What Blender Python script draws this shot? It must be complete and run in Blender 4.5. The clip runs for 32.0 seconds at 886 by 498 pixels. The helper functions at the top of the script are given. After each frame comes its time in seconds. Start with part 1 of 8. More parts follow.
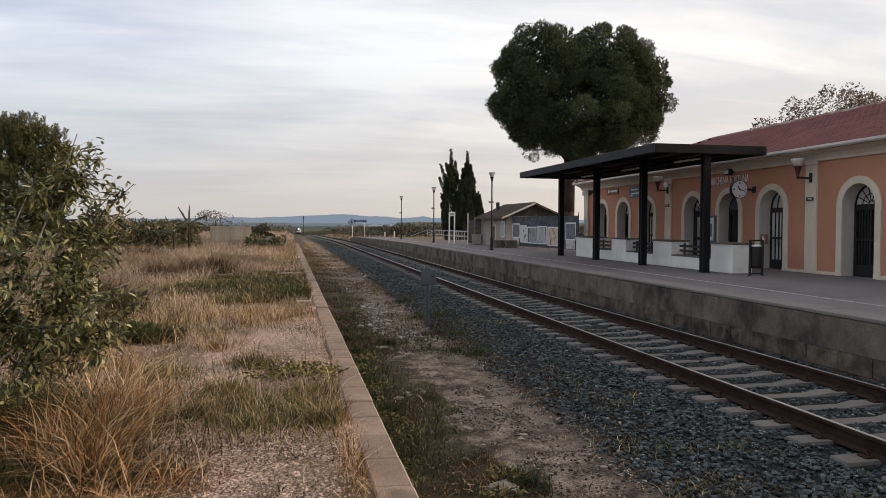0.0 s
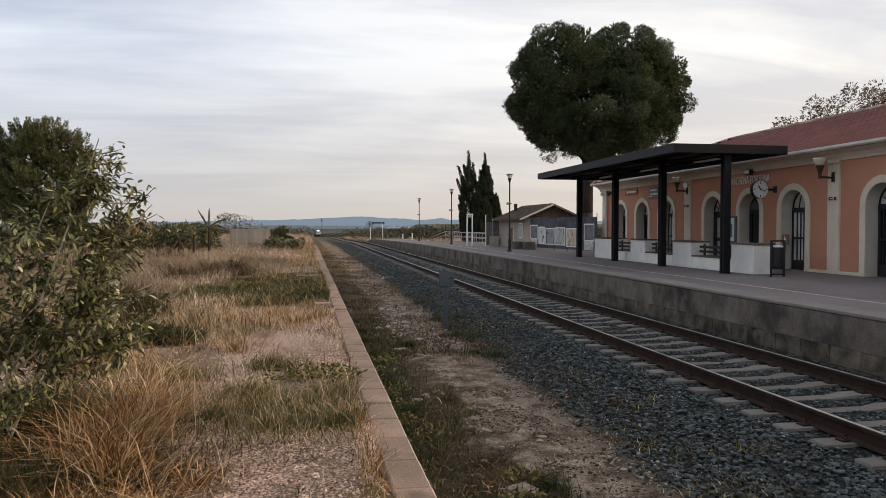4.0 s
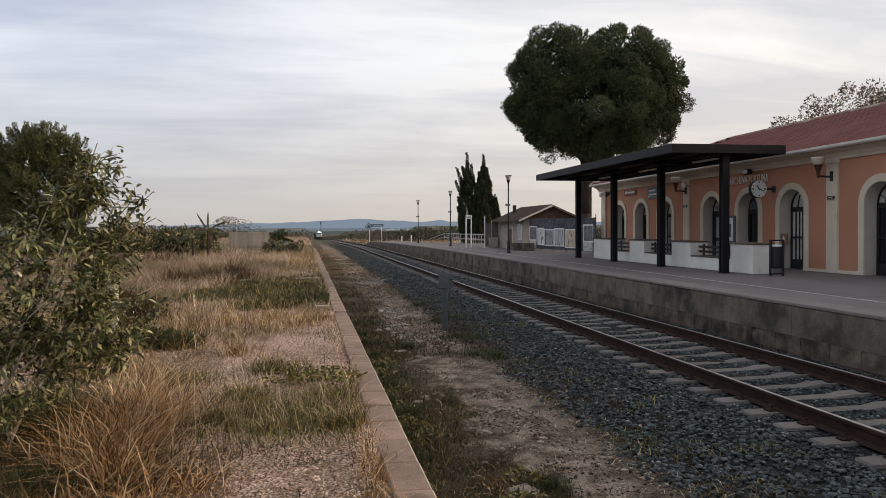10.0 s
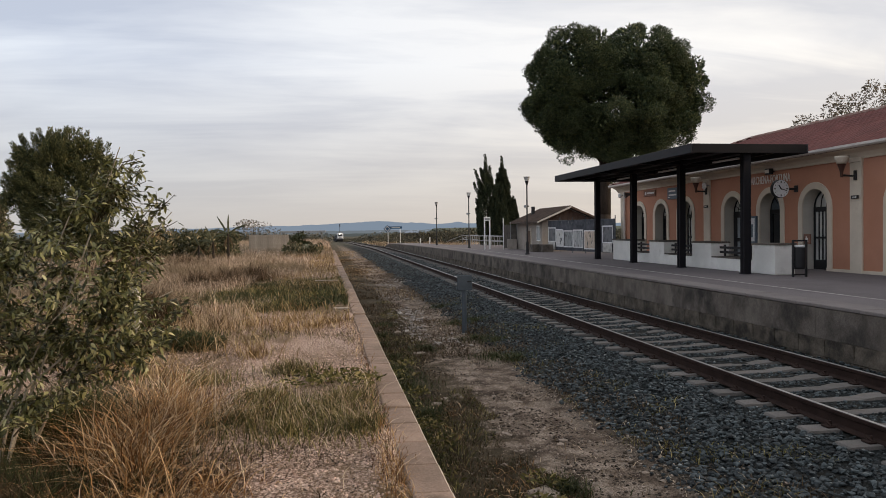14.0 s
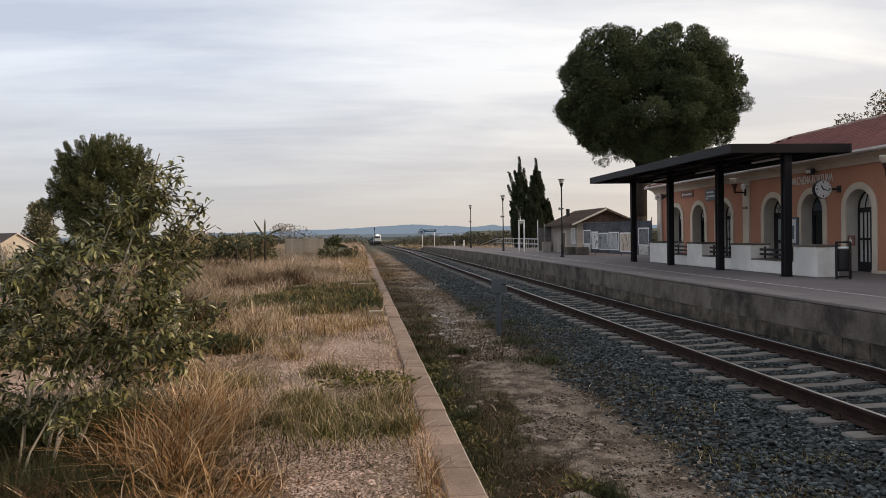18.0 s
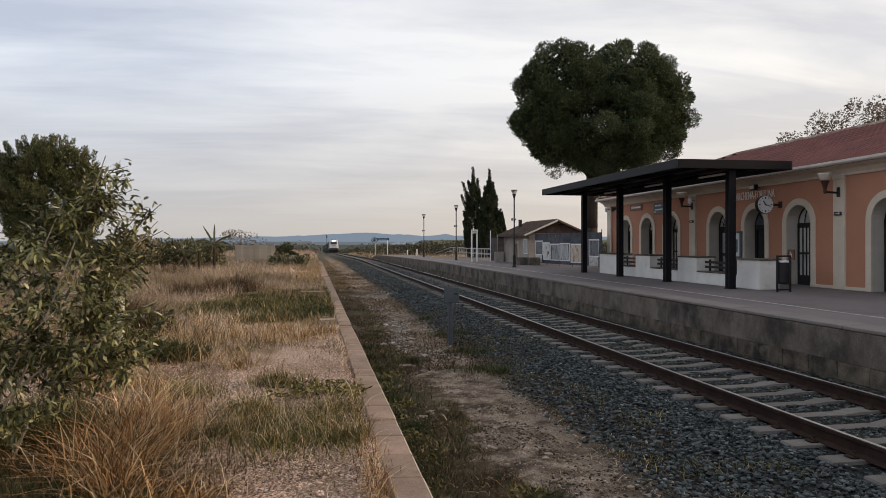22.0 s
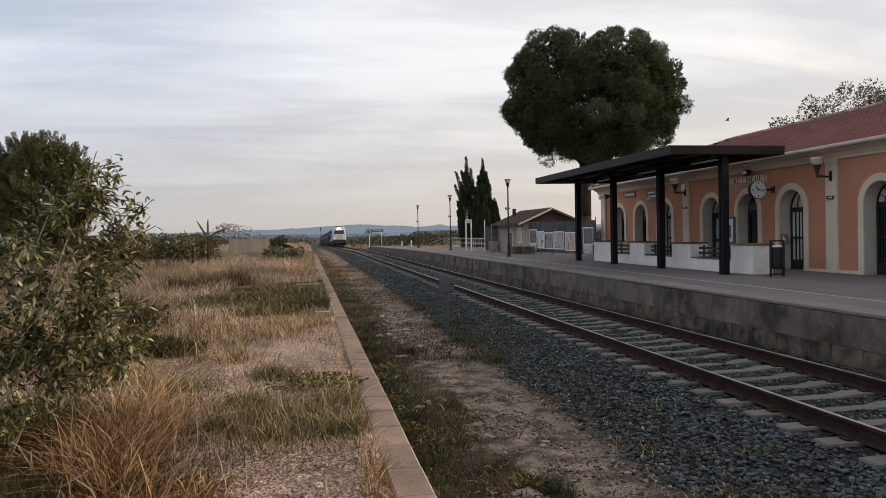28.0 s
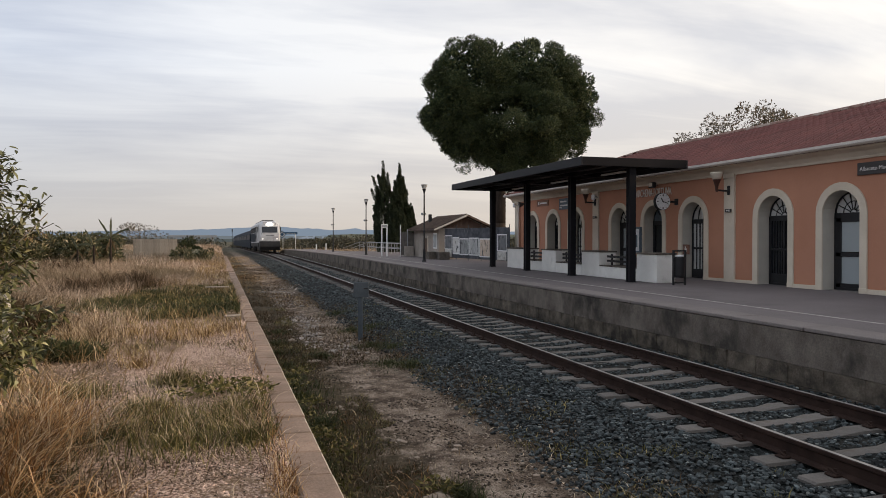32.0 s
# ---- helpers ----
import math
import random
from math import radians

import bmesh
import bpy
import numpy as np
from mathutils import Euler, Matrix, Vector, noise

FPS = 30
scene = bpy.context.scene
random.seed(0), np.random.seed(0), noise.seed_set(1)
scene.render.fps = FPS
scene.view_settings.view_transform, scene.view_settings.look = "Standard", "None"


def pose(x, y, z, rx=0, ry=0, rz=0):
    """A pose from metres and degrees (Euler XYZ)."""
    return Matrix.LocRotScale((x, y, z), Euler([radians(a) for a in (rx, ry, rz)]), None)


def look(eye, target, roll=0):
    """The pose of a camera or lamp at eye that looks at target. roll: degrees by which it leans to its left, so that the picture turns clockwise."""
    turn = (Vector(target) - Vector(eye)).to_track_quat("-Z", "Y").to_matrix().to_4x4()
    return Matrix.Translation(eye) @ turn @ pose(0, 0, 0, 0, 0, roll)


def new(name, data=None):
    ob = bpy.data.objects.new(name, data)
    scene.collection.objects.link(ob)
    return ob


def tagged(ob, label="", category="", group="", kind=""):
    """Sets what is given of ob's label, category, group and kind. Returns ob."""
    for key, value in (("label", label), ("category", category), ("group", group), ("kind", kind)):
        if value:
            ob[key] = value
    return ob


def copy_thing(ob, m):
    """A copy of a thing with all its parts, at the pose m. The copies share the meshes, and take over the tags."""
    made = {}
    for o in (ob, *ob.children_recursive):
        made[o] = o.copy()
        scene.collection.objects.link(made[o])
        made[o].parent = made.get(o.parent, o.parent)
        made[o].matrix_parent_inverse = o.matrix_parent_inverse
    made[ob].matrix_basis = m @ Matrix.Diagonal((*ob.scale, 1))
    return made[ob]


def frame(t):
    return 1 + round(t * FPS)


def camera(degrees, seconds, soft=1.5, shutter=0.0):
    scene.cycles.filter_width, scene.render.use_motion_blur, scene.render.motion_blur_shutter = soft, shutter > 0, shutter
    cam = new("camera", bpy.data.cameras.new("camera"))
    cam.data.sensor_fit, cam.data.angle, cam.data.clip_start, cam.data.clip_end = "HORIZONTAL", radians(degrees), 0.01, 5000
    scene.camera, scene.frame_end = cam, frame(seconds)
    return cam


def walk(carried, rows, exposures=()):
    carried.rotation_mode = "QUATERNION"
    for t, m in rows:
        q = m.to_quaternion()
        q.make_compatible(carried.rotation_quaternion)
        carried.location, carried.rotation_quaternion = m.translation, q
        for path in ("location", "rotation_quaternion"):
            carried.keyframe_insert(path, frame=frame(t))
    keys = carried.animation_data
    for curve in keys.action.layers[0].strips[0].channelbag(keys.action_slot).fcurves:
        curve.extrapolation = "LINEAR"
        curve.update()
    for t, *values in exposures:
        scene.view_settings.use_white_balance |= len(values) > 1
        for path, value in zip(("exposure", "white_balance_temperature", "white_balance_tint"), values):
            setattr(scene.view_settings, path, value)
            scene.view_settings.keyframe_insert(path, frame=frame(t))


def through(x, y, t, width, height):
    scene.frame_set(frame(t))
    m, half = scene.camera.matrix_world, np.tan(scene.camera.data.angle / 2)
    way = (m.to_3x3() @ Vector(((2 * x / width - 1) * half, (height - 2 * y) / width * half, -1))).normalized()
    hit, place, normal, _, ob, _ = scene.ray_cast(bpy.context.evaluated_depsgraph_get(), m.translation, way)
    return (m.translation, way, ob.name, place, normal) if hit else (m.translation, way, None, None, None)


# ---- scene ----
PATH = [
    (0.0, 88.020, -0.232, -12.043),
    (0.5, 87.934, -0.186, -11.827),
    (1.0, 88.043, -0.295, -11.113),
    (1.5, 88.028, -0.142, -10.975),
    (2.0, 88.372, -0.076, -10.572),
    (2.5, 88.370, -0.109, -10.527),
    (3.0, 88.279, 0.108, -10.633),
    (3.5, 88.125, 0.042, -10.648),
    (5.5, 88.392, 0.118, -10.364),
    (6.0, 88.466, 0.148, -10.052),
    (6.5, 88.583, 0.146, -10.193),
    (7.0, 88.408, 0.199, -10.529),
    (7.5, 88.862, 0.222, -10.606),
    (8.0, 88.874, 0.515, -10.582),
    (8.5, 88.693, 0.415, -10.225),
    (9.0, 88.474, 0.200, -10.295),
    (9.5, 88.472, 0.472, -10.137),
    (10.0, 88.303, 0.447, -10.711),
    (10.5, 88.212, 0.373, -10.716),
    (11.0, 88.188, 0.445, -10.204),
    (11.5, 87.951, 0.224, -9.003),
    (12.0, 88.269, 0.237, -8.925),
    (12.5, 88.405, 0.214, -9.518),
    (13.0, 88.594, 0.557, -9.456),
    (13.5, 88.584, 0.672, -9.252),
    (14.0, 88.467, 0.731, -9.247),
    (14.5, 88.242, 0.836, -7.328),
    (16.5, 88.509, 0.361, -6.870),
    (17.0, 88.456, 0.500, -6.983),
    (17.5, 88.783, 0.606, -6.887),
    (18.0, 88.747, 0.996, -6.538),
    (18.5, 88.201, 0.425, -5.089),
    (19.0, 88.525, 0.419, -5.554),
    (19.5, 89.060, 0.671, -7.240),
    (20.0, 89.493, 0.486, -8.623),
    (20.5, 89.539, 0.324, -8.963),
    (21.0, 89.409, 0.208, -9.706),
    (21.5, 89.453, 0.169, -10.077),
    (22.0, 89.423, 0.164, -10.260),
    (22.5, 89.550, 0.916, -9.439),
    (23.0, 89.551, 0.695, -8.763),
    (23.5, 89.580, 1.159, -8.693),
    (24.0, 89.350, 0.943, -9.253),
    (24.5, 89.654, 1.087, -9.484),
    (25.0, 89.698, 0.988, -9.671),
    (25.5, 89.831, 0.977, -10.098),
    (27.5, 88.645, 1.170, -10.492),
    (28.0, 88.655, 1.127, -10.717),
    (28.5, 88.910, 0.638, -12.305),
    (29.0, 89.129, 0.375, -15.019),
    (29.5, 89.360, 0.598, -14.717),
    (30.0, 89.172, 0.253, -16.530),
    (30.5, 88.634, 0.244, -16.237),
    (31.0, 88.345, 0.088, -15.975),
    (31.5, 88.311, 0.387, -15.913),
    (32.0, 88.974, -0.021, -17.396),
]
def drop(y):
    """The fall of the land and of the line beyond the station."""
    if y < 70:
        return 0.0
    if y < 105:
        return -(y - 70) ** 2 / 5406
    if y < 204:
        return -0.2266 - 0.0081 * (y - 105)
    return -1.0285 - 0.0147 * (min(y, 650) - 204)


EYE = (0, 0, 1.98)
cam = camera(63.1, 32.0, soft=0.5)
walk(cam, [(t, pose(*EYE, a, b, c)) for t, a, b, c in PATH],
     exposures=[(0.0, 0.0), (3.5, 0.0), (7.0, -0.07), (14.0, -0.06), (19.0, -0.02), (21.0, -0.09), (28.0, -0.08), (30.0, -0.11), (32.0, -0.05)])

# ---------------------------------------------------------------- sky and light
world = bpy.data.worlds.new("evening_sky")
scene.world = world
world.use_nodes = True
wn, wl = world.node_tree.nodes, world.node_tree.links
wn.clear()


def wnode(kind, **sets):
    n = wn.new(kind)
    for k, v in sets.items():
        n.inputs[k].default_value = v
    return n


def build_sky():
    out = wn.new("ShaderNodeOutputWorld")
    bg = wn.new("ShaderNodeBackground")
    sky = wn.new("ShaderNodeTexSky")
    sky.sky_type = "NISHITA"
    sky.sun_disc = False
    sky.sun_elevation = radians(SUN_EL)
    sky.sun_rotation = radians(SUN_AZ)
    co = wn.new("ShaderNodeTexCoord")
    sep = wn.new("ShaderNodeSeparateXYZ")
    wl.new(co.outputs["Generated"], sep.inputs[0])
    # cloud sheet: the direction laid on a plane overhead
    up = wn.new("ShaderNodeMath"); up.operation = "MAXIMUM"; up.inputs[1].default_value = 0.0
    wl.new(sep.outputs["Z"], up.inputs[0])
    add = wn.new("ShaderNodeMath"); add.operation = "ADD"; add.inputs[1].default_value = 0.13
    wl.new(up.outputs[0], add.inputs[0])
    comb = wn.new("ShaderNodeCombineXYZ")
    for axis in ("X", "Y"):
        d = wn.new("ShaderNodeMath"); d.operation = "DIVIDE"
        wl.new(sep.outputs[axis], d.inputs[0]); wl.new(add.outputs[0], d.inputs[1])
        wl.new(d.outputs[0], comb.inputs[axis])
    turn = wn.new("ShaderNodeMapping")
    turn.inputs["Rotation"].default_value = (0, 0, radians(12))
    turn.inputs["Scale"].default_value = (0.62, 1.0, 1.0)
    turn.inputs["Location"].default_value = (1.7, 0.35, 0)
    wl.new(comb.outputs[0], turn.inputs[0])
    n1 = wnode("ShaderNodeTexNoise", Scale=1.0, Detail=5.0, Roughness=0.52, Distortion=0.35)
    wl.new(turn.outputs[0], n1.inputs["Vector"])
    r1 = wn.new("ShaderNodeValToRGB")
    r1.color_ramp.elements[0].position, r1.color_ramp.elements[1].position = 0.40, 0.58
    r1.color_ramp.elements[0].color = (0.70, 0.725, 0.80, 1)
    r1.color_ramp.elements[1].color = (1.02, 1.02, 1.03, 1)
    strip = wn.new("ShaderNodeMapping")
    strip.inputs["Rotation"].default_value = (0, 0, radians(-6))
    strip.inputs["Scale"].default_value = (0.55, 2.1, 1.0)
    wl.new(comb.outputs[0], strip.inputs[0])
    n2 = wnode("ShaderNodeTexNoise", Scale=1.15, Detail=6.0, Roughness=0.58, Distortion=0.5)
    wl.new(strip.outputs[0], n2.inputs["Vector"])
    both = wn.new("ShaderNodeMix")
    both.inputs[0].default_value = 0.42
    wl.new(n1.outputs["Fac"], both.inputs[2]); wl.new(n2.outputs["Fac"], both.inputs[3])
    wl.new(both.outputs[0], r1.inputs[0])
    # towards the horizon the sheet thins out into a pale warm band
    rh = wn.new("ShaderNodeValToRGB")
    el = rh.color_ramp.elements
    el[0].position, el[0].color = 0.0, (1, 1, 1, 1)
    el[1].position, el[1].color = 0.22, (0, 0, 0, 1)
    wl.new(up.outputs[0], rh.inputs[0])
    warm = wn.new("ShaderNodeMix"); warm.data_type = "RGBA"
    warm.inputs[7].default_value = (0.68, 0.615, 0.56, 1)
    wl.new(rh.outputs[0], warm.inputs[0]); wl.new(r1.outputs[0], warm.inputs[6])
    scl = wn.new("ShaderNodeMix"); scl.data_type = "RGBA"; scl.blend_type = "MULTIPLY"
    scl.inputs[0].default_value = 1.0
    scl.inputs[7].default_value = (0.12, 0.12, 0.12, 1)
    wl.new(sky.outputs[0], scl.inputs[6])
    # brighter towards the side of the sun, cooler away from it
    gr = wn.new("ShaderNodeValToRGB")
    ge = gr.color_ramp.elements
    ge[0].position, ge[0].color = 0.0, (0.86, 0.91, 0.985, 1)
    ge[1].position, ge[1].color = 1.0, (1.16, 1.11, 1.035, 1)
    mr = wn.new("ShaderNodeMapRange")
    mr.inputs["From Min"].default_value, mr.inputs["From Max"].default_value = -0.30, 0.60
    wl.new(sep.outputs["X"], mr.inputs["Value"]); wl.new(mr.outputs[0], gr.inputs[0])
    sided = wn.new("ShaderNodeMix"); sided.data_type = "RGBA"; sided.blend_type = "MULTIPLY"
    sided.inputs[0].default_value = 1.0
    wl.new(warm.outputs[2], sided.inputs[6]); wl.new(gr.outputs[0], sided.inputs[7])
    warm = sided
    mix = wn.new("ShaderNodeMix"); mix.data_type = "RGBA"
    mix.inputs[0].default_value = 0.93
    wl.new(scl.outputs[2], mix.inputs[6]); wl.new(warm.outputs[2], mix.inputs[7])
    wl.new(mix.outputs[2], bg.inputs["Color"])
    bg.inputs["Strength"].default_value = 1.0
    wl.new(bg.outputs[0], out.inputs[0])


SUN_EL, SUN_AZ = 18.0, 100.0      # low, behind the station house, veiled by the cloud sheet
build_sky()
sun_data = bpy.data.lights.new("sun", "SUN")
sun_data.energy, sun_data.angle, sun_data.color = 3.0, radians(6), (1.0, 0.76, 0.52)
sun = new("sun", sun_data)
_az = radians(SUN_AZ)
sun.matrix_world = look((math.sin(_az) * math.cos(radians(SUN_EL)) * 50, math.cos(_az) * math.cos(radians(SUN_EL)) * 50,
                         math.sin(radians(SUN_EL)) * 50), (0, 0, 0))

# ---------------------------------------------------------------- materials


def shader(name):
    m = bpy.data.materials.new(name)
    m.use_nodes = True
    nt = m.node_tree
    return m, nt.nodes, nt.links, nt.nodes["Principled BSDF"]


def noise_tex(nodes, links, vec, scale, detail=4.0, rough=0.6, stretch=None):
    n = nodes.new("ShaderNodeTexNoise")
    n.inputs["Scale"].default_value, n.inputs["Detail"].default_value, n.inputs["Roughness"].default_value = scale, detail, rough
    if stretch:
        mp = nodes.new("ShaderNodeMapping")
        mp.inputs["Scale"].default_value = stretch
        links.new(vec, mp.inputs[0])
        vec = mp.outputs[0]
    links.new(vec, n.inputs["Vector"])
    return n.outputs["Fac"]


def ramp(nodes, links, fac, stops):
    r = nodes.new("ShaderNodeValToRGB")
    e = r.color_ramp.elements
    while len(e) < len(stops):
        e.new(0.5)
    for i, (p, c) in enumerate(stops):
        e[i].position = p
        e[i].color = (*c, 1) if len(c) == 3 else c
    links.new(fac, r.inputs[0])
    return r.outputs[0]


def blend(nodes, links, fac, a, b, mode="MIX"):
    m = nodes.new("ShaderNodeMix")
    m.data_type, m.blend_type = "RGBA", mode
    for sock, v in ((0, fac), (6, a), (7, b)):
        if isinstance(v, (int, float)):
            m.inputs[sock].default_value = v
        elif isinstance(v, tuple):
            m.inputs[sock].default_value = (*v, 1)
        else:
            links.new(v, m.inputs[sock])
    return m.outputs[2]


def surface(name, c1, c2, scale=3.0, rough=0.8, bump=0.1, metal=0.0, stain=None, stain_scale=0.6, stain_at=(0.55, 0.72),
            grain=60.0, island=0.0, piece=0.0, stretch=None, space="Object", spec=0.3, speck=1.0):
    """A surface with a broad and a fine variation, stains of their own shape, and a fine relief."""
    m, nodes, links, p = shader(name)
    if space == "World":
        vec = nodes.new("ShaderNodeNewGeometry").outputs["Position"]
    else:
        vec = nodes.new("ShaderNodeTexCoord").outputs["Object"]
    broad = noise_tex(nodes, links, vec, scale, 5.0, 0.6, stretch)
    col = ramp(nodes, links, broad, [(0.32, c1), (0.68, c2)])
    fine = noise_tex(nodes, links, vec, grain, 3.0, 0.6)
    g = ramp(nodes, links, fine, [(0.3, (1 - 0.20 * speck,) * 3), (0.7, (1 + 0.12 * speck,) * 3)])
    col = blend(nodes, links, 1.0, col, g, "MULTIPLY")
    if stain:
        s = noise_tex(nodes, links, vec, stain_scale, 6.0, 0.65, stretch)
        f = ramp(nodes, links, s, [(stain_at[0], (0, 0, 0)), (stain_at[1], (1, 1, 1))])
        col = blend(nodes, links, f, col, stain)
    if island or piece:
        if island:
            rnd = nodes.new("ShaderNodeNewGeometry").outputs["Random Per Island"]
        else:
            rnd = nodes.new("ShaderNodeObjectInfo").outputs["Random"]
        k = island or piece
        v = ramp(nodes, links, rnd, [(0.0, (1 - k, 1 - k, 1 - k)), (1.0, (1 + k, 1 + k * 0.95, 1 + k * 0.9))])
        col = blend(nodes, links, 1.0, col, v, "MULTIPLY")
    links.new(col, p.inputs["Base Color"])
    rr = nodes.new("ShaderNodeMapRange")
    rr.inputs["To Min"].default_value, rr.inputs["To Max"].default_value = max(0.02, rough - 0.12), min(1, rough + 0.1)
    links.new(broad, rr.inputs["Value"])
    links.new(rr.outputs[0], p.inputs["Roughness"])
    p.inputs["Metallic"].default_value = metal
    p.inputs["Specular IOR Level"].default_value = spec
    if bump:
        b = nodes.new("ShaderNodeBump")
        b.inputs["Strength"].default_value, b.inputs["Distance"].default_value = bump, 0.02
        links.new(fine, b.inputs["Height"])
        links.new(b.outputs[0], p.inputs["Normal"])
    return m


def foliage(name, stops, through=0.25, rough=0.6, spec=0.3, patches=None):
    """Leaves or blades: one tone each, by island."""
    m, nodes, links, p = shader(name)
    rnd = nodes.new("ShaderNodeNewGeometry").outputs["Random Per Island"]
    col = ramp(nodes, links, rnd, stops)
    vec = nodes.new("ShaderNodeNewGeometry").outputs["Position"]
    big = noise_tex(nodes, links, vec, 0.9, 3.0)
    g = ramp(nodes, links, big, [(0.3, (0.72, 0.72, 0.72)), (0.7, (1.2, 1.2, 1.2))])
    col = blend(nodes, links, 1.0, col, g, "MULTIPLY")
    if patches:
        pt = noise_tex(nodes, links, vec, 0.42, 4.0, 0.6, (1.0, 0.55, 1.0))
        col = blend(nodes, links, ramp(nodes, links, pt, [(0.44, (0, 0, 0)), (0.60, (0.85, 0.85, 0.85))]), col, patches)
    links.new(col, p.inputs["Base Color"])
    p.inputs["Roughness"].default_value = rough
    p.inputs["Specular IOR Level"].default_value = spec
    t = nodes.new("ShaderNodeBsdfTranslucent")
    links.new(col, t.inputs["Color"])
    mx = nodes.new("ShaderNodeMixShader")
    mx.inputs[0].default_value = through
    links.new(p.outputs[0], mx.inputs[1]); links.new(t.outputs[0], mx.inputs[2])
    links.new(mx.outputs[0], nodes["Material Output"].inputs["Surface"])
    return m


def glow(name, color, strength, base=1.0):
    m, nodes, links, p = shader(name)
    p.inputs["Base Color"].default_value = (*[c * base for c in color], 1)
    p.inputs["Specular IOR Level"].default_value = 0.3 * base
    p.inputs["Emission Color"].default_value = (*color, 1)
    p.inputs["Emission Strength"].default_value = strength
    return m


M_PLASTER = surface("salmon_plaster", (0.415, 0.196, 0.124), (0.475, 0.232, 0.150), 0.9, 0.9, 0.10, stain=(0.41, 0.20, 0.138), stain_scale=0.45, grain=90, space="World", speck=0.4)
M_CREAM = surface("cream_render", (0.56, 0.485, 0.39), (0.65, 0.572, 0.465), 1.5, 0.88, 0.08, stain=(0.50, 0.42, 0.33), stain_scale=1.2, space="World", speck=0.35)
M_REVEAL = surface("grey_render", (0.46, 0.425, 0.37), (0.55, 0.512, 0.448), 1.5, 0.9, 0.08, space="World", speck=0.4)
M_WHITEWALL = surface("whitewash", (0.66, 0.645, 0.61), (0.80, 0.785, 0.75), 1.3, 0.88, 0.15, stain=(0.48, 0.46, 0.43), stain_scale=1.6, stain_at=(0.6, 0.78), space="World", speck=0.3)
M_GUTTER = surface("gutter_metal", (0.52, 0.47, 0.43), (0.62, 0.57, 0.52), 2.0, 0.5, 0.0)
M_TILE = surface("roof_tile", (0.135, 0.052, 0.046), (0.180, 0.070, 0.060), 1.2, 0.8, 0.2, piece=0.14, island=0.0, stain=(0.13, 0.055, 0.05), stain_scale=0.7, space="World")
M_RIDGE = surface("mortared_ridge_tile", (0.20, 0.105, 0.085), (0.34, 0.22, 0.18), 3.0, 0.85, 0.2, stain=(0.40, 0.33, 0.28), stain_scale=2.5, stain_at=(0.5, 0.62), space="World")
M_TILE_I = surface("roof_tile_rest", (0.135, 0.052, 0.046), (0.180, 0.070, 0.060), 1.2, 0.8, 0.2, island=0.14, space="World")
M_STEEL = surface("dark_painted_steel", (0.007, 0.007, 0.009), (0.012, 0.011, 0.014), 2.0, 0.6, 0.05, spec=0.12)
M_FASCIA = surface("grey_steel_fascia", (0.014, 0.015, 0.018), (0.023, 0.024, 0.029), 1.0, 0.6, 0.05, spec=0.2)
M_IRON = surface("black_ironwork", (0.012, 0.012, 0.014), (0.022, 0.022, 0.024), 3.0, 0.5, 0.05)
M_RUST = surface("rusty_rail_steel", (0.024, 0.0140, 0.0115), (0.046, 0.028, 0.022), 6.0, 0.8, 0.25, metal=0.0, spec=0.12, stain=(0.024, 0.016, 0.013), stain_scale=2.0, grain=120)
M_RAILTOP = surface("worn_rail_head", (0.30, 0.28, 0.27), (0.42, 0.40, 0.38), 2.0, 0.35, 0.0, metal=0.8)
M_SLEEPER = surface("concrete_sleeper", (0.112, 0.102, 0.094), (0.165, 0.150, 0.138), 5.0, 0.9, 0.3, piece=0.14, stain=(0.12, 0.10, 0.085), stain_scale=4.0)
M_PLATFORM = surface("platform_paving", (0.122, 0.105, 0.105), (0.165, 0.143, 0.143), 0.6, 0.85, 0.15, stain=(0.095, 0.082, 0.082), stain_scale=0.35, space="World", grain=40)
M_COPING = surface("coping_slab", (0.155, 0.134, 0.127), (0.205, 0.18, 0.17), 1.5, 0.85, 0.2, piece=0.06, stain=(0.14, 0.122, 0.117), stain_scale=1.0, space="World")
M_WHITELINE = surface("worn_white_line", (0.22, 0.195, 0.185), (0.42, 0.385, 0.365), 4.5, 0.8, 0.05, space="World")
M_BLOCK = surface("concrete_band", (0.084, 0.070, 0.058), (0.188, 0.162, 0.138), 2.2, 0.95, 0.5, stain=(0.034, 0.030, 0.026), stain_scale=1.15, stain_at=(0.48, 0.66), stretch=(1.0, 1.0, 0.8), piece=0.03, grain=35, space="World")
M_BLOCKLOW = surface("rough_foot_block", (0.057, 0.046, 0.035), (0.17, 0.142, 0.110), 3.6, 0.95, 0.7, stain=(0.030, 0.025, 0.020), stain_scale=1.9, stain_at=(0.46, 0.64), piece=0.13, grain=28, space="World")
M_BLOCKBACK = surface("wall_joint", (0.05, 0.044, 0.038), (0.08, 0.071, 0.061), 2.0, 0.95, 0.3, space="World")
M_KERB = surface("pinkish_kerb_stone", (0.215, 0.148, 0.108), (0.335, 0.237, 0.178), 3.0, 0.9, 0.4, stain=(0.15, 0.105, 0.075), stain_scale=2.6, piece=0.13, space="World")
M_ARRIS = surface("chipped_pale_arris", (0.42, 0.34, 0.275), (0.62, 0.53, 0.45), 6.0, 0.9, 0.3, stain=(0.24, 0.17, 0.125), stain_scale=7.0, space="World")
M_FROST = surface("frosted_lamp_glass", (0.68, 0.66, 0.62), (0.80, 0.79, 0.76), 3.0, 0.35, 0.0)
for _n in M_FROST.node_tree.nodes:
    if _n.type == "BSDF_PRINCIPLED":
        _n.inputs["Transmission Weight"].default_value = 0.55
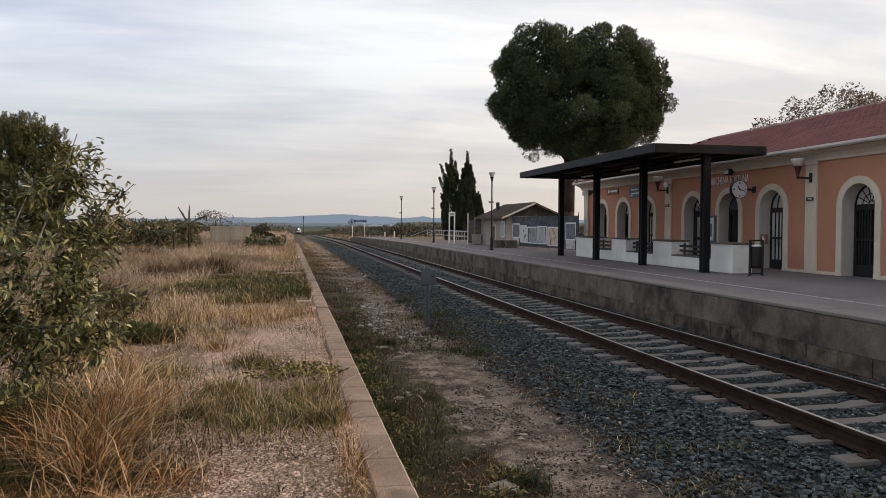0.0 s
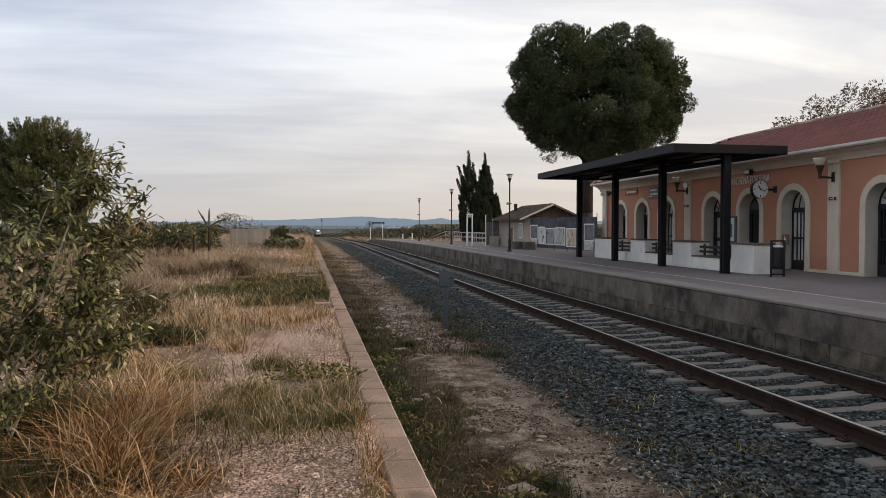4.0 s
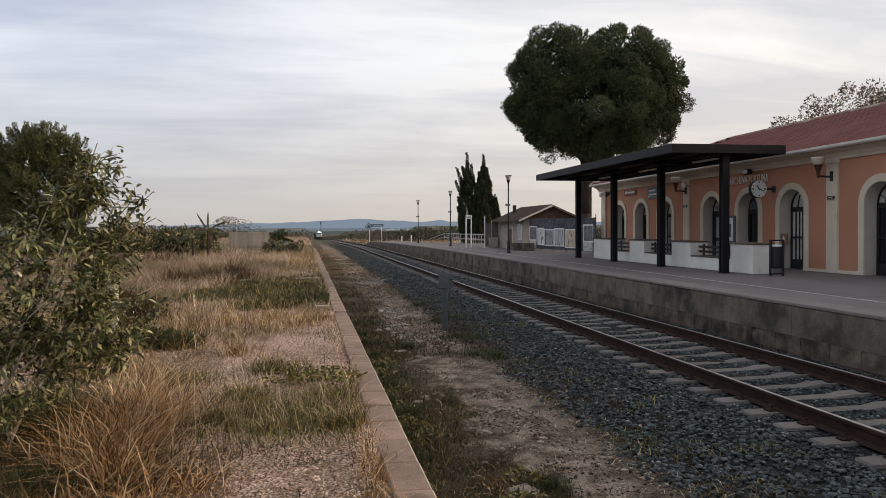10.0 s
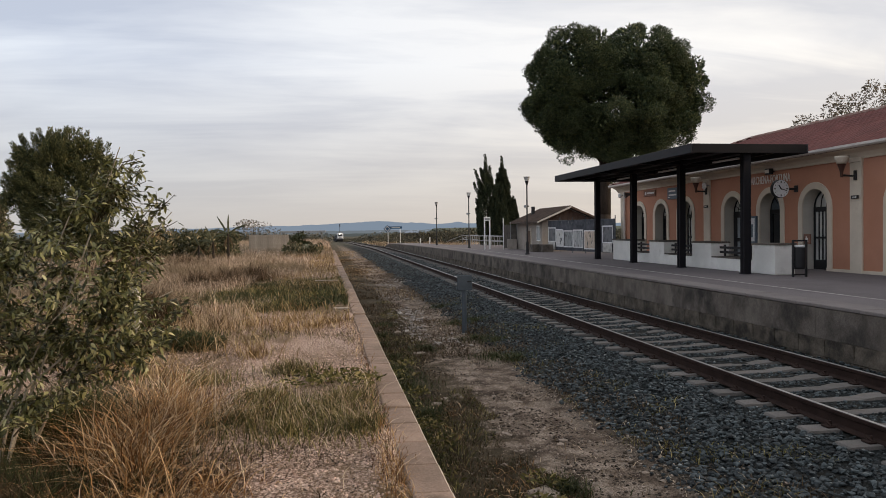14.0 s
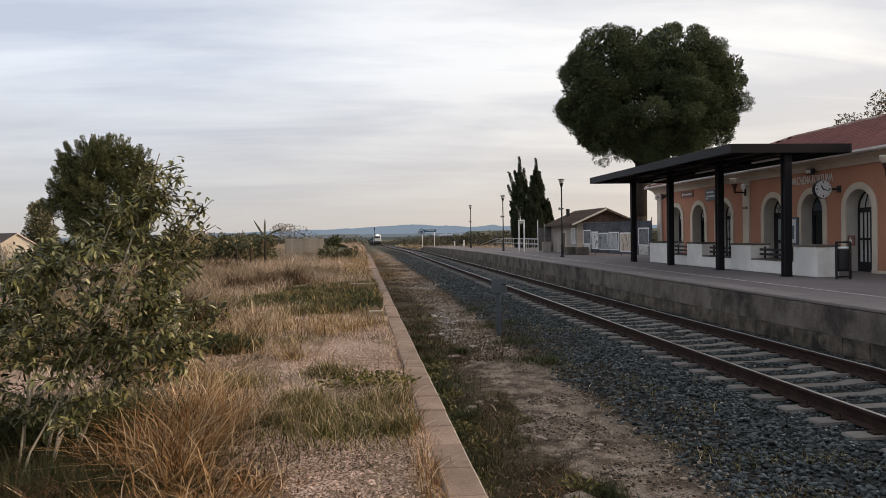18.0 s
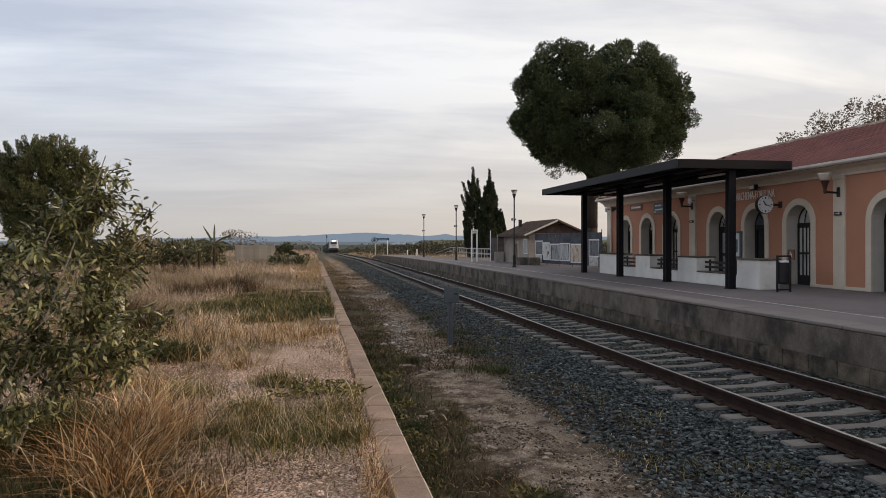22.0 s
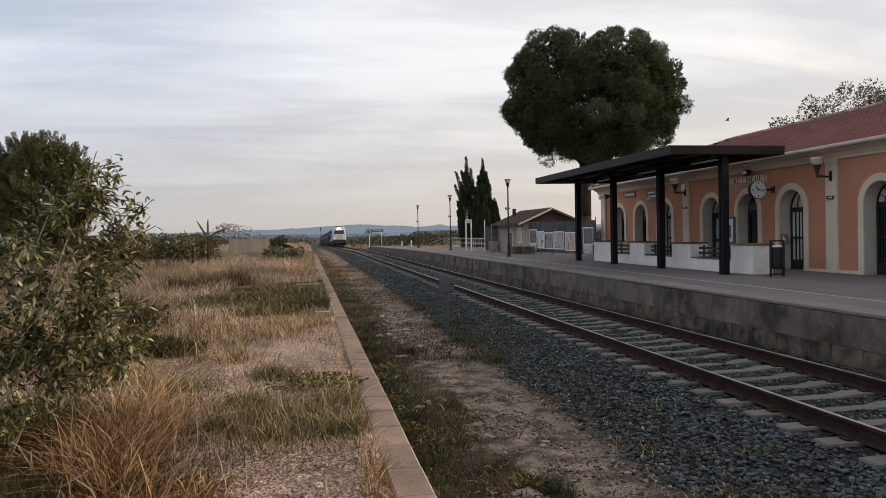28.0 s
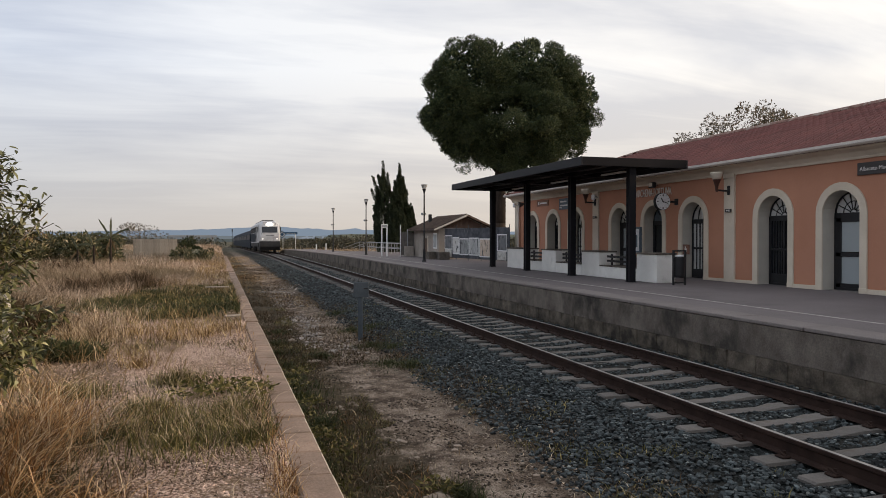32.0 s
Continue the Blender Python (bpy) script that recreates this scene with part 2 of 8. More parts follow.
M_STONE = surface("ballast_stone", (0.010, 0.0142, 0.0160), (0.068, 0.082, 0.087), 14.0, 0.7, 0.3, island=0.92, space="World")
M_PEBBLE = surface("pale_gravel", (0.20, 0.125, 0.090), (0.72, 0.55, 0.45), 9.0, 0.9, 0.2, island=0.5, space="World")
# lighter copy of the ballast, for highlights on its facets
M_FACETSTONE = surface("bright_facet_stone", (0.10, 0.115, 0.112), (0.26, 0.27, 0.26), 14.0, 0.7, 0.2, island=0.5, space="World")
M_RUBBLE = surface("pale_rubble", (0.20, 0.175, 0.155), (0.44, 0.39, 0.345), 9.0, 0.9, 0.2, island=0.45, space="World")
M_LITTER = surface("dark_dirt_crumb", (0.028, 0.021, 0.015), (0.07, 0.052, 0.036), 9.0, 0.95, 0.2, island=0.4, space="World")
M_ROCK = surface("limestone_rock", (0.20, 0.16, 0.125), (0.37, 0.30, 0.24), 9.0, 0.9, 0.4, island=0.4)
M_BARK = surface("bark", (0.022, 0.016, 0.012), (0.052, 0.037, 0.028), 5.0, 0.95, 0.8, stretch=(1, 1, 0.25), grain=25)
M_STEM = surface("pale_shrub_stem", (0.30, 0.26, 0.20), (0.46, 0.40, 0.32), 8.0, 0.85, 0.3)
M_TWIG = surface("olive_brown_twig", (0.070, 0.058, 0.032), (0.13, 0.108, 0.066), 8.0, 0.85, 0.2)
M_GALV = surface("galvanised_steel", (0.26, 0.27, 0.28), (0.36, 0.37, 0.38), 4.0, 0.5, 0.05, metal=0.5)
M_POSTGREY = surface("weathered_grey_paint", (0.05, 0.062, 0.074), (0.075, 0.09, 0.105), 4.0, 0.7, 0.1)
M_WHITEPAINT = surface("white_paint", (0.66, 0.66, 0.66), (0.76, 0.76, 0.75), 2.0, 0.6, 0.05)
M_HUT = surface("hut_render", (0.27, 0.238, 0.208), (0.39, 0.348, 0.31), 1.0, 0.9, 0.3, stain=(0.20, 0.17, 0.145), stain_scale=0.8)
M_FENCEGREY = surface("grey_mesh_sheet", (0.10, 0.092, 0.082), (0.17, 0.155, 0.138), 3.0, 0.9, 0.2, stain=(0.07, 0.065, 0.06), stain_scale=2.5)
M_HUTROOF = surface("old_roof_tile", (0.065, 0.047, 0.038), (0.115, 0.082, 0.066), 2.5, 0.9, 0.6, grain=14, stain=(0.05, 0.037, 0.03), stain_scale=1.5)
M_WOODDARK = surface("weathered_wood", (0.085, 0.055, 0.042), (0.15, 0.10, 0.075), 4.0, 0.85, 0.3, stretch=(1, 1, 0.2))
M_FENCEWOOD = surface("pale_board_fence", (0.33, 0.27, 0.21), (0.46, 0.39, 0.31), 4.0, 0.9, 0.2, piece=0.15)
M_MESH = surface("dark_mesh_sheet", (0.030, 0.033, 0.042), (0.105, 0.11, 0.125), 2.6, 0.8, 0.1, stain=(0.26, 0.26, 0.26), stain_scale=3.4, stain_at=(0.62, 0.70))
M_TEAL = surface("dark_sign_blue", (0.02, 0.06, 0.12), (0.03, 0.08, 0.15), 2.0, 0.5, 0.0)
M_SIGNGREY = surface("sign_dark_grey", (0.042, 0.038, 0.038), (0.056, 0.051, 0.051), 2.0, 0.5, 0.0)
M_SIGNBLUE = surface("sign_slate_blue", (0.08, 0.105, 0.135), (0.10, 0.13, 0.16), 2.0, 0.5, 0.0)
M_BROWNSIGN = surface("sign_brown", (0.18, 0.085, 0.055), (0.23, 0.115, 0.08), 2.0, 0.6, 0.0)
M_DARKBROWN = surface("dark_brown_metal", (0.05, 0.022, 0.016), (0.075, 0.032, 0.022), 3.0, 0.5, 0.0)
M_LETTER = surface("letter_white", (0.62, 0.60, 0.57), (0.7, 0.68, 0.65), 3.0, 0.6, 0.0)
M_LETTERRED = surface("letter_pale_bronze", (0.70, 0.64, 0.58), (0.78, 0.72, 0.66), 3.0, 0.5, 0.0)
M_LAMPSHADE = surface("cream_lamp_shade", (0.50, 0.44, 0.36), (0.60, 0.53, 0.44), 3.0, 0.4, 0.0)
M_DIAL = surface("clock_dial", (0.68, 0.69, 0.70), (0.74, 0.75, 0.76), 3.0, 0.35, 0.0)
M_LOCO = surface("white_train_paint", (0.44, 0.44, 0.45), (0.56, 0.56, 0.57), 0.8, 0.5, 0.0, stain=(0.22, 0.205, 0.195), stain_scale=1.4, stain_at=(0.52, 0.72))
M_LOCODARK = surface("grimy_running_gear", (0.018, 0.018, 0.02), (0.035, 0.034, 0.035), 3.0, 0.7, 0.1)
M_COACH = surface("slate_coach_paint", (0.024, 0.029, 0.038), (0.044, 0.050, 0.061), 0.6, 0.8, 0.0, spec=0.08)
M_HEAD = glow("headlamp_glow", (1.0, 0.93, 0.80), 9.0)
M_MARKER = glow("marker_lamp", (1.0, 0.95, 0.88), 0.9)
M_HOUSE = surface("far_cream_house", (0.72, 0.62, 0.51), (0.80, 0.70, 0.59), 1.0, 0.9, 0.1)
# distance haze put into emission colour; these surfaces glow and take no light
M_HAZE1 = glow("far_ridge_haze_glow", (0.222, 0.277, 0.350), 1.0, 0.0)
M_HAZE2 = glow("far_town_haze_glow", (0.255, 0.29, 0.345), 1.0, 0.0)
M_HAZE4 = glow("tree_belt_haze_glow", (0.092, 0.104, 0.102), 1.0, 0.0)
M_HAZE3 = glow("far_plain_haze_glow", (0.165, 0.190, 0.210), 1.0, 0.0)

M_SHRUBLEAF = foliage("olive_shrub_leaf", [(0.0, (0.023, 0.026, 0.008)), (0.38, (0.068, 0.074, 0.021)), (0.64, (0.165, 0.163, 0.054)), (0.86, (0.31, 0.295, 0.118)), (1.0, (0.55, 0.51, 0.27))], 0.24, 0.40, 0.42)
M_PINE = foliage("pine_needle", [(0.0, (0.013, 0.025, 0.013)), (0.5, (0.042, 0.064, 0.028)), (1.0, (0.15, 0.165, 0.065))], 0.12)
M_PINEL = foliage("warm_pine_needle", [(0.0, (0.030, 0.044, 0.021)), (0.5, (0.086, 0.098, 0.042)), (1.0, (0.24, 0.215, 0.09))], 0.25)
M_SCRUB = foliage("far_scrub_leaf", [(0.0, (0.022, 0.022, 0.014)), (0.5, (0.055, 0.052, 0.032)), (0.85, (0.10, 0.092, 0.056)), (1.0, (0.20, 0.17, 0.105))], 0.1)
M_CYPRESS = foliage("cypress_scale", [(0.0, (0.016, 0.026, 0.015)), (0.6, (0.042, 0.056, 0.030)), (1.0, (0.12, 0.13, 0.062))], 0.12)
M_HEDGE = foliage("hedge_leaf", [(0.0, (0.036, 0.042, 0.020)), (0.55, (0.090, 0.092, 0.042)), (0.85, (0.20, 0.165, 0.085)), (1.0, (0.46, 0.38, 0.24))], 0.15)
M_BROADLEAF = foliage("broad_leaf_tree", [(0.0, (0.06, 0.056, 0.036)), (0.6, (0.14, 0.118, 0.078)), (1.0, (0.26, 0.195, 0.14))], 0.2)
M_CACTUS = surface("cactus_skin", (0.12, 0.125, 0.078), (0.28, 0.265, 0.19), 6.0, 0.6, 0.1, piece=0.35, stain=(0.42, 0.38, 0.30), stain_scale=5.0, stain_at=(0.56, 0.66))
M_BANANA = foliage("banana_leaf", [(0.0, (0.034, 0.042, 0.022)), (1.0, (0.095, 0.098, 0.055))], 0.15)
M_DRY = foliage("tawny_grass", [(0.0, (0.055, 0.022, 0.010)), (0.45, (0.30, 0.150, 0.056)), (0.72, (0.68, 0.42, 0.19)), (1.0, (0.98, 0.78, 0.52))], 0.3, 0.8, 0.1)
M_STRAW = foliage("straw_grass", [(0.0, (0.06, 0.038, 0.02)), (0.45, (0.25, 0.172, 0.10)), (0.75, (0.58, 0.44, 0.29)), (1.0, (0.86, 0.70, 0.50))], 0.3, 0.8, 0.1)
M_FIELD = foliage("field_grass", [(0.0, (0.11, 0.075, 0.05)), (0.5, (0.43, 0.31, 0.215)), (0.8, (0.70, 0.54, 0.40)), (1.0, (0.88, 0.73, 0.56))], 0.3, 0.8, 0.1, (0.185, 0.145, 0.090))
M_GREEN = foliage("green_weed", [(0.0, (0.034, 0.036, 0.011)), (0.5, (0.125, 0.113, 0.036)), (0.8, (0.25, 0.205, 0.075)), (1.0, (0.46, 0.37, 0.17))], 0.25, 0.7, 0.15)
M_GREENDARK = foliage("dark_green_weed", [(0.0, (0.026, 0.033, 0.014)), (0.6, (0.058, 0.066, 0.027)), (1.0, (0.13, 0.125, 0.055))], 0.2, 0.7, 0.15)
M_AMBER = foliage("amber_grass_blade", [(0.0, (0.085, 0.050, 0.022)), (0.5, (0.30, 0.192, 0.088)), (0.8, (0.50, 0.355, 0.18)), (1.0, (0.72, 0.56, 0.34))], 0.3, 0.8, 0.1)
M_DUSKY = foliage("dusky_brown_weed", [(0.0, (0.038, 0.028, 0.016)), (0.6, (0.092, 0.062, 0.034)), (1.0, (0.21, 0.145, 0.09))], 0.2, 0.8, 0.1)


def glass_material(name, tint, rough=0.08):
    m, nodes, links, p = shader(name)
    p.inputs["Base Color"].default_value = (*tint, 1)
    p.inputs["Roughness"].default_value = rough
    p.inputs["Specular IOR Level"].default_value = 0.6
    return m


M_GLASSDARK = glass_material("dark_window_glass", (0.012, 0.014, 0.018))
# the next two hold the sky's reflection in their base colour
M_GLASSSKY = glass_material("door_glass_sky_tone", (0.31, 0.345, 0.36), 0.25)
M_FANGLASS = glass_material("fanlight_glass_sky_tone", (0.50, 0.50, 0.49), 0.3)


def ground_material():
    """Soil, gravel and low weeds on one sheet, by patches of their own shape and by the strips of the plan."""
    m, nodes, links, p = shader("ground_cover")
    pos = nodes.new("ShaderNodeNewGeometry").outputs["Position"]
    sep = nodes.new("ShaderNodeSeparateXYZ")
    links.new(pos, sep.inputs[0])
    fine = noise_tex(nodes, links, pos, 52, 4, 0.7)
    mid = noise_tex(nodes, links, pos, 3.2, 5, 0.65)
    wide = noise_tex(nodes, links, pos, 0.55, 5, 0.6, (1.0, 0.6, 1.0))
    wob = nodes.new("ShaderNodeMath"); wob.operation = "MULTIPLY_ADD"
    links.new(mid, wob.inputs[0]); wob.inputs[1].default_value = 1.3; links.new(sep.outputs["X"], wob.inputs[2])
    gravel = ramp(nodes, links, fine, [(0.38, (0.070, 0.040, 0.028)), (0.49, (0.30, 0.20, 0.15)), (0.60, (0.74, 0.57, 0.47))])
    soil = ramp(nodes, links, mid, [(0.3, (0.10, 0.068, 0.04)), (0.7, (0.20, 0.135, 0.075))])
    left = blend(nodes, links, ramp(nodes, links, wide, [(0.49, (0, 0, 0)), (0.60, (1, 1, 1))]), gravel, soil)
    dirt = ramp(nodes, links, mid, [(0.36, (0.075, 0.053, 0.039)), (0.50, (0.19, 0.143, 0.107)), (0.62, (0.35, 0.277, 0.217))])
    dirt2 = ramp(nodes, links, fine, [(0.36, (0.35, 0.34, 0.33)), (0.60, (1.25, 1.25, 1.25))])
    dirt = blend(nodes, links, 1.0, dirt, dirt2, "MULTIPLY")
    weed = ramp(nodes, links, mid, [(0.3, (0.034, 0.027, 0.015)), (0.7, (0.105, 0.080, 0.048))])
    # a trodden pale path slants through the dirt; weedy litter lies on either side of it
    ymin = nodes.new("ShaderNodeMath"); ymin.operation = "MINIMUM"; ymin.inputs[1].default_value = 24.0
    links.new(sep.outputs["Y"], ymin.inputs[0])
    slant = nodes.new("ShaderNodeMath"); slant.operation = "MULTIPLY_ADD"; slant.inputs[1].default_value = -0.006
    links.new(ymin.outputs[0], slant.inputs[0]); links.new(sep.outputs["X"], slant.inputs[2])
    off = nodes.new("ShaderNodeMath"); off.operation = "MULTIPLY_ADD"; off.inputs[1].default_value = 1.1
    links.new(mid, off.inputs[0]); links.new(slant.outputs[0], off.inputs[2])
    dist = nodes.new("ShaderNodeMath"); dist.operation = "SUBTRACT"; dist.inputs[1].default_value = 2.56 + 0.55
    links.new(off.outputs[0], dist.inputs[0])
    size = nodes.new("ShaderNodeMath"); size.operation = "ABSOLUTE"
    links.new(dist.outputs[0], size.inputs[0])
    dirt = blend(nodes, links, ramp(nodes, links, _range(nodes, links, size.outputs[0], 0.48, 0.85), [(0, (0, 0, 0)), (1, (0.92, 0.92, 0.92))]), dirt, weed)
    # ballast bed darker than its stones: shade of the gaps put into colour
    stone = ramp(nodes, links, fine, [(0.36, (0.005, 0.006, 0.006)), (0.52, (0.015, 0.018, 0.018)), (0.68, (0.045, 0.050, 0.049))])
    stone = blend(nodes, links, ramp(nodes, links, wide, [(0.50, (0, 0, 0)), (0.66, (0.4, 0.4, 0.4))]), stone, (0.060, 0.050, 0.038))
    # strips across the plan, from the old platform to the ballast
    f1 = ramp(nodes, links, _range(nodes, links, sep.outputs["X"], 0.60, 0.70), [(0, (0, 0, 0)), (1, (1, 1, 1))])
    f2 = ramp(nodes, links, _range(nodes, links, wob.outputs[0], 3.5, 4.3), [(0, (0, 0, 0)), (1, (1, 1, 1))])
    col = blend(nodes, links, f1, left, dirt)
    col = blend(nodes, links, f2, col, stone)
    # the open land past the line: dry fields
    field = ramp(nodes, links, wide, [(0.3, (0.10, 0.08, 0.048)), (0.5, (0.20, 0.15, 0.095)), (0.7, (0.07, 0.075, 0.04))])
    f3 = ramp(nodes, links, _range(nodes, links, sep.outputs["X"], 9.5, 11.0), [(0, (0, 0, 0)), (1, (1, 1, 1))])
    col = blend(nodes, links, f3, col, field)
    f4 = ramp(nodes, links, _range(nodes, links, sep.outputs["X"], -3.5, -5.5), [(0, (0, 0, 0)), (1, (1, 1, 1))])
    col = blend(nodes, links, f4, col, field)
    f5 = ramp(nodes, links, _range(nodes, links, sep.outputs["Y"], 95, 170), [(0, (0, 0, 0)), (1, (1, 1, 1))])
    col = blend(nodes, links, f5, col, ramp(nodes, links, wide, [(0.42, (0.050, 0.052, 0.036)), (0.58, (0.115, 0.098, 0.068))]))
    links.new(col, p.inputs["Base Color"])
    p.inputs["Roughness"].default_value = 0.95
    p.inputs["Specular IOR Level"].default_value = 0.1
    b = nodes.new("ShaderNodeBump")
    b.inputs["Strength"].default_value, b.inputs["Distance"].default_value = 0.7, 0.03
    links.new(fine, b.inputs["Height"])
    links.new(b.outputs[0], p.inputs["Normal"])
    return m


def _range(nodes, links, v, a, b):
    r = nodes.new("ShaderNodeMapRange")
    r.inputs["From Min"].default_value, r.inputs["From Max"].default_value = a, b
    links.new(v, r.inputs["Value"])
    return r.outputs[0]


M_GROUND = ground_material()

# ---------------------------------------------------------------- mesh helpers


def mesh_of(bm, name):
    me = bpy.data.meshes.new(name)
    bm.normal_update()
    bm.to_mesh(me)
    bm.free()
    return me


def part(name, bm, material, parent=None, label="", at=None, smooth=False):
    me = bm if isinstance(bm, bpy.types.Mesh) else mesh_of(bm, name)
    if material and not me.materials:
        me.materials.append(material)
    if smooth:
        me.shade_smooth()
    ob = new(name, me)
    if parent:
        ob.parent = parent
    if at is not None:
        ob.matrix_basis = at
    if label:
        ob["label"] = label
    return ob


def empty(name, at=(0, 0, 0), rz=0):
    ob = new(name)
    ob.matrix_basis = pose(*at, 0, 0, rz)
    ob.empty_display_size = 0.1
    return ob


def box(x0, x1, y0, y1, z0, z1, bevel=0.0, bm=None):
    own = bm is None
    b = bmesh.new()
    bmesh.ops.create_cube(b, size=1.0, matrix=Matrix.LocRotScale(((x0 + x1) / 2, (y0 + y1) / 2, (z0 + z1) / 2), None,
                                                                 (abs(x1 - x0), abs(y1 - y0), abs(z1 - z0))))
    if bevel:
        bmesh.ops.bevel(b, geom=b.edges[:], offset=bevel, segments=1, affect="EDGES")
    if own:
        return b
    join(bm, b)
    return bm


def join(bm, other):
    me = bpy.data.meshes.new("tmp")
    other.to_mesh(me)
    other.free()
    bm.from_mesh(me)
    bpy.data.meshes.remove(me)


def rod(a, b, r0, r1=None, sides=8, bm=None, caps=True):
    """A tapered round bar from a to b."""
    a, b = Vector(a), Vector(b)
    r1 = r0 if r1 is None else r1
    bm = bmesh.new() if bm is None else bm
    d = b - a
    m = Matrix.Translation((a + b) / 2) @ d.to_track_quat("Z", "Y").to_matrix().to_4x4()
    bmesh.ops.create_cone(bm, cap_ends=caps, segments=sides, radius1=r0, radius2=r1, depth=d.length, matrix=m)
    return bm


def lathe(profile, sides=16, bm=None, centre=(0, 0, 0)):
    """A turned shape from (radius, height) pairs."""
    bm = bmesh.new() if bm is None else bm
    cx, cy, cz = centre
    rings = []
    for r, z in profile:
        rings.append([bm.verts.new((cx + r * math.cos(2 * math.pi * k / sides), cy + r * math.sin(2 * math.pi * k / sides), cz + z)) for k in range(sides)])
    for p, q in zip(rings, rings[1:]):
        for k in range(sides):
            bm.faces.new((p[k], p[(k + 1) % sides], q[(k + 1) % sides], q[k]))
    bm.faces.new(rings[0][::-1])
    bm.faces.new(rings[-1])
    return bm


def prism(outline, x0, x1, bm=None):
    """An outline of (y, z) pairs, pushed from x0 to x1."""
    bm = bmesh.new() if bm is None else bm
    a = [bm.verts.new((x0, y, z)) for y, z in outline]
    b = [bm.verts.new((x1, y, z)) for y, z in outline]
    n = len(outline)
    for k in range(n):
        bm.faces.new((a[k], a[(k + 1) % n], b[(k + 1) % n], b[k]))
    bm.faces.new(a[::-1])
    bm.faces.new(b)
    bmesh.ops.recalc_face_normals(bm, faces=bm.faces[:])
    return bm


def prism_y(outline, y0, y1, bm=None):
    """An outline of (x, z) pairs, pushed from y0 to y1."""
    bm = bmesh.new() if bm is None else bm
    a = [bm.verts.new((x, y0, z)) for x, z in outline]
    b = [bm.verts.new((x, y1, z)) for x, z in outline]
    n = len(outline)
    for k in range(n):
        bm.faces.new((a[k], a[(k + 1) % n], b[(k + 1) % n], b[k]))
    bm.faces.new(a[::-1])
    bm.faces.new(b)
    bmesh.ops.recalc_face_normals(bm, faces=bm.faces[:])
    return bm


def raw_mesh(name, verts, faces, material):
    """A mesh straight from arrays; faces all of one size."""
    me = bpy.data.meshes.new(name)
    verts = np.asarray(verts, dtype=np.float32)
    faces = np.asarray(faces, dtype=np.int32)
    n, k = faces.shape
    me.vertices.add(len(verts))
    me.vertices.foreach_set("co", verts.ravel())
    me.loops.add(n * k)
    me.loops.foreach_set("vertex_index", faces.ravel())
    me.polygons.add(n)
    me.polygons.foreach_set("loop_start", np.arange(0, n * k, k, dtype=np.int32))
    me.update(calc_edges=True)
    me.materials.append(material)
    return me


rng = np.random.default_rng(7)


def unit(n):
    v = rng.normal(size=(n, 3))
    return v / np.linalg.norm(v, axis=1, keepdims=True)


def leaves_mesh(name, centres, ways, length, width, material, fold=0.15, droop=0.0):
    """Leaves: each a folded lozenge of two halves; centres n x 3, ways n x 3 (unit), length and width n."""
    n = len(centres)
    side = np.cross(ways, unit(n))
    side /= np.linalg.norm(side, axis=1, keepdims=True) + 1e-9
    nor = np.cross(side, ways)
    L, Wd = np.asarray(length)[:, None], np.asarray(width)[:, None]
    base = centres
    tip = centres + ways * L - np.array([0, 0, 1]) * droop * L
    mid = centres + ways * L * 0.45
    a = mid + side * Wd / 2 + nor * Wd * fold
    b = mid - side * Wd / 2 + nor * Wd * fold
    v = np.stack([base, a, tip, b], 1).reshape(-1, 3)
    i = np.arange(n)[:, None] * 4
    f = np.concatenate([i + np.array([[0, 1, 2]]), i + np.array([[0, 2, 3]])], 0)
    return raw_mesh(name, v, f, material)


def oval_leaves_mesh(name, centres, ways, length, width, material, fold=0.15):
    """Narrow oval leaves of six corners, a little folded and drooping."""
    n = len(centres)
    side = np.cross(ways, unit(n) * 0.6 + np.array([0, 0, 0.8]))
    side /= np.linalg.norm(side, axis=1, keepdims=True) + 1e-9
    nor = np.cross(side, ways)
    L, Wd = np.asarray(length)[:, None], np.asarray(width)[:, None]
    sag = np.array([0, 0, 1.0]) * L
    p = [centres, None, None, centres + ways * L - sag * 0.18, None, None]
    for k, s, u in ((1, 1, 0.30), (2, 1, 0.66), (4, -1, 0.66), (5, -1, 0.30)):
        p[k] = centres + ways * L * u - sag * 0.10 * u + side * s * Wd * (0.46 if u < 0.5 else 0.42) + nor * Wd * fold
    v = np.stack(p, 1).reshape(-1, 3)
    i = np.arange(n)[:, None] * 6
    f = np.concatenate([i + np.array([q]) for q in ([0, 1, 5], [1, 2, 5], [2, 4, 5], [2, 3, 4])], 0)
    return raw_mesh(name, v, f, material)


def blades_mesh(name, roots, height, width, lean, material, bend=0.5):
    """Grass: each blade a ribbon of two pieces that bends over."""
    n = len(roots)
    ang = rng.uniform(0, 2 * np.pi, n)
    way = np.stack([np.cos(ang), np.sin(ang), np.zeros(n)], 1)
    side = np.stack([-np.sin(ang + rng.normal(0, 0.6, n)), np.cos(ang), np.zeros(n)], 1)
    h, w, ln = np.asarray(height)[:, None], np.asarray(width)[:, None], np.asarray(lean)[:, None]
    up = np.array([0, 0, 1.0])
    mid = roots + up * h * 0.55 + way * h * ln * 0.35
    tip = roots + up * h * (1 - 0.25 * ln * bend) + way * h * ln
    v = np.stack([roots - side * w / 2, roots + side * w / 2, mid + side * w * 0.4, mid - side * w * 0.4, tip], 1).reshape(-1, 3)
    i = np.arange(n)[:, None] * 5
    f = np.concatenate([i + np.array([[0, 1, 2]]), i + np.array([[0, 2, 3]]), i + np.array([[3, 2, 4]])], 0)
    return raw_mesh(name, v, f, material)


_ico = bmesh.new()
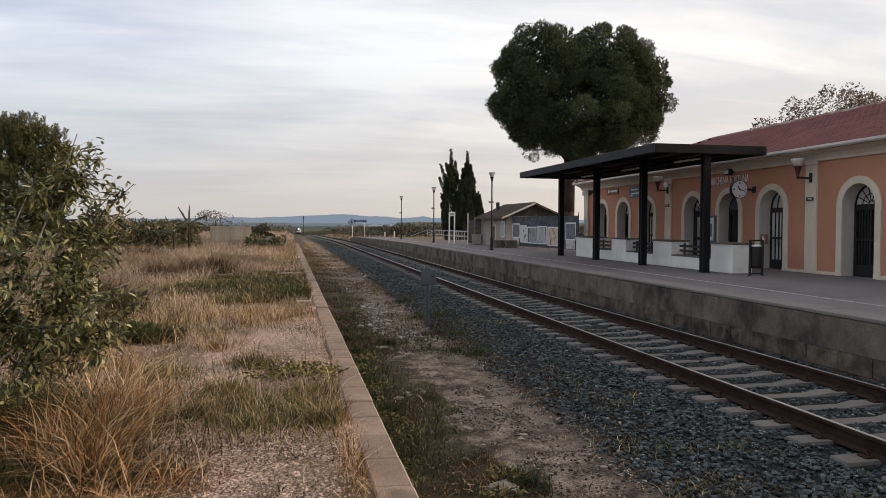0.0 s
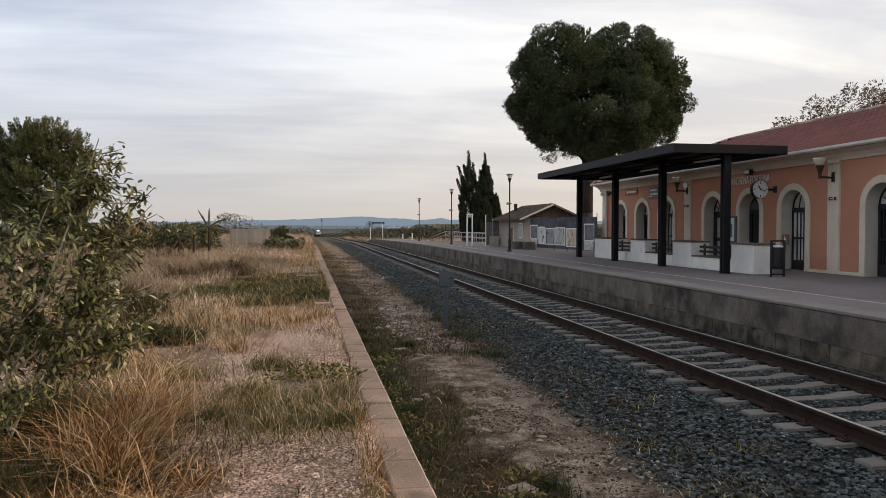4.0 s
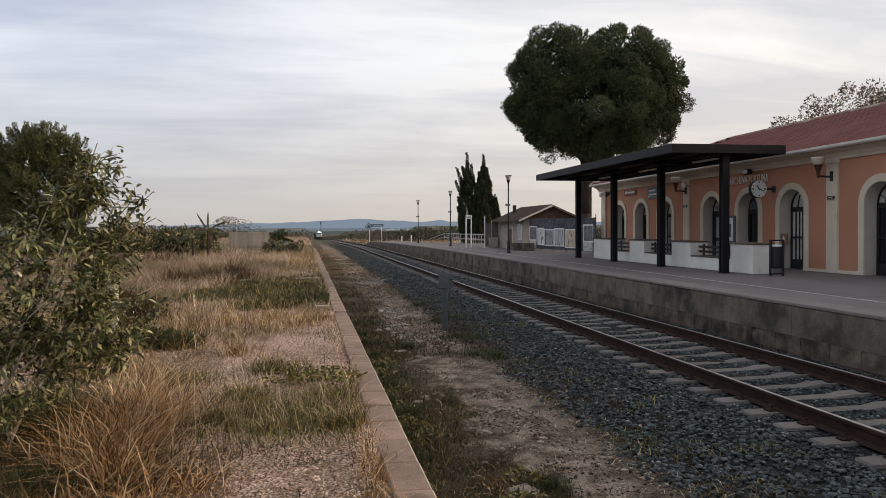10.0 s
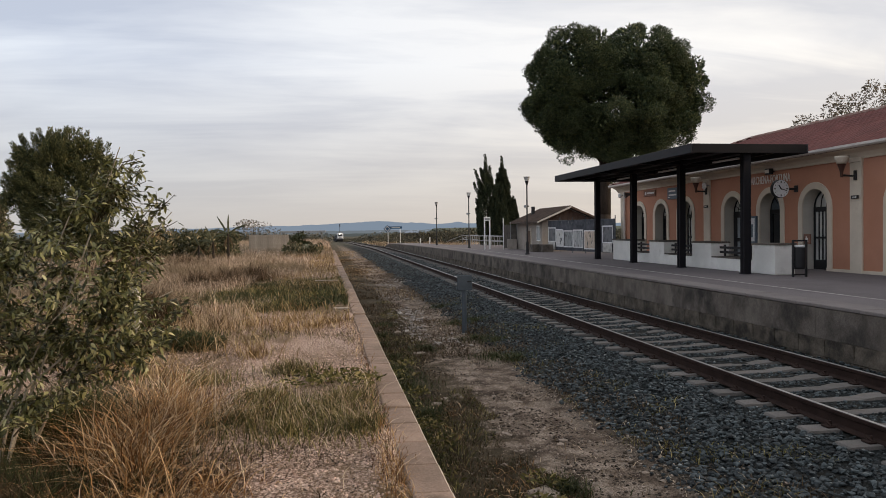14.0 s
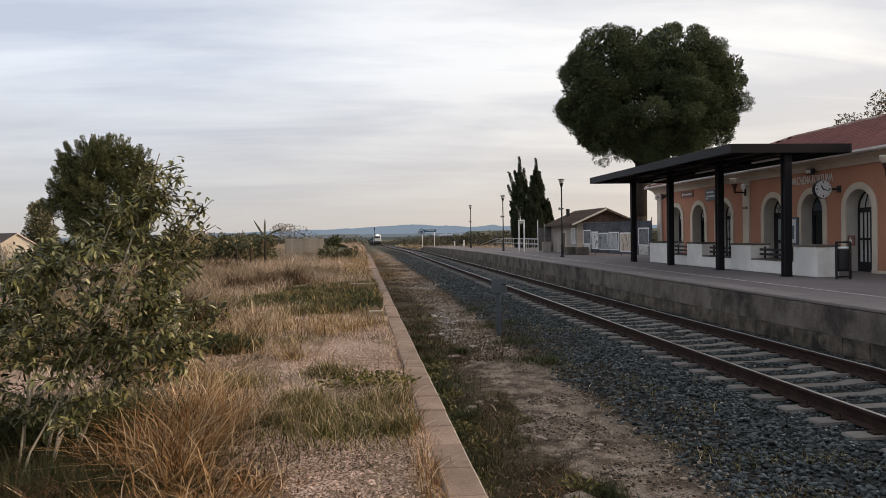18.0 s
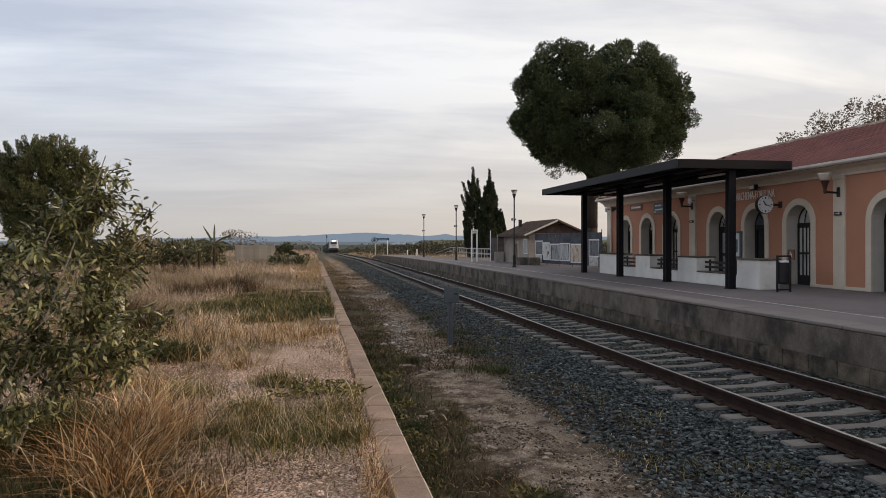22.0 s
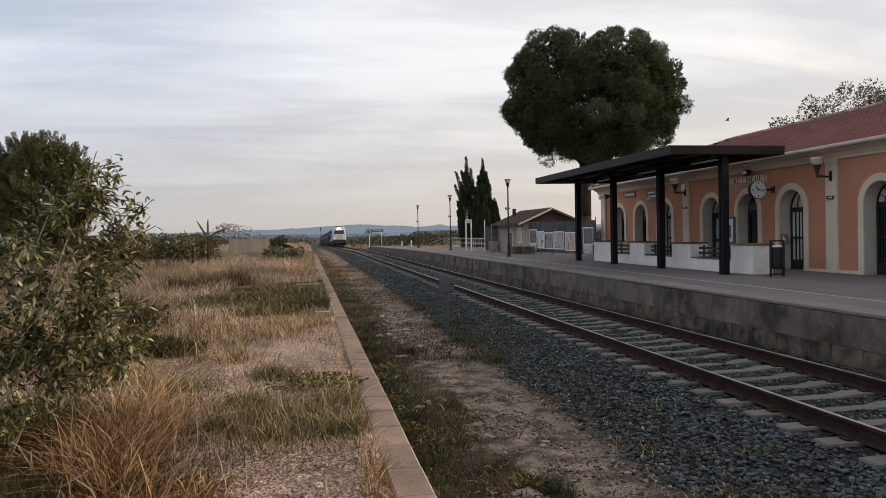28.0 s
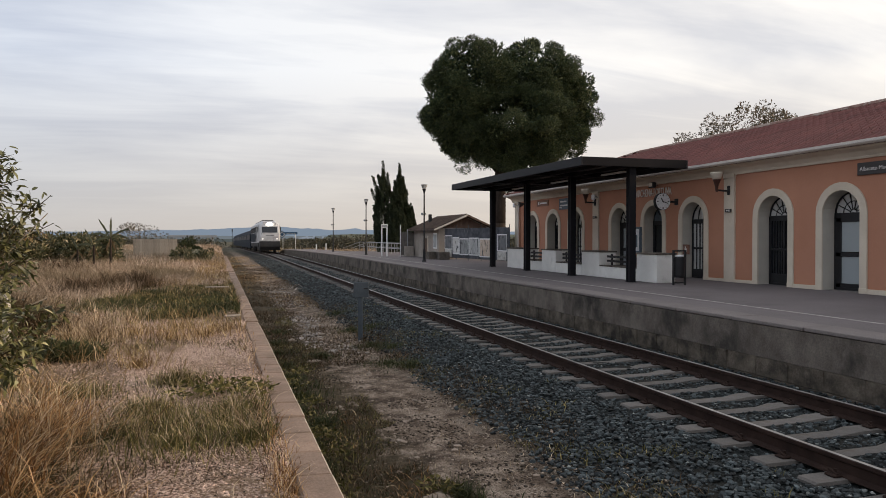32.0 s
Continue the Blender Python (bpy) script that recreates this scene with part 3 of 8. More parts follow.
bmesh.ops.create_icosphere(_ico, subdivisions=1, radius=1.0)
ICO_V = np.array([v.co[:] for v in _ico.verts])
ICO_F = np.array([[v.index for v in f.verts] for f in _ico.faces])
_ico.free()


def stones_mesh(name, centres, size, material, flat=0.7):
    """Broken stones: crumpled twenty-sided lumps, turned at random."""
    n = len(centres)
    k = len(ICO_V)
    shape = ICO_V[None] * (1 + rng.normal(0, 0.22, (n, k, 1))) * rng.uniform(0.65, 1.2, (n, 1, 3))
    a = rng.uniform(0, 2 * np.pi, n)
    c, s = np.cos(a), np.sin(a)
    rot = np.zeros((n, 3, 3))
    rot[:, 0, 0], rot[:, 0, 1], rot[:, 1, 0], rot[:, 1, 1], rot[:, 2, 2] = c, -s, s, c, flat
    v = np.einsum("nij,nkj->nki", rot, shape) * np.asarray(size)[:, None, None] + centres[:, None]
    f = ICO_F[None] + (np.arange(n) * k)[:, None, None]
    me = raw_mesh(name, v.reshape(-1, 3), f.reshape(-1, 3), material)
    me.shade_flat()
    return me


def text_mesh(body, size, depth=0.004, align="CENTER"):
    """Letters as a mesh, upright in the XZ plane, facing -Y."""
    cu = bpy.data.curves.new("letters", "FONT")
    cu.body, cu.size, cu.extrude, cu.align_x = body, size, depth, align
    ob = bpy.data.objects.new("letters_tmp", cu)
    scene.collection.objects.link(ob)
    dg = bpy.context.evaluated_depsgraph_get()
    me = bpy.data.meshes.new_from_object(ob.evaluated_get(dg))
    bpy.data.objects.remove(ob)
    return me


FACE_TRACK = Matrix.Rotation(radians(-90), 4, "Z") @ Matrix.Rotation(radians(90), 4, "X")   # letters that face -X
# ---------------------------------------------------------------- ground
TRACK_X = 6.25
RAIL_X = (5.38, 7.12)
EDGE_X, PLAT_Z = 7.97, 0.68
OLD_Z = 0.45


def hum(x, y, s, k=0.0):
    return noise.noise((x * s + k, y * s - k, k))


def ground_z(x, y):
    d = drop(y)
    if x < 0.64:
        z = OLD_Z - 0.03 + 0.035 * hum(x, y, 0.7) + 0.02 * hum(x, y, 2.1)
        if x < -3:
            z += min(1.0, (-3 - x) / 4) * (0.10 + 0.16 * hum(x, y, 0.18, 3))
        if y > 50:
            # a grassy bank past the end of the edging
            z += 0.42 * min(1.0, (y - 50) / 14) * max(0.0, min(1.0, (100 - y) / 22)) * min(1.0, (0.64 - x) / 0.9) * max(0.3, 1 - max(0, -x - 5) / 20)
        if x > 0.485:
            z -= 0.12
        elif x > 0.3:
            z += 0.012
        return z + d
    if x < 3.0:
        z = -0.38 + 0.05 * hum(x, y, 0.8, 5) + 0.03 * hum(x, y, 2.5, 2)
        return z + d
    if x < 4.5:
        k = (x - 3.0) / 1.5
        return -0.36 + 0.17 * k * k * (3 - 2 * k) + 0.02 * hum(x, y, 2.0, 1) + d
    if x < 9.5:
        return -0.205 + 0.02 * hum(x, y, 1.6, 4) + d
    k = min(1.0, (x - 9.5) / 3)
    if y > 64 and x > 10.5:
        # a grassy verge level with the falling end of the platform
        return -0.2 + min(1.0, (x - 10.5) / 1.2) * (0.62 - 0.30 * min(1.0, max(0.0, (y - 64) / 30)) + 0.10 * hum(x, y, 0.2, 9)) * max(0.0, min(1.0, (130 - y) / 30)) + d
    return -0.2 + k * (0.2 + 0.25 * hum(x, y, 0.03, 9)) + d


def spread(*runs):
    out = []
    for a, b, n in runs:
        out += [a + (b - a) * i / n for i in range(n)]
    return out + [runs[-1][1]]


def build_ground():
    xs = spread((-4000, -400, 4), (-400, -60, 6), (-60, -8, 16), (-8, 0.3, 34), (0.3, 0.48, 2), (0.48, 0.49, 1), (0.49, 0.64, 1), (0.64, 0.66, 1), (0.66, 4.6, 20), (4.6, 9.4, 12), (9.4, 30, 10), (30, 400, 8), (400, 4000, 4))
    ys = spread((-400, -20, 6), (-20, 2, 10), (2, 30, 90), (30, 90, 60), (90, 200, 30), (200, 700, 20), (700, 4600, 8))
    v = [(x, y, ground_z(x, y)) for y in ys for x in xs]
    w = len(xs)
    f = [(j * w + i, j * w + i + 1, (j + 1) * w + i + 1, (j + 1) * w + i) for j in range(len(ys) - 1) for i in range(w - 1)]
    me = raw_mesh("ground", v, f, M_GROUND)
    me.shade_smooth()
    tagged(new("ground", me), "uneven ground of gravel, dry soil, ballast and fields", "ground", kind="structure")


build_ground()

# ---------------------------------------------------------------- the line


def rail_outline(x):
    return [(x - 0.075, -0.172), (x + 0.075, -0.172), (x + 0.07, -0.158), (x + 0.012, -0.14), (x + 0.010, -0.05), (x + 0.036, -0.035),
            (x + 0.036, -0.004), (x + 0.028, 0.0), (x - 0.028, 0.0), (x - 0.036, -0.004), (x - 0.036, -0.035), (x - 0.010, -0.05), (x - 0.012, -0.14), (x - 0.07, -0.158)]


def along(outline, ys, closed=True):
    """An outline of (x, z) laid along the line, following its fall."""
    bm = bmesh.new()
    rings = [[bm.verts.new((x, y, z + drop(y))) for x, z in outline] for y in ys]
    n = len(outline)
    for p, q in zip(rings, rings[1:]):
        for k in range(n):
            bm.faces.new((p[k], p[(k + 1) % n], q[(k + 1) % n], q[k]))
    bmesh.ops.recalc_face_normals(bm, faces=bm.faces[:])
    return bm


LINE_YS = [-12, 80] + list(range(84, 160, 6)) + [160, 204, 300, 650]


def build_track():
    track = tagged(empty("railway_track", (TRACK_X, 0, 0)), "single railway track with rusty rails on pale concrete sleepers", "railway track", kind="structure")
    for x in RAIL_X:
        r = part("rail", along(rail_outline(x - TRACK_X), LINE_YS), M_RUST, track, "brown rusted steel rail")
        part("running_surface", along([(x - TRACK_X - 0.022, 0.001), (x - TRACK_X + 0.022, 0.001), (x - TRACK_X + 0.02, 0.003), (x - TRACK_X - 0.02, 0.003)], LINE_YS), M_RAILTOP, r, "worn shiny rail head")
    # one concrete sleeper, waisted in the middle
    bm = bmesh.new()
    secs = [(-1.30, 0.10, -0.19), (-1.28, 0.115, -0.172), (-0.5, 0.115, -0.172), (-0.3, 0.10, -0.20), (0.3, 0.10, -0.20), (0.5, 0.115, -0.172), (1.28, 0.115, -0.172), (1.30, 0.10, -0.19)]
    rings = [[bm.verts.new((x, sy * w, z)) for sy, w, z in ((-1, hw + 0.03, -0.36), (-1, hw, zt), (1, hw, zt), (1, hw + 0.03, -0.36))] for x, hw, zt in secs]
    for p, q in zip(rings, rings[1:]):
        for k in range(4):
            bm.faces.new((p[k], p[(k + 1) % 4], q[(k + 1) % 4], q[k]))
    bm.faces.new(rings[0]); bm.faces.new(rings[-1][::-1])
    bmesh.ops.recalc_face_normals(bm, faces=bm.faces[:])
    sl = mesh_of(bm, "sleeper")
    sl.materials.append(M_SLEEPER)
    clip = bmesh.new()
    box(-0.05, 0.05, -0.06, 0.06, -0.172, -0.148, 0.008, clip)
    rod((0.0, -0.045, -0.15), (0.0, 0.045, -0.118), 0.013, sides=6, bm=clip)
    rod((0.02, 0, -0.15), (0.02, 0, -0.105), 0.016, sides=6, bm=clip)
    cl = mesh_of(clip, "rail_clip")
    cl.materials.append(M_RUST)
    y = 1.52
    k = 0
    rest_v, rest_f = [], []
    base = np.array([v.co[:] for v in sl.vertices])
    polys = [list(p.vertices) for p in sl.polygons if len(p.vertices) == 4]
    while y < 420:
        if k < 170:
            jig = random.Random(k)
            s = part("sleeper", sl, None, track, at=pose(jig.uniform(-0.015, 0.015), y, drop(y) + jig.uniform(-0.004, 0.004), 0, 0, jig.uniform(-0.5, 0.5)))
            if y < 24:
                for x in RAIL_X:
                    for off in (-0.125, 0.125):
                        part("rail_clip", cl, None, s, at=pose(x - TRACK_X + off, 0, 0, 0, 0, 0 if off < 0 else 180))
        else:
            n0 = len(rest_v) * len(base)
            rest_v.append(base + np.array([0, y, drop(y)]))
            rest_f += [[i + n0 for i in p] for p in polys]
        y += 0.595
        k += 1
    me = raw_mesh("far_sleepers", np.concatenate(rest_v), rest_f, M_SLEEPER)
    tagged(part("far_sleepers", me, None, track), kind="stuff")


build_track()

# ---------------------------------------------------------------- old low platform: its edging


def build_kerb():
    kerb = tagged(empty("platform_edging", (0.59, 0, OLD_Z)), "worn pinkish stone edging of an old low platform", "kerb", kind="structure")
    b = box(-0.12, 0.12, -0.2545, 0.2545, -0.30, 0.0, 0.012)
    for v in b.verts:                 # the outer arris is chipped back and paler
        if v.co.x > 0.09 and v.co.z > -0.02:
            v.co.z -= 0.004
    b.normal_update()
    for f in b.faces:
        if f.normal.x > 0.3 and f.normal.z > 0.3 and f.calc_area() > 0.003:
            f.material_index = 1
    stone = mesh_of(b, "kerb_stone")
    stone.materials.append(M_KERB)
    stone.materials.append(M_ARRIS)
    y = 0.76 - 0.52 * 24
    k = 0
    while y < 58:
        j = random.Random(900 + k)
        part("kerb_stone", stone, None, kerb, at=pose(j.uniform(-0.003, 0.003), y, drop(y) + j.uniform(-0.008, 0.004) - (0.03 if 0.04 > j.random() else 0), j.uniform(-0.3, 0.3), j.uniform(-0.4, 0.4), j.uniform(-0.12, 0.12)))
        y += 0.52
        k += 1


# ---------------------------------------------------------------- platform of the station


PLAT_FALL = ((-30, 48, 57, 64, 78, 92, 100), (0.68, 0.68, 0.63, 0.59, 0.47, 0.32, -0.25))


def plat_z(y):
    return float(np.interp(y, *PLAT_FALL))


def build_platform():
    plat = tagged(empty("platform", (0, 0, 0)), "raised station platform with grey paving behind a concrete block wall", "platform", kind="structure")
    end = 92.0
    ys, zs = PLAT_FALL
    part("paving", prism([(-30, -0.5)] + list(zip(ys[:4], zs[:4])) + [(66, plat_z(66)), (66, -0.5)], EDGE_X + 0.55, 32.0), M_PLATFORM, plat)
    part("paving", prism([(66.003, -0.6), (66.003, plat_z(66))] + list(zip(ys[4:], zs[4:])) + [(100, -0.9)], EDGE_X + 0.55, 11.4), M_PLATFORM, plat)
    part("retaining_wall", prism([(-30, -0.5)] + [(a, b - 0.06) for a, b in zip(ys, zs)] + [(100, -0.9)], EDGE_X + 0.05, EDGE_X + 0.55), M_BLOCKBACK, plat, "dark joints of a block wall")
    slab = mesh_of(box(0, 0.565, -0.744, 0.744, -0.058, 0.0, 0.010), "coping_slab")
    slab.materials.append(M_COPING)
    y = -9.0
    k = 0
    while y < end + 6:
        j = random.Random(int(y * 10))
        fall = math.degrees(math.atan2(plat_z(y + 0.75) - plat_z(y - 0.75), 1.5))
        part("coping_slab", slab, None, plat, at=pose(EDGE_X - 0.012 + j.uniform(-0.004, 0.004), y, plat_z(y) + 0.004 + j.uniform(-0.004, 0.004), fall, 0, 0))
        y += 1.5
    part("platform_line", prism([(-30, PLAT_Z + 0.004), (48, PLAT_Z + 0.004), (57, 0.634), (64, 0.594), (78, 0.474), (92, 0.324), (92, 0.318), (78, 0.468), (64, 0.588), (57, 0.628), (48, PLAT_Z - 0.002), (-30, PLAT_Z - 0.002)], 9.37, 9.45), M_WHITELINE, plat, "thin worn pale safety line")
    # the face of the wall: long blocks above, shorter rough ones at the foot
    for zc, zh, ln, shift, push in ((0.372, 0.246, 1.5, 0.0, 0.0), (-0.02, 0.144, 0.66, 0.3, -0.010), (-0.27, 0.104, 0.8, 0.1, -0.014)):
        kinds = []
        for v in range(5):
            jr = random.Random(v + int(zc * 100))
            gap = 0.0012 if zc > 0.2 else 0.005
            b = box(-0.035, 0.06, -ln / 2 + gap, ln / 2 - gap, -zh + gap * 0.6, zh - gap * 0.6, 0.002 if zc > 0.2 else 0.007)
            bmesh.ops.subdivide_edges(b, edges=[e for e in b.edges if e.calc_length() > 0.3], cuts=1)
            for vt in b.verts:
                if vt.co.x < 0:
                    vt.co.x += jr.uniform(-0.006, 0.006) * (1 if zc > 0.2 else 2.2)
            m = mesh_of(b, "block")
            m.materials.append(M_BLOCK if zc > 0.2 else M_BLOCKLOW)
            kinds.append(m)
        y = -2.0 + shift
        while y < 48:
            j = random.Random(int(y * 100) + int(zc * 1000))
            part("block", kinds[j.randrange(5)], None, plat, at=pose(EDGE_X + 0.03 + push + j.uniform(-0.006, 0.004), y, zc, 0, 0, 0))
            y += ln
        far = bmesh.new()
        while y < end + 5:
            top = min(zc + zh, plat_z(y + ln / 2) - 0.065)
            if top > zc - zh + 0.03:
                box(EDGE_X - 0.005 + push, EDGE_X + 0.09, y - ln / 2 + 0.008, y + ln / 2 - 0.008, zc - zh, top, 0, far)
            y += ln
        tagged(part("far_blocks", far, M_BLOCK if zc > 0.2 else M_BLOCKLOW, plat), kind="stuff")
    return plat


PLATFORM = build_platform()

# ---------------------------------------------------------------- station house
# bays below y 9.3 are out of view, added to shade the near track
WALL_X, HOUSE_Y0, HOUSE_Y1, HOUSE_D = 13.95, -5.95, 32.6, 8.3
ARCHES = [-3.98, -1.85, 0.28, 3.62, 5.75, 7.88, 11.2, 13.33, 15.5, 18.83, 20.95, 23.08, 26.4, 28.5, 30.62]
PILASTERS = [-5.7, 1.9, 9.5, 17.15, 24.74, 32.38]
AR, AZ = 0.535, 2.53          # half width of an opening, and its springing
WALL_TOP = 4.0


def arc(yc, r, n=14):
    return [(yc + r * math.cos(math.pi * k / n), AZ + r * math.sin(math.pi * k / n)) for k in range(n + 1)]


def facade_mesh():
    """The wall with its round-headed openings, front and reveals."""
    bm = bmesh.new()
    z0, z1, x0, x1 = PLAT_Z, WALL_TOP, WALL_X, WALL_X + 0.36

    def face(pts):
        bm.faces.new([bm.verts.new(p) for p in pts])
    cuts = [HOUSE_Y0]
    for a in ARCHES:
        cuts += [a - AR, a + AR]
    cuts.append(HOUSE_Y1)
    for a, b in zip(cuts[0::2], cuts[1::2]):
        face([(x0, a, z0), (x0, a, z1), (x0, b, z1), (x0, b, z0)])
    for yc in ARCHES:
        pts = arc(yc, AR)
        for (ya, za), (yb, zb) in zip(pts, pts[1:]):
            face([(x0, ya, za), (x0, ya, z1), (x0, yb, z1), (x0, yb, zb)])
    return bm


def reveal_mesh(yc):
    bm = bmesh.new()
    pts = [(yc + AR, PLAT_Z)] + arc(yc, AR) + [(yc - AR, PLAT_Z)]
    a = [bm.verts.new((WALL_X + 0.002, y, z)) for y, z in pts]
    b = [bm.verts.new((WALL_X + 0.40, y, z)) for y, z in pts]
    for k in range(len(pts) - 1):
        bm.faces.new((a[k], a[k + 1], b[k + 1], b[k]))
    return bm


def arch_trim_mesh(yc):
    """A flat raised band round the opening, with a block at each foot."""
    bm = bmesh.new()
    inner = [(yc + AR, PLAT_Z)] + arc(yc, AR) + [(yc - AR, PLAT_Z)]
    r = AR + 0.19
    outer = [(yc + r, PLAT_Z)] + arc(yc, r) + [(yc - r, PLAT_Z)]
    x0, x1 = WALL_X - 0.035, WALL_X + 0.01
    rows = []
    for p, q in zip(inner, outer):
        rows.append([bm.verts.new((x, y, z)) for x, (y, z) in ((x1, p), (x0, p), (x0, q), (x1, q))])
    for p, q in zip(rows, rows[1:]):
        for k in range(3):
            bm.faces.new((p[k], q[k], q[k + 1], p[k + 1]))
    for s in (-1, 1):
        box(WALL_X - 0.05, WALL_X + 0.01, yc + s * (AR + 0.095) - 0.105, yc + s * (AR + 0.095) + 0.105, PLAT_Z, PLAT_Z + 0.13, 0.008, bm)
    bmesh.ops.recalc_face_normals(bm, faces=bm.faces[:])
    return bm


def door_in(house, yc, kind):
    """A dark iron-framed door with a fanlight, set back in its opening."""
    X = WALL_X + 0.34
    d = tagged(part("door", box(X + 0.05, X + 0.08, yc - AR, yc + AR, PLAT_Z + 0.02, AZ + AR, 0), M_GLASSDARK, house), "")
    d["label"] = "dark iron-framed door with a barred fanlight"
    fr = bmesh.new()
    for s in (-1, 1):
        box(X, X + 0.06, yc + s * AR - (0.06 if s > 0 else 0), yc + s * AR + (0.06 if s < 0 else 0), PLAT_Z, AZ, 0.006, fr)
    box(X, X + 0.06, yc - AR, yc + AR, AZ - 0.12, AZ + 0.02, 0.006, fr)
    box(X, X + 0.06, yc - AR, yc + AR, PLAT_Z, PLAT_Z + 0.08, 0.006, fr)
    pts = arc(yc, AR - 0.02, 14)
    for p, q in zip(pts, pts[1:]):
        rod((X + 0.03, *p), (X + 0.03, *q), 0.025, sides=6, bm=fr)
    part("door_frame", fr, M_IRON, d)
    fan = bmesh.new()
    if kind == "gothic":
        for s in (-1, 1):               # two bars that cross in a pointed arch
            arcp = [(yc + s * AR * (1 - 1.45 * math.cos(a)), AZ + 1.45 * AR * math.sin(a)) for a in [k * 0.085 for k in range(11)]]
            arcp = [q for q in arcp if math.hypot(q[0] - yc, q[1] - AZ) < AR - 0.02]
            for p, q in zip(arcp, arcp[1:]):
                rod((X + 0.03, *p), (X + 0.03, *q), 0.016, sides=5, bm=fan)
        rod((X + 0.03, yc, AZ), (X + 0.03, yc, AZ + AR - 0.03), 0.012, sides=5, bm=fan)
    else:
        for k in range(1, 7):
            a = math.pi * k / 7
            rod((X + 0.03, yc + 0.10 * math.cos(a), AZ + 0.10 * math.sin(a)), (X + 0.03, yc + (AR - 0.03) * math.cos(a), AZ + (AR - 0.03) * math.sin(a)), 0.012, sides=5, bm=fan)
        mid = arc(yc, 0.29, 10)
        for p, q in zip(mid, mid[1:]):
            rod((X + 0.03, *p), (X + 0.03, *q), 0.011, sides=5, bm=fan)
        hub = arc(yc, 0.10, 6)
        for p, q in zip(hub, hub[1:]):
            rod((X + 0.03, *p), (X + 0.03, *q), 0.011, sides=5, bm=fan)
    part("fanlight_grille", fan, M_IRON, d)
    part("fan_pane", prism([(y, z) for y, z in arc(yc, AR - 0.03)], X + 0.045, X + 0.055), M_FANGLASS if kind != "open" else M_SIGNBLUE, d, "fanlight glass with a painted sky tone")
    if kind in ("grille", "gothic"):
        n = 6 if kind == "gothic" else 10
        for k in range(1, n):
            y = yc - AR + 0.06 + (2 * AR - 0.12) * k / n
            part("bar", rod((X + 0.03, y, PLAT_Z + 0.3), (X + 0.03, y, AZ - 0.1), 0.024 if kind == "gothic" else 0.012, sides=6), M_IRON, d)
        part("kick_plate", box(X + 0.01, X + 0.05, yc - AR + 0.06, yc + AR - 0.06, PLAT_Z + 0.08, PLAT_Z + 0.32, 0.005), M_IRON, d)
        part("cross_rail", box(X + 0.01, X + 0.05, yc - AR + 0.06, yc + AR - 0.06, 1.62, 1.68, 0.005), M_IRON, d)
        part("meeting_stile", box(X + 0.005, X + 0.055, yc - 0.03, yc + 0.03, PLAT_Z + 0.3, AZ - 0.1, 0.005), M_IRON, d)
        if kind == "gothic":
            part("pane", box(X + 0.035, X + 0.048, yc - AR + 0.06, yc + AR - 0.06, PLAT_Z + 0.3, AZ - 0.12), M_FANGLASS, d, "glass behind the bars, toned as reflected sky")
    elif kind == "glass":
        for z0, z1 in ((PLAT_Z + 0.14, 1.50), (1.62, AZ - 0.16)):
            part("pane", box(X + 0.03, X + 0.045, yc - AR + 0.10, yc + AR - 0.20, z0, z1), M_GLASSSKY, d, "glass pane with reflected sky put into its grey")
        for z in (PLAT_Z + 0.08, 1.50, AZ - 0.2):
            part("rail_bar", box(X, X + 0.05, yc - AR + 0.06, yc + AR - 0.06, z, z + 0.10, 0.006), M_IRON, d)
        part("stile", box(X, X + 0.05, yc + AR - 0.20, yc + AR - 0.06, PLAT_Z + 0.08, AZ - 0.1, 0.006), M_IRON, d)
    else:                                   # half-open entrance
        part("leaf", box(X + 0.02, X + 0.06, yc - AR + 0.06, yc - 0.02, PLAT_Z + 0.08, AZ - 0.2, 0.006), M_IRON, d, "closed door leaf")
        part("pane", box(X + 0.01, X + 0.018, yc - AR + 0.13, yc - 0.09, 1.45, AZ - 0.3), M_GLASSSKY, d, "glass pane with reflected sky put into its colour")
        part("transom_glass", box(X + 0.02, X + 0.03, yc - AR + 0.06, yc + AR - 0.06, AZ - 0.02, AZ + 0.22), M_SIGNBLUE, d, "blue-green lettered glass")
    return d


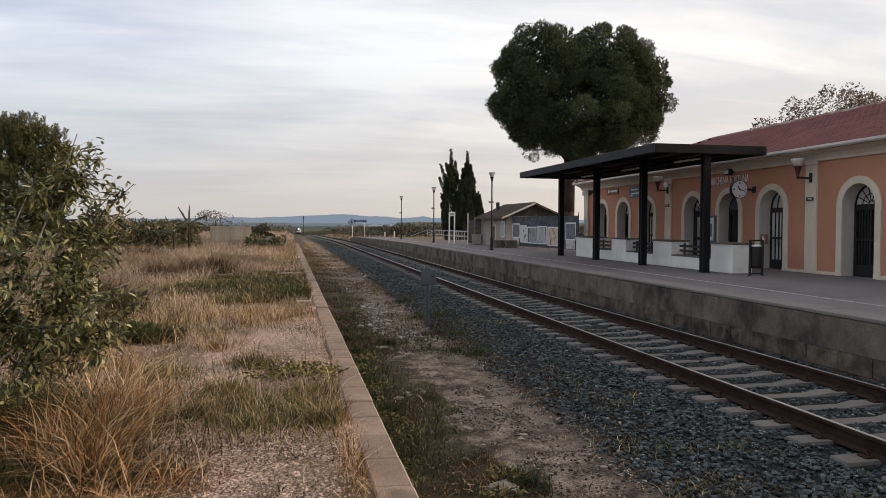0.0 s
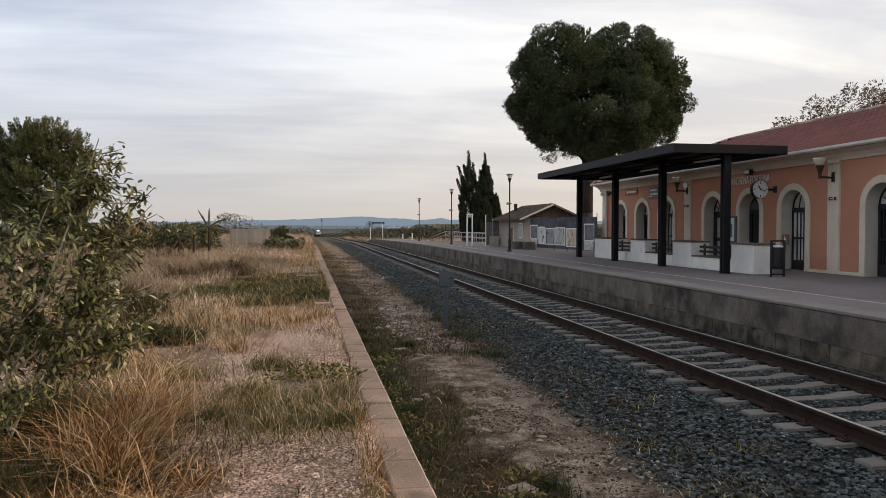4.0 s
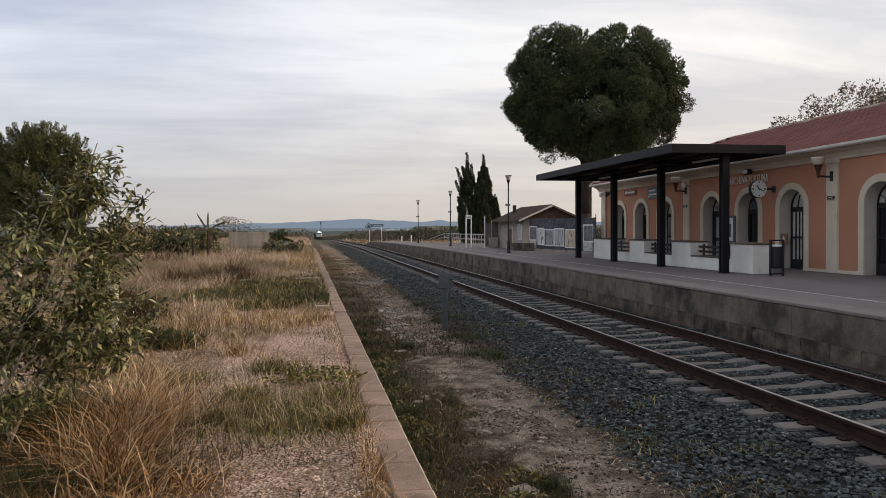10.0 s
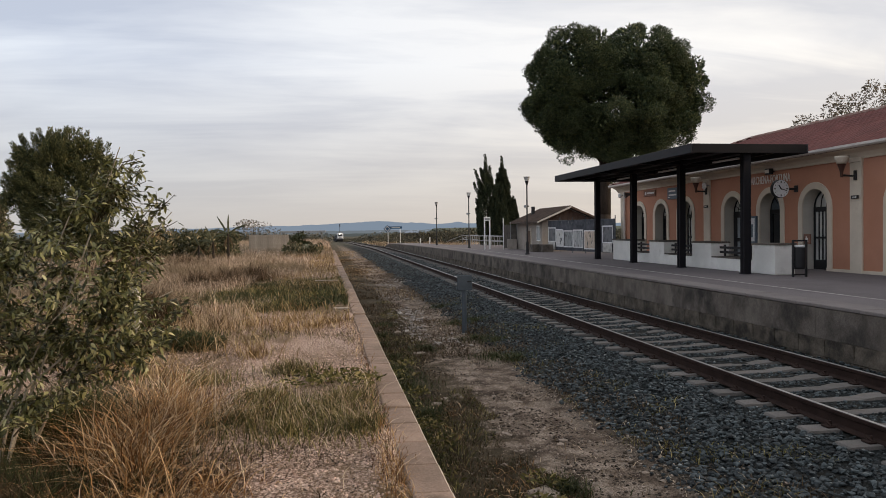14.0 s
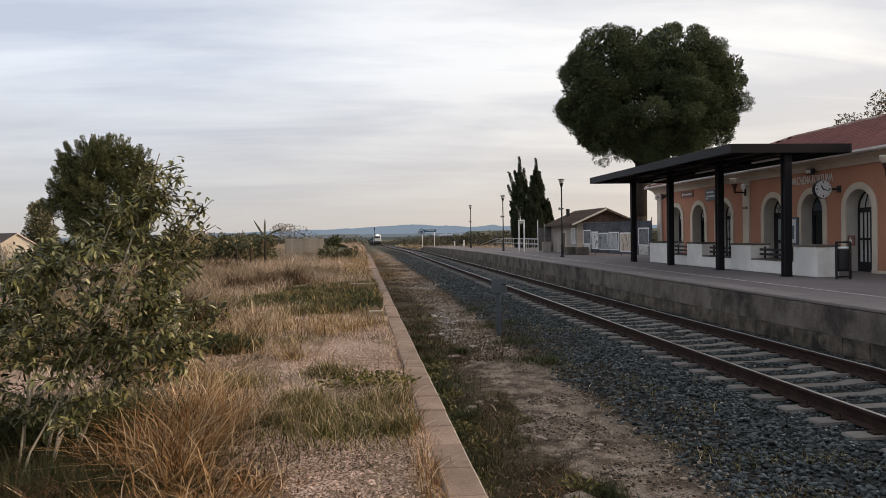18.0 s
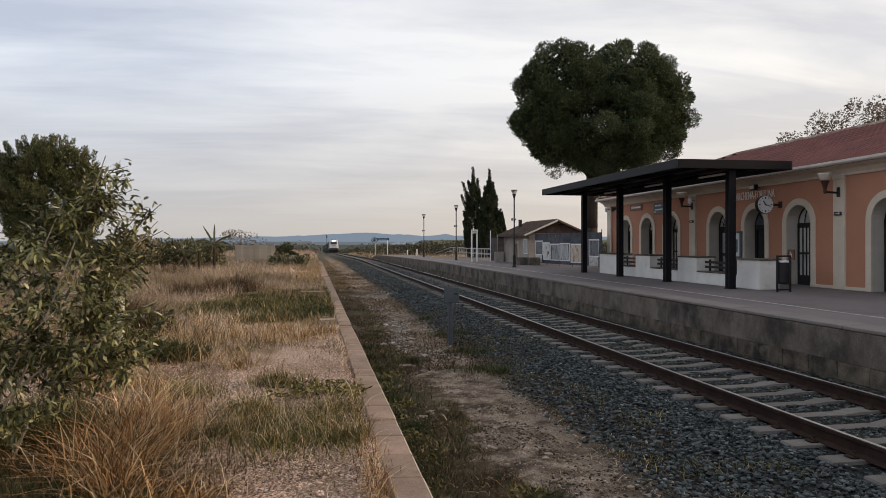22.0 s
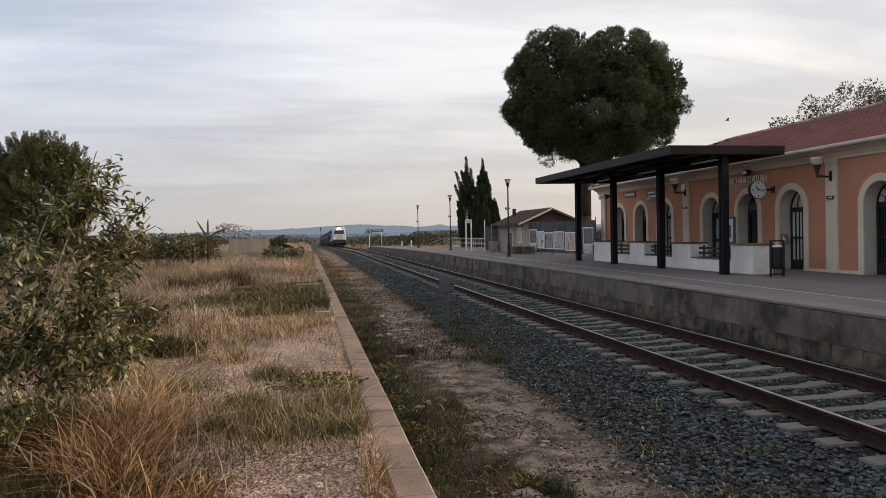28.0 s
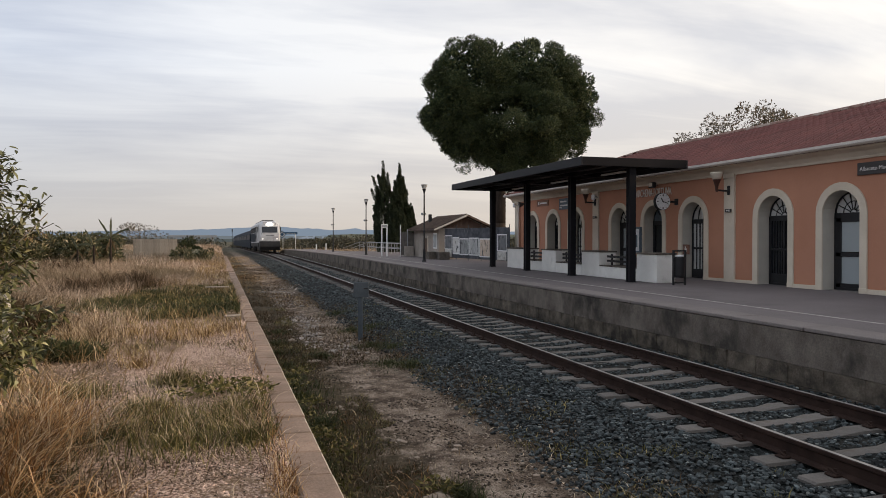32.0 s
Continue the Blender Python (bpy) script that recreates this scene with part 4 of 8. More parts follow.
def roof_tiles(house):
    """Ribbed tiles laid in courses on the slope that faces the line; the other slopes joined."""
    ov = 0.42
    xe, ze = WALL_X - ov, 4.06
    xr, zr = WALL_X + HOUSE_D / 2, 5.80
    y0, y1 = HOUSE_Y0 - ov, HOUSE_Y1 + ov
    hip = xr - xe
    slope = math.atan2(zr - ze, xr - xe)
    length = math.hypot(zr - ze, xr - xe)
    # boards under the tiles
    bm = bmesh.new()
    xb = 2 * xr - xe
    c = [bm.verts.new(p) for p in ((xe, y0, ze - 0.06), (xe, y1, ze - 0.06), (xb, y1, ze - 0.06), (xb, y0, ze - 0.06), (xr, y0 + hip, zr - 0.06), (xr, y1 - hip, zr - 0.06))]
    for q in ((0, 1, 5, 4), (1, 2, 5), (2, 3, 4, 5), (3, 0, 4), (3, 2, 1, 0)):
        bm.faces.new([c[i] for i in q])
    bmesh.ops.recalc_face_normals(bm, faces=bm.faces[:])
    roof = part("roof", bm, M_TILE_I, house, "hipped roof of red clay tiles")
    # tile: a rounded roll beside a pan
    w, l = 0.24, 0.36
    prof = [(-0.12, 0.0), (-0.04, -0.008), (0.016, 0.0), (0.04, 0.025), (0.068, 0.034), (0.096, 0.025), (0.12, 0.0)]
    tv = [(py, 0.0, pz) for py, pz in prof] + [(py, l * 1.06, pz + 0.0) for py, pz in prof]
    tf = [(i, i + 1, i + 8, i + 7) for i in range(6)]
    lip = [(py, 0.0, pz - 0.032) for py, pz in prof]
    tv += lip
    tf += [(14 + i, 15 + i, i + 1, i) for i in range(6)]
    rows = int(length / (l * 0.92)) + 1
    basis = Matrix(((0, math.cos(slope), -math.sin(slope)), (1, 0, 0), (0, math.sin(slope), math.cos(slope))))
    tm = bpy.data.meshes.new("roof_tile")
    tm.from_pydata([basis @ Vector(v) for v in tv], [], tf)
    tm.materials.append(M_TILE)
    single, vs, fs, n0 = 0, [], [], 0
    arr = np.array([v.co[:] for v in tm.vertices])
    fa = np.array(tf)
    for r in range(rows):
        s = r * l * 0.92
        x, z = xe + s * math.cos(slope) - 0.05, ze + s * math.sin(slope) - 0.01 + 0.012
        inset = max(0, (x - xe))
        n = int((y1 - y0 - 2 * inset) / w)
        ys = [y0 + inset + (i + 0.5) * w for i in range(n)]
        for y in ys:
            lift = random.uniform(-0.001, 0.002)
            if 11.5 < y < 19.5 and r < 11 and single < 295:
                part("roof_tile", tm, None, roof, at=pose(x, y, z + lift))
                single += 1
            else:
                vs.append(arr + np.array([x, y, z + lift]))
                fs.append(fa + n0)
                n0 += len(arr)
    # hip ends and back slope
    for end in (0, 1):
        for r in range(rows):
            s = r * l * 0.92
            d = s * math.cos(slope)
            z = ze + s * math.sin(slope) - 0.01
            xs0, xs1 = xe + d, xb - d
            n = int((xs1 - xs0) / w)
            for i in range(n):
                xx = xs0 + (i + 0.5) * w
                turned = arr @ np.array(Matrix.Rotation(radians(90 if end == 0 else -90), 3, "Z")).T
                vs.append(turned + np.array([xx, (y0 + d) if end == 0 else (y1 - d), z]))
                fs.append(fa + n0)
                n0 += len(arr)
    me = raw_mesh("roof_tiles_rest", np.concatenate(vs), np.concatenate(fs), M_TILE_I)
    tagged(part("roof_tiles_rest", me, None, roof), kind="stuff")
    # ridge and hip tiles
    cap = bmesh.new()
    for a, b in (((xr, y0 + hip, zr), (xr, y1 - hip, zr)), ((xe, y1, ze), (xr, y1 - hip, zr)), ((xe, y0, ze), (xr, y0 + hip, zr))):
        a, b = Vector(a), Vector(b)
        n = int((b - a).length / 0.36)
        for i in range(n):
            rod(a.lerp(b, i / n) + Vector((0, 0, 0.02)), a.lerp(b, (i + 1.08) / n) + Vector((0, 0, 0.035)), 0.095, 0.08, 8, cap)
    part("ridge_tiles", cap, M_RIDGE, roof, "rounded ridge tiles")


def build_house():
    house = tagged(empty("station_house", (0, 0, 0)), "single-storey salmon station house with arched doors and red tiled hip roof", "building")
    f = part("wall", facade_mesh(), M_PLASTER, house, "salmon plaster front wall with round-headed openings")
    side = bmesh.new()
    box(WALL_X, WALL_X + HOUSE_D, HOUSE_Y1 - 0.35, HOUSE_Y1, PLAT_Z, WALL_TOP, 0, side)
    part("wall", side, M_PLASTER, house)
    part("wall", box(WALL_X, WALL_X + HOUSE_D, HOUSE_Y0, HOUSE_Y0 + 0.35, PLAT_Z, WALL_TOP), M_PLASTER, house)
    part("wall", box(WALL_X + HOUSE_D - 0.3, WALL_X + HOUSE_D, HOUSE_Y0, HOUSE_Y1, PLAT_Z, WALL_TOP), M_PLASTER, house)
    part("inner_wall", box(WALL_X + 0.72, WALL_X + 0.80, HOUSE_Y0, HOUSE_Y1, PLAT_Z, WALL_TOP), M_REVEAL, house)
    kinds = ["grille", "grille", "gothic", "grille", "glass", "grille", "grille", "glass", "grille", "gothic", "open", "glass", "gothic", "grille", "grille"]
    for yc, k in zip(ARCHES, kinds):
        part("reveal", reveal_mesh(yc), M_REVEAL, house, "grey rendered door reveal")
        part("arch_trim", arch_trim_mesh(yc), M_CREAM, house, "cream raised band round the arch")
        part("threshold", box(WALL_X - 0.02, WALL_X + 0.4, yc - AR, yc + AR, PLAT_Z - 0.05, PLAT_Z + 0.02, 0.004), M_COPING, house)
        door_in(house, yc, k)
    for y in PILASTERS:
        p = bmesh.new()
        box(WALL_X - 0.06, WALL_X + 0.02, y - 0.215, y + 0.215, PLAT_Z, 3.74, 0.006, p)
        box(WALL_X - 0.08, WALL_X + 0.02, y - 0.235, y + 0.235, 3.66, 3.78, 0.006, p)
        part("pilaster", p, M_CREAM, house, "flat cream pilaster")
    # plinth between the openings
    edges = [HOUSE_Y0]
    for a in ARCHES:
        edges += [a - AR - 0.2, a + AR + 0.2]
    edges.append(HOUSE_Y1)
    for a, b in zip(edges[0::2], edges[1::2]):
        part("plinth", box(WALL_X - 0.045, WALL_X + 0.01, a, b, PLAT_Z, PLAT_Z + 0.11, 0.006), M_CREAM, house, "low cream plinth")
    # cornice: a cove under the eaves, and the gutter
    cov = [(WALL_X + 0.02, 3.74), (WALL_X - 0.05, 3.74), (WALL_X - 0.07, 3.80), (WALL_X - 0.16, 3.90), (WALL_X - 0.30, 3.96), (WALL_X - 0.34, 4.02), (WALL_X + 0.02, 4.02)]
    part("cornice", prism_y(cov, HOUSE_Y0 - 0.3, HOUSE_Y1 + 0.3), M_CREAM, house, "cream cove cornice")
    g = [(WALL_X - 0.36, 4.0), (WALL_X - 0.46, 4.0), (WALL_X - 0.50, 4.04), (WALL_X - 0.50, 4.10), (WALL_X - 0.48, 4.10), (WALL_X - 0.47, 4.05), (WALL_X - 0.37, 4.04)]
    part("gutter", prism_y(g, HOUSE_Y0 - 0.45, HOUSE_Y1 + 0.45), M_GUTTER, house, "pale metal gutter")
    part("cornice", box(WALL_X, WALL_X + HOUSE_D, HOUSE_Y1, HOUSE_Y1 + 0.3, 3.78, 4.02, 0.02), M_CREAM, house)
    pipe = rod((WALL_X - 0.1, HOUSE_Y1 - 0.55, PLAT_Z), (WALL_X - 0.1, HOUSE_Y1 - 0.55, 3.75), 0.045)
    part("downpipe", pipe, M_GUTTER, house, "pale downpipe at the corner")
    part("footing", box(WALL_X, WALL_X + HOUSE_D, HOUSE_Y0, HOUSE_Y1, PLAT_Z - 0.2, PLAT_Z), M_CREAM, house, "cream footing of the walls")
    roof_tiles(house)
    # floor and eaves fall a little along the platform
    house.matrix_basis = pose(0, 12, PLAT_Z) @ pose(0, 0, 0, -0.34) @ pose(0, -12, -PLAT_Z)
    return house


HOUSE = build_house()


def on_wall(name, y, z, x=WALL_X):
    return empty(name, (x, y, z))


def wall_sign(y0, y1, z0, z1, material, label, words=None, bars=(), size=0.11, mat_text=None, x=None):
    s = tagged(on_wall("wall_sign", (y0 + y1) / 2, (z0 + z1) / 2, WALL_X if x is None else x), label, "sign")
    w, h = abs(y1 - y0) / 2, (z1 - z0) / 2
    part("board", box(-0.05, -0.004, -w, w, -h, h, 0.006), material, s)
    if words:
        t = text_mesh(words, size, 0.003, "LEFT")
        t.materials.append(mat_text or M_LETTER)
        part("lettering", t, None, s, "white lettering", at=Matrix.Translation((-0.054, w - 0.07, -size * 0.36)) @ FACE_TRACK)
    for by, bz, bw, bh in bars:
        part("lettering", box(-0.056, -0.05, by - bw / 2, by + bw / 2, bz - bh / 2, bz + bh / 2), M_LETTER, s, "unreadable pale lettering")
    return s


def build_wall_things():
    wall_sign(12.87, 11.0, 3.36, 3.64, M_SIGNGREY, "dark grey destination sign with white letters on the salmon wall", "Albacete-Madrid", size=0.128)
    wall_sign(30.1, 28.95, 3.32, 3.58, M_BROWNSIGN, "small brown sign with pale lettering on the wall", bars=((0.36, 0, 0.12, 0.12), (-0.12, 0.0, 0.7, 0.07)))
    wall_sign(27.85, 26.95, 3.10, 3.56, M_SIGNBLUE, "slate blue two-line sign on the station wall", bars=((0.05, 0.1, 0.55, 0.06), (0.0, -0.06, 0.65, 0.06), (0.3, -0.15, 0.2, 0.04)))
    for y in (17.15, 24.74):
        wall_sign(y + 0.12, y - 0.12, 2.66, 2.75, M_SIGNGREY, "small dark arrow sign on a pilaster", bars=((-0.02, 0, 0.14, 0.025), (-0.07, 0, 0.03, 0.06)), x=WALL_X - 0.065)
    # wheelchair sign as a plain square
    wall_sign(19.62 - 0.35, 19.62 - 0.62, 1.42, 1.72, M_BROWNSIGN, "small square brown symbol plate beside a door", bars=((0.02, 0.06, 0.04, 0.05), (0, -0.02, 0.10, 0.10)))
    # notice case
    s = tagged(on_wall("notice_case", 21.95, 1.85), "grey framed notice case with a pale sheet on the wall", "notice board")
    part("case", box(-0.10, -0.004, -0.36, 0.36, -0.45, 0.45, 0.012), M_SIGNBLUE, s)
    part("sheet", box(-0.106, -0.10, -0.29, 0.29, -0.38, 0.38), M_WHITEPAINT, s, "pale printed sheet")
    part("picture", box(-0.109, -0.106, -0.20, 0.20, -0.25, 0.18), M_SIGNBLUE, s, "dark printed panel")
    # name of the station in raised letters
    nm = tagged(on_wall("station_name", 20.95, 3.42), "raised pale letters of the station name on the wall", "lettering")
    t = text_mesh("ARCHENA-FORTUNA", 0.36, 0.008)
    wide = max(v.co.x for v in t.vertices) - min(v.co.x for v in t.vertices)
    t.transform(Matrix.Diagonal((2.05 / wide, 1, 1, 1)))
    t.materials.append(M_LETTERRED)
    part("lettering", t, None, nm, at=Matrix.Translation((-0.03, 0, -0.10)) @ FACE_TRACK)
    # floodlight
    fl = tagged(on_wall("floodlight", 20.75, 3.68), "black box floodlight on the station wall", "floodlight")
    part("bracket", box(-0.14, 0.0, -0.03, 0.03, -0.02, 0.04, 0.004), M_IRON, fl)
    part("housing", box(-0.26, -0.12, -0.14, 0.14, -0.10, 0.08, 0.02), M_IRON, fl)
    part("lens", box(-0.266, -0.26, -0.10, 0.10, -0.06, 0.05, 0.0), M_LAMPSHADE, fl, "pale lens")
    # clock on an arm
    ck = tagged(on_wall("platform_clock", 19.68, 3.07, 13.95), "round double-faced white clock on a dark wall bracket", "clock")
    part("arm", rod((0, 0, 0), (-0.30, 0, 0), 0.035), M_IRON, ck)
    part("wall_plate", box(-0.03, 0, -0.09, 0.09, -0.10, 0.10, 0.01), M_IRON, ck)
    R = Matrix.Translation((-0.55, 0, 0)) @ Matrix.Rotation(radians(90), 4, "X")
    part("case", lathe([(0.262, -0.065), (0.272, -0.055), (0.272, 0.055), (0.262, 0.065)], 32), M_IRON, ck, at=R, smooth=False)
    for s in (-1, 1):
        dial = part("dial", lathe([(0.256, 0.0), (0.256, 0.004)], 32), M_DIAL, ck, "white dial", at=Matrix.Translation((-0.55, s * 0.066, 0)) @ Matrix.Rotation(radians(-90 * s), 4, "X"))
        for k in range(12):
            a = k * math.pi / 6
            big = k % 3 == 0
            b = box(-0.018 if big else -0.01, 0.018 if big else 0.01, -0.003, 0.003, 0.17 if big else 0.20, 0.225)
            part("mark", b, M_IRON, dial, at=Matrix.Rotation(radians(90 * s), 4, "X") @ Matrix.Translation((0, s * 0.006, 0)) @ Matrix.Rotation(a, 4, "Y"))
        for a, l, w in ((-35, 0.135, 0.016), (108, 0.19, 0.011)):
            b = box(-w, w, -0.003, 0.003, -0.04, l)
            part("pointer", b, M_IRON, dial, at=Matrix.Rotation(radians(90 * s), 4, "X") @ Matrix.Translation((0, s * 0.009, 0)) @ Matrix.Rotation(radians(a), 4, "Y"))
    # bracket lamps on the pilasters
    for y in (17.15, 24.74):
        wl_ = tagged(on_wall("wall_lamp", y, 3.28, WALL_X - 0.06), "cream bowl lamp on a dark bracket arm", "wall lamp")
        part("wall_plate", box(-0.04, 0, -0.05, 0.05, -0.13, 0.13, 0.01), M_IRON, wl_)
        part("arm", rod((0, 0, -0.02), (-0.42, 0, 0.0), 0.028), M_IRON, wl_)
        part("stem", lathe([(0.03, -0.05), (0.04, 0.0), (0.045, 0.10), (0.09, 0.24), (0.115, 0.30)], 14), M_DARKBROWN, wl_, at=pose(-0.42, 0, 0))
        part("shade", lathe([(0.11, 0.30), (0.14, 0.36), (0.175, 0.46), (0.18, 0.50), (0.06, 0.51)], 18), M_LAMPSHADE, wl_, "cream translucent bowl", at=pose(-0.42, 0, 0), smooth=True)
    # camera and loudspeaker by the far corner and by the pilaster
    for y in (24.55, 32.2):
        cm = tagged(on_wall("security_camera", y, 3.46, WALL_X - 0.06), "small white security camera under the eaves", "camera")
        part("bracket", rod((0, 0, 0), (-0.14, 0, 0.03), 0.02), M_GALV, cm)
        part("body", lathe([(0.05, -0.12), (0.075, -0.08), (0.08, 0.05), (0.05, 0.08)], 12), M_WHITEPAINT, cm, at=pose(-0.2, 0, 0.02))
    # frieze light box near the far corner
    sp = tagged(on_wall("loudspeaker", 31.4, 3.5), "dark horn loudspeaker on the wall", "loudspeaker")
    part("bracket", rod((0, 0, 0), (-0.12, 0, 0), 0.02), M_IRON, sp)
    part("horn", rod((-0.1, 0, 0), (-0.34, 0.05, -0.05), 0.04, 0.14, 12), M_SIGNGREY, sp)


build_wall_things()

# ---------------------------------------------------------------- canopy, low wall, bin
COL_X, COL_Y = 11.15, (17.85, 21.4, 25.0, 28.55)
CAN = (9.45, 12.85, 17.62, 28.95, 3.91, 4.15)


def build_canopy():
    x0, x1, y0, y1, z0, z1 = CAN
    c = tagged(empty("platform_canopy", (COL_X, (y0 + y1) / 2, PLAT_Z)), "flat black steel platform canopy on four square columns", "canopy")
    o = Vector((COL_X, (y0 + y1) / 2, PLAT_Z))

    def put(name, b, m, label="", parent=c):
        bmesh.ops.translate(b, verts=b.verts[:], vec=-o)
        return part(name, b, m, parent, label)
    for y in COL_Y:
        # two channels face to face: a square column with a recess down each side
        w, q, r = 0.098, 0.030, 0.018
        sec = [(-w, -w), (w, -w), (w, -q), (w - r, -q), (w - r, q), (w, q), (w, w), (-w, w), (-w, q), (-w + r, q), (-w + r, -q), (-w, -q)]
        b = bmesh.new()
        lo = [b.verts.new((COL_X + p, y + s, PLAT_Z)) for p, s in sec]
        hi = [b.verts.new((COL_X + p, y + s, z0 + 0.02)) for p, s in sec]
        for k in range(12):
            b.faces.new((lo[k], lo[(k + 1) % 12], hi[(k + 1) % 12], hi[k]))
        col = put("column", b, M_STEEL, "dark steel column")
        put("base_plate", box(COL_X - 0.12, COL_X + 0.12, y - 0.12, y + 0.12, PLAT_Z, PLAT_Z + 0.015, 0.004), M_STEEL)
        put("beam", box(x0 + 0.05, x1 - 0.05, y - 0.07, y + 0.07, z0 + 0.03, z1 - 0.06, 0.006), M_STEEL)
    put("fascia", box(x0, x0 + 0.05, y0, y1, z0, z1, 0.006), M_FASCIA, "grey steel edge of the canopy")
    put("fascia", box(x1 - 0.05, x1, y0, y1, z0, z1, 0.006), M_FASCIA)
    for y in (y0, y1 - 0.05):
        put("fascia", box(x0 + 0.052, x1 - 0.052, y, y + 0.05, z0, z1, 0.006), M_STEEL)
    for x in (10.3, 11.15, 12.0):
        put("purlin", box(x - 0.04, x + 0.04, y0 + 0.06, y1 - 0.06, z0 + 0.02, z0 + 0.12, 0.004), M_STEEL)
    put("roof_sheet", box(x0 + 0.05, x1 - 0.05, y0 + 0.05, y1 - 0.05, z1 - 0.06, z1 - 0.02), M_FASCIA, "flat roof sheet")
    for y in (19.6, 23.2, 26.8):
        put("strip_light", box(11.55, 11.68, y - 0.65, y + 0.65, z0 - 0.03, z0 + 0.015, 0.01), M_WHITEPAINT, "pale unlit strip light")
    return c


build_canopy()


def build_low_wall():
    x0, x1 = 11.62, 12.22
    w = tagged(empty("low_wall", (x0, 22.7, PLAT_Z)), "whitewashed low wall with seat niches under the canopy", "low wall")
    o = Vector((x0, 22.7, PLAT_Z))

    def put(name, b, m, label="", parent=w):
        bmesh.ops.translate(b, verts=b.verts[:], vec=-o)
        return part(name, b, m, parent, label)
    for a, b in ((17.28, 18.3), (20.44, 21.6), (23.55, 24.7), (26.3, 28.06)):
        put("block", box(x0, x1, a, b, PLAT_Z, 1.46, 0.012), M_WHITEWALL)
        put("coping", box(x0 - 0.03, x1 + 0.03, a - 0.03, b + 0.03, 1.462, 1.505, 0.008), M_BLOCK, "grey stone coping")
    for a, b in ((18.3, 20.44), (21.6, 23.55), (24.7, 26.3)):
        put("parapet", box(x0, x1, a + 0.003, b - 0.003, PLAT_Z, 1.03, 0.01), M_WHITEWALL)
        put("sill", box(x0 - 0.02, x1 + 0.02, a + 0.035, b - 0.035, 1.032, 1.07, 0.006), M_BLOCK, "grey stone sill")
        bar = bmesh.new()
        for z in (1.16, 1.30):
            box(11.84, 11.88, a + 0.5, b - 0.1, z, z + 0.07, 0.006, bar)
        put("back_rest_bar", bar, M_IRON, "black steel back rest bars")
        for y in (a + 0.5, b - 0.3):
            put("upright", box(11.88, 11.92, y - 0.04, y + 0.04, 1.07, 1.42, 0.006), M_IRON, "black steel upright")
    return w


build_low_wall()


def build_bin():
    b = tagged(empty("litter_bin", (11.75, 16.45, PLAT_Z)), "dark steel litter bin hung between two posts on the platform", "litter bin")
    for s in (-1, 1):
        part("post", box(-0.022 + s * 0.18, 0.022 + s * 0.18, -0.03, 0.03, 0, 0.93, 0.006), M_IRON, b)
    part("foot_bar", box(-0.18, 0.18, -0.02, 0.02, 0.04, 0.08, 0.004), M_IRON, b)
    part("bucket", lathe([(0.125, 0.20), (0.150, 0.26), (0.158, 0.74), (0.15, 0.75), (0.13, 0.4)], 20), M_IRON, b, "dark bucket")
    part("liner", lathe([(0.10, 0.70), (0.125, 0.77), (0.11, 0.80), (0.09, 0.79)], 16), M_WHITEPAINT, b, "crumpled pale bag rim")
    part("top_bar", box(-0.18, 0.18, -0.02, 0.02, 0.89, 0.93, 0.006), M_IRON, b)


build_bin()


def build_lamp_post(y, x=10.0, h=3.88):
    l = tagged(empty("platform_lamp", (x, y, PLAT_Z)), "slim black platform lamp post with a cone head", "street lamp", group="platform lamps")
    part("base", lathe([(0.11, 0), (0.11, 0.05), (0.075, 0.12), (0.07, 0.6), (0.05, 0.64)], 14), M_IRON, l)
    part("post", rod((0, 0, 0.05), (0, 0, h - 0.42), 0.042, 0.034, 10), M_IRON, l)
    part("cone", lathe([(0.034, h - 0.44), (0.045, h - 0.38), (0.095, h - 0.20), (0.0, h - 0.19)], 18), M_IRON, l, "dark metal cup", smooth=False)
    part("glass", lathe([(0.093, h - 0.19), (0.150, h - 0.015), (0.150, h)], 18), M_FROST, l, "pale frosted glass cone", smooth=False)
    part("cap", lathe([(0.0, h + 0.03), (0.165, h + 0.015), (0.165, h - 0.005), (0.0, h - 0.004)], 18), M_IRON, l, "thin dark round cap")
    part("collar", lathe([(0.05, h - 1.50), (0.10, h - 1.49), (0.10, h - 1.43), (0.05, h - 1.42)], 12), M_SIGNGREY, l, "dark loudspeaker collar")
    part("loudspeaker", rod((-0.05, -0.05, h - 1.46), (-0.15, -0.16, h - 1.47), 0.03, 0.075, 10), M_GALV, l)
    return l


LAMP = build_lamp_post(35.1)
for _y in (50.0, 65.0):
    copy_thing(LAMP, pose(10.0, _y, plat_z(_y)))
# ---------------------------------------------------------------- trees


def limb(bm, pts, r0, r1, sides=8):
    n = len(pts) - 1
    for i in range(n):
        a, b = r0 + (r1 - r0) * i / n, r0 + (r1 - r0) * (i + 1) / n
        rod(pts[i], pts[i + 1], a, b, sides, bm)


def tuft_crown(name, clumps, per, length, width, material, parent, label, up=0.25, inner=0.45):
    """A crown of many small pointed sprays, gathered in clumps (x, y, z, radius)."""
    cs, ws = [], []
    for x, y, z, r in clumps:
        d = unit(per)
        rad = r * rng.uniform(inner, 1.0, (per, 1)) ** 0.5
        cs.append(np.array([x, y, z]) + d * rad * np.array([1, 1, 0.8]))
        w = d + np.array([0, 0, up]) + rng.normal(0, 0.45, (per, 3))
        ws.append(w / np.linalg.norm(w, axis=1, keepdims=True))
    c, w = np.concatenate(cs), np.concatenate(ws)
    n = len(c)
    me = leaves_mesh(name, c, w, length * rng.uniform(0.6, 1.25, n), width * rng.uniform(0.7, 1.2, n), material)
    return part(name, me, None, parent, label)


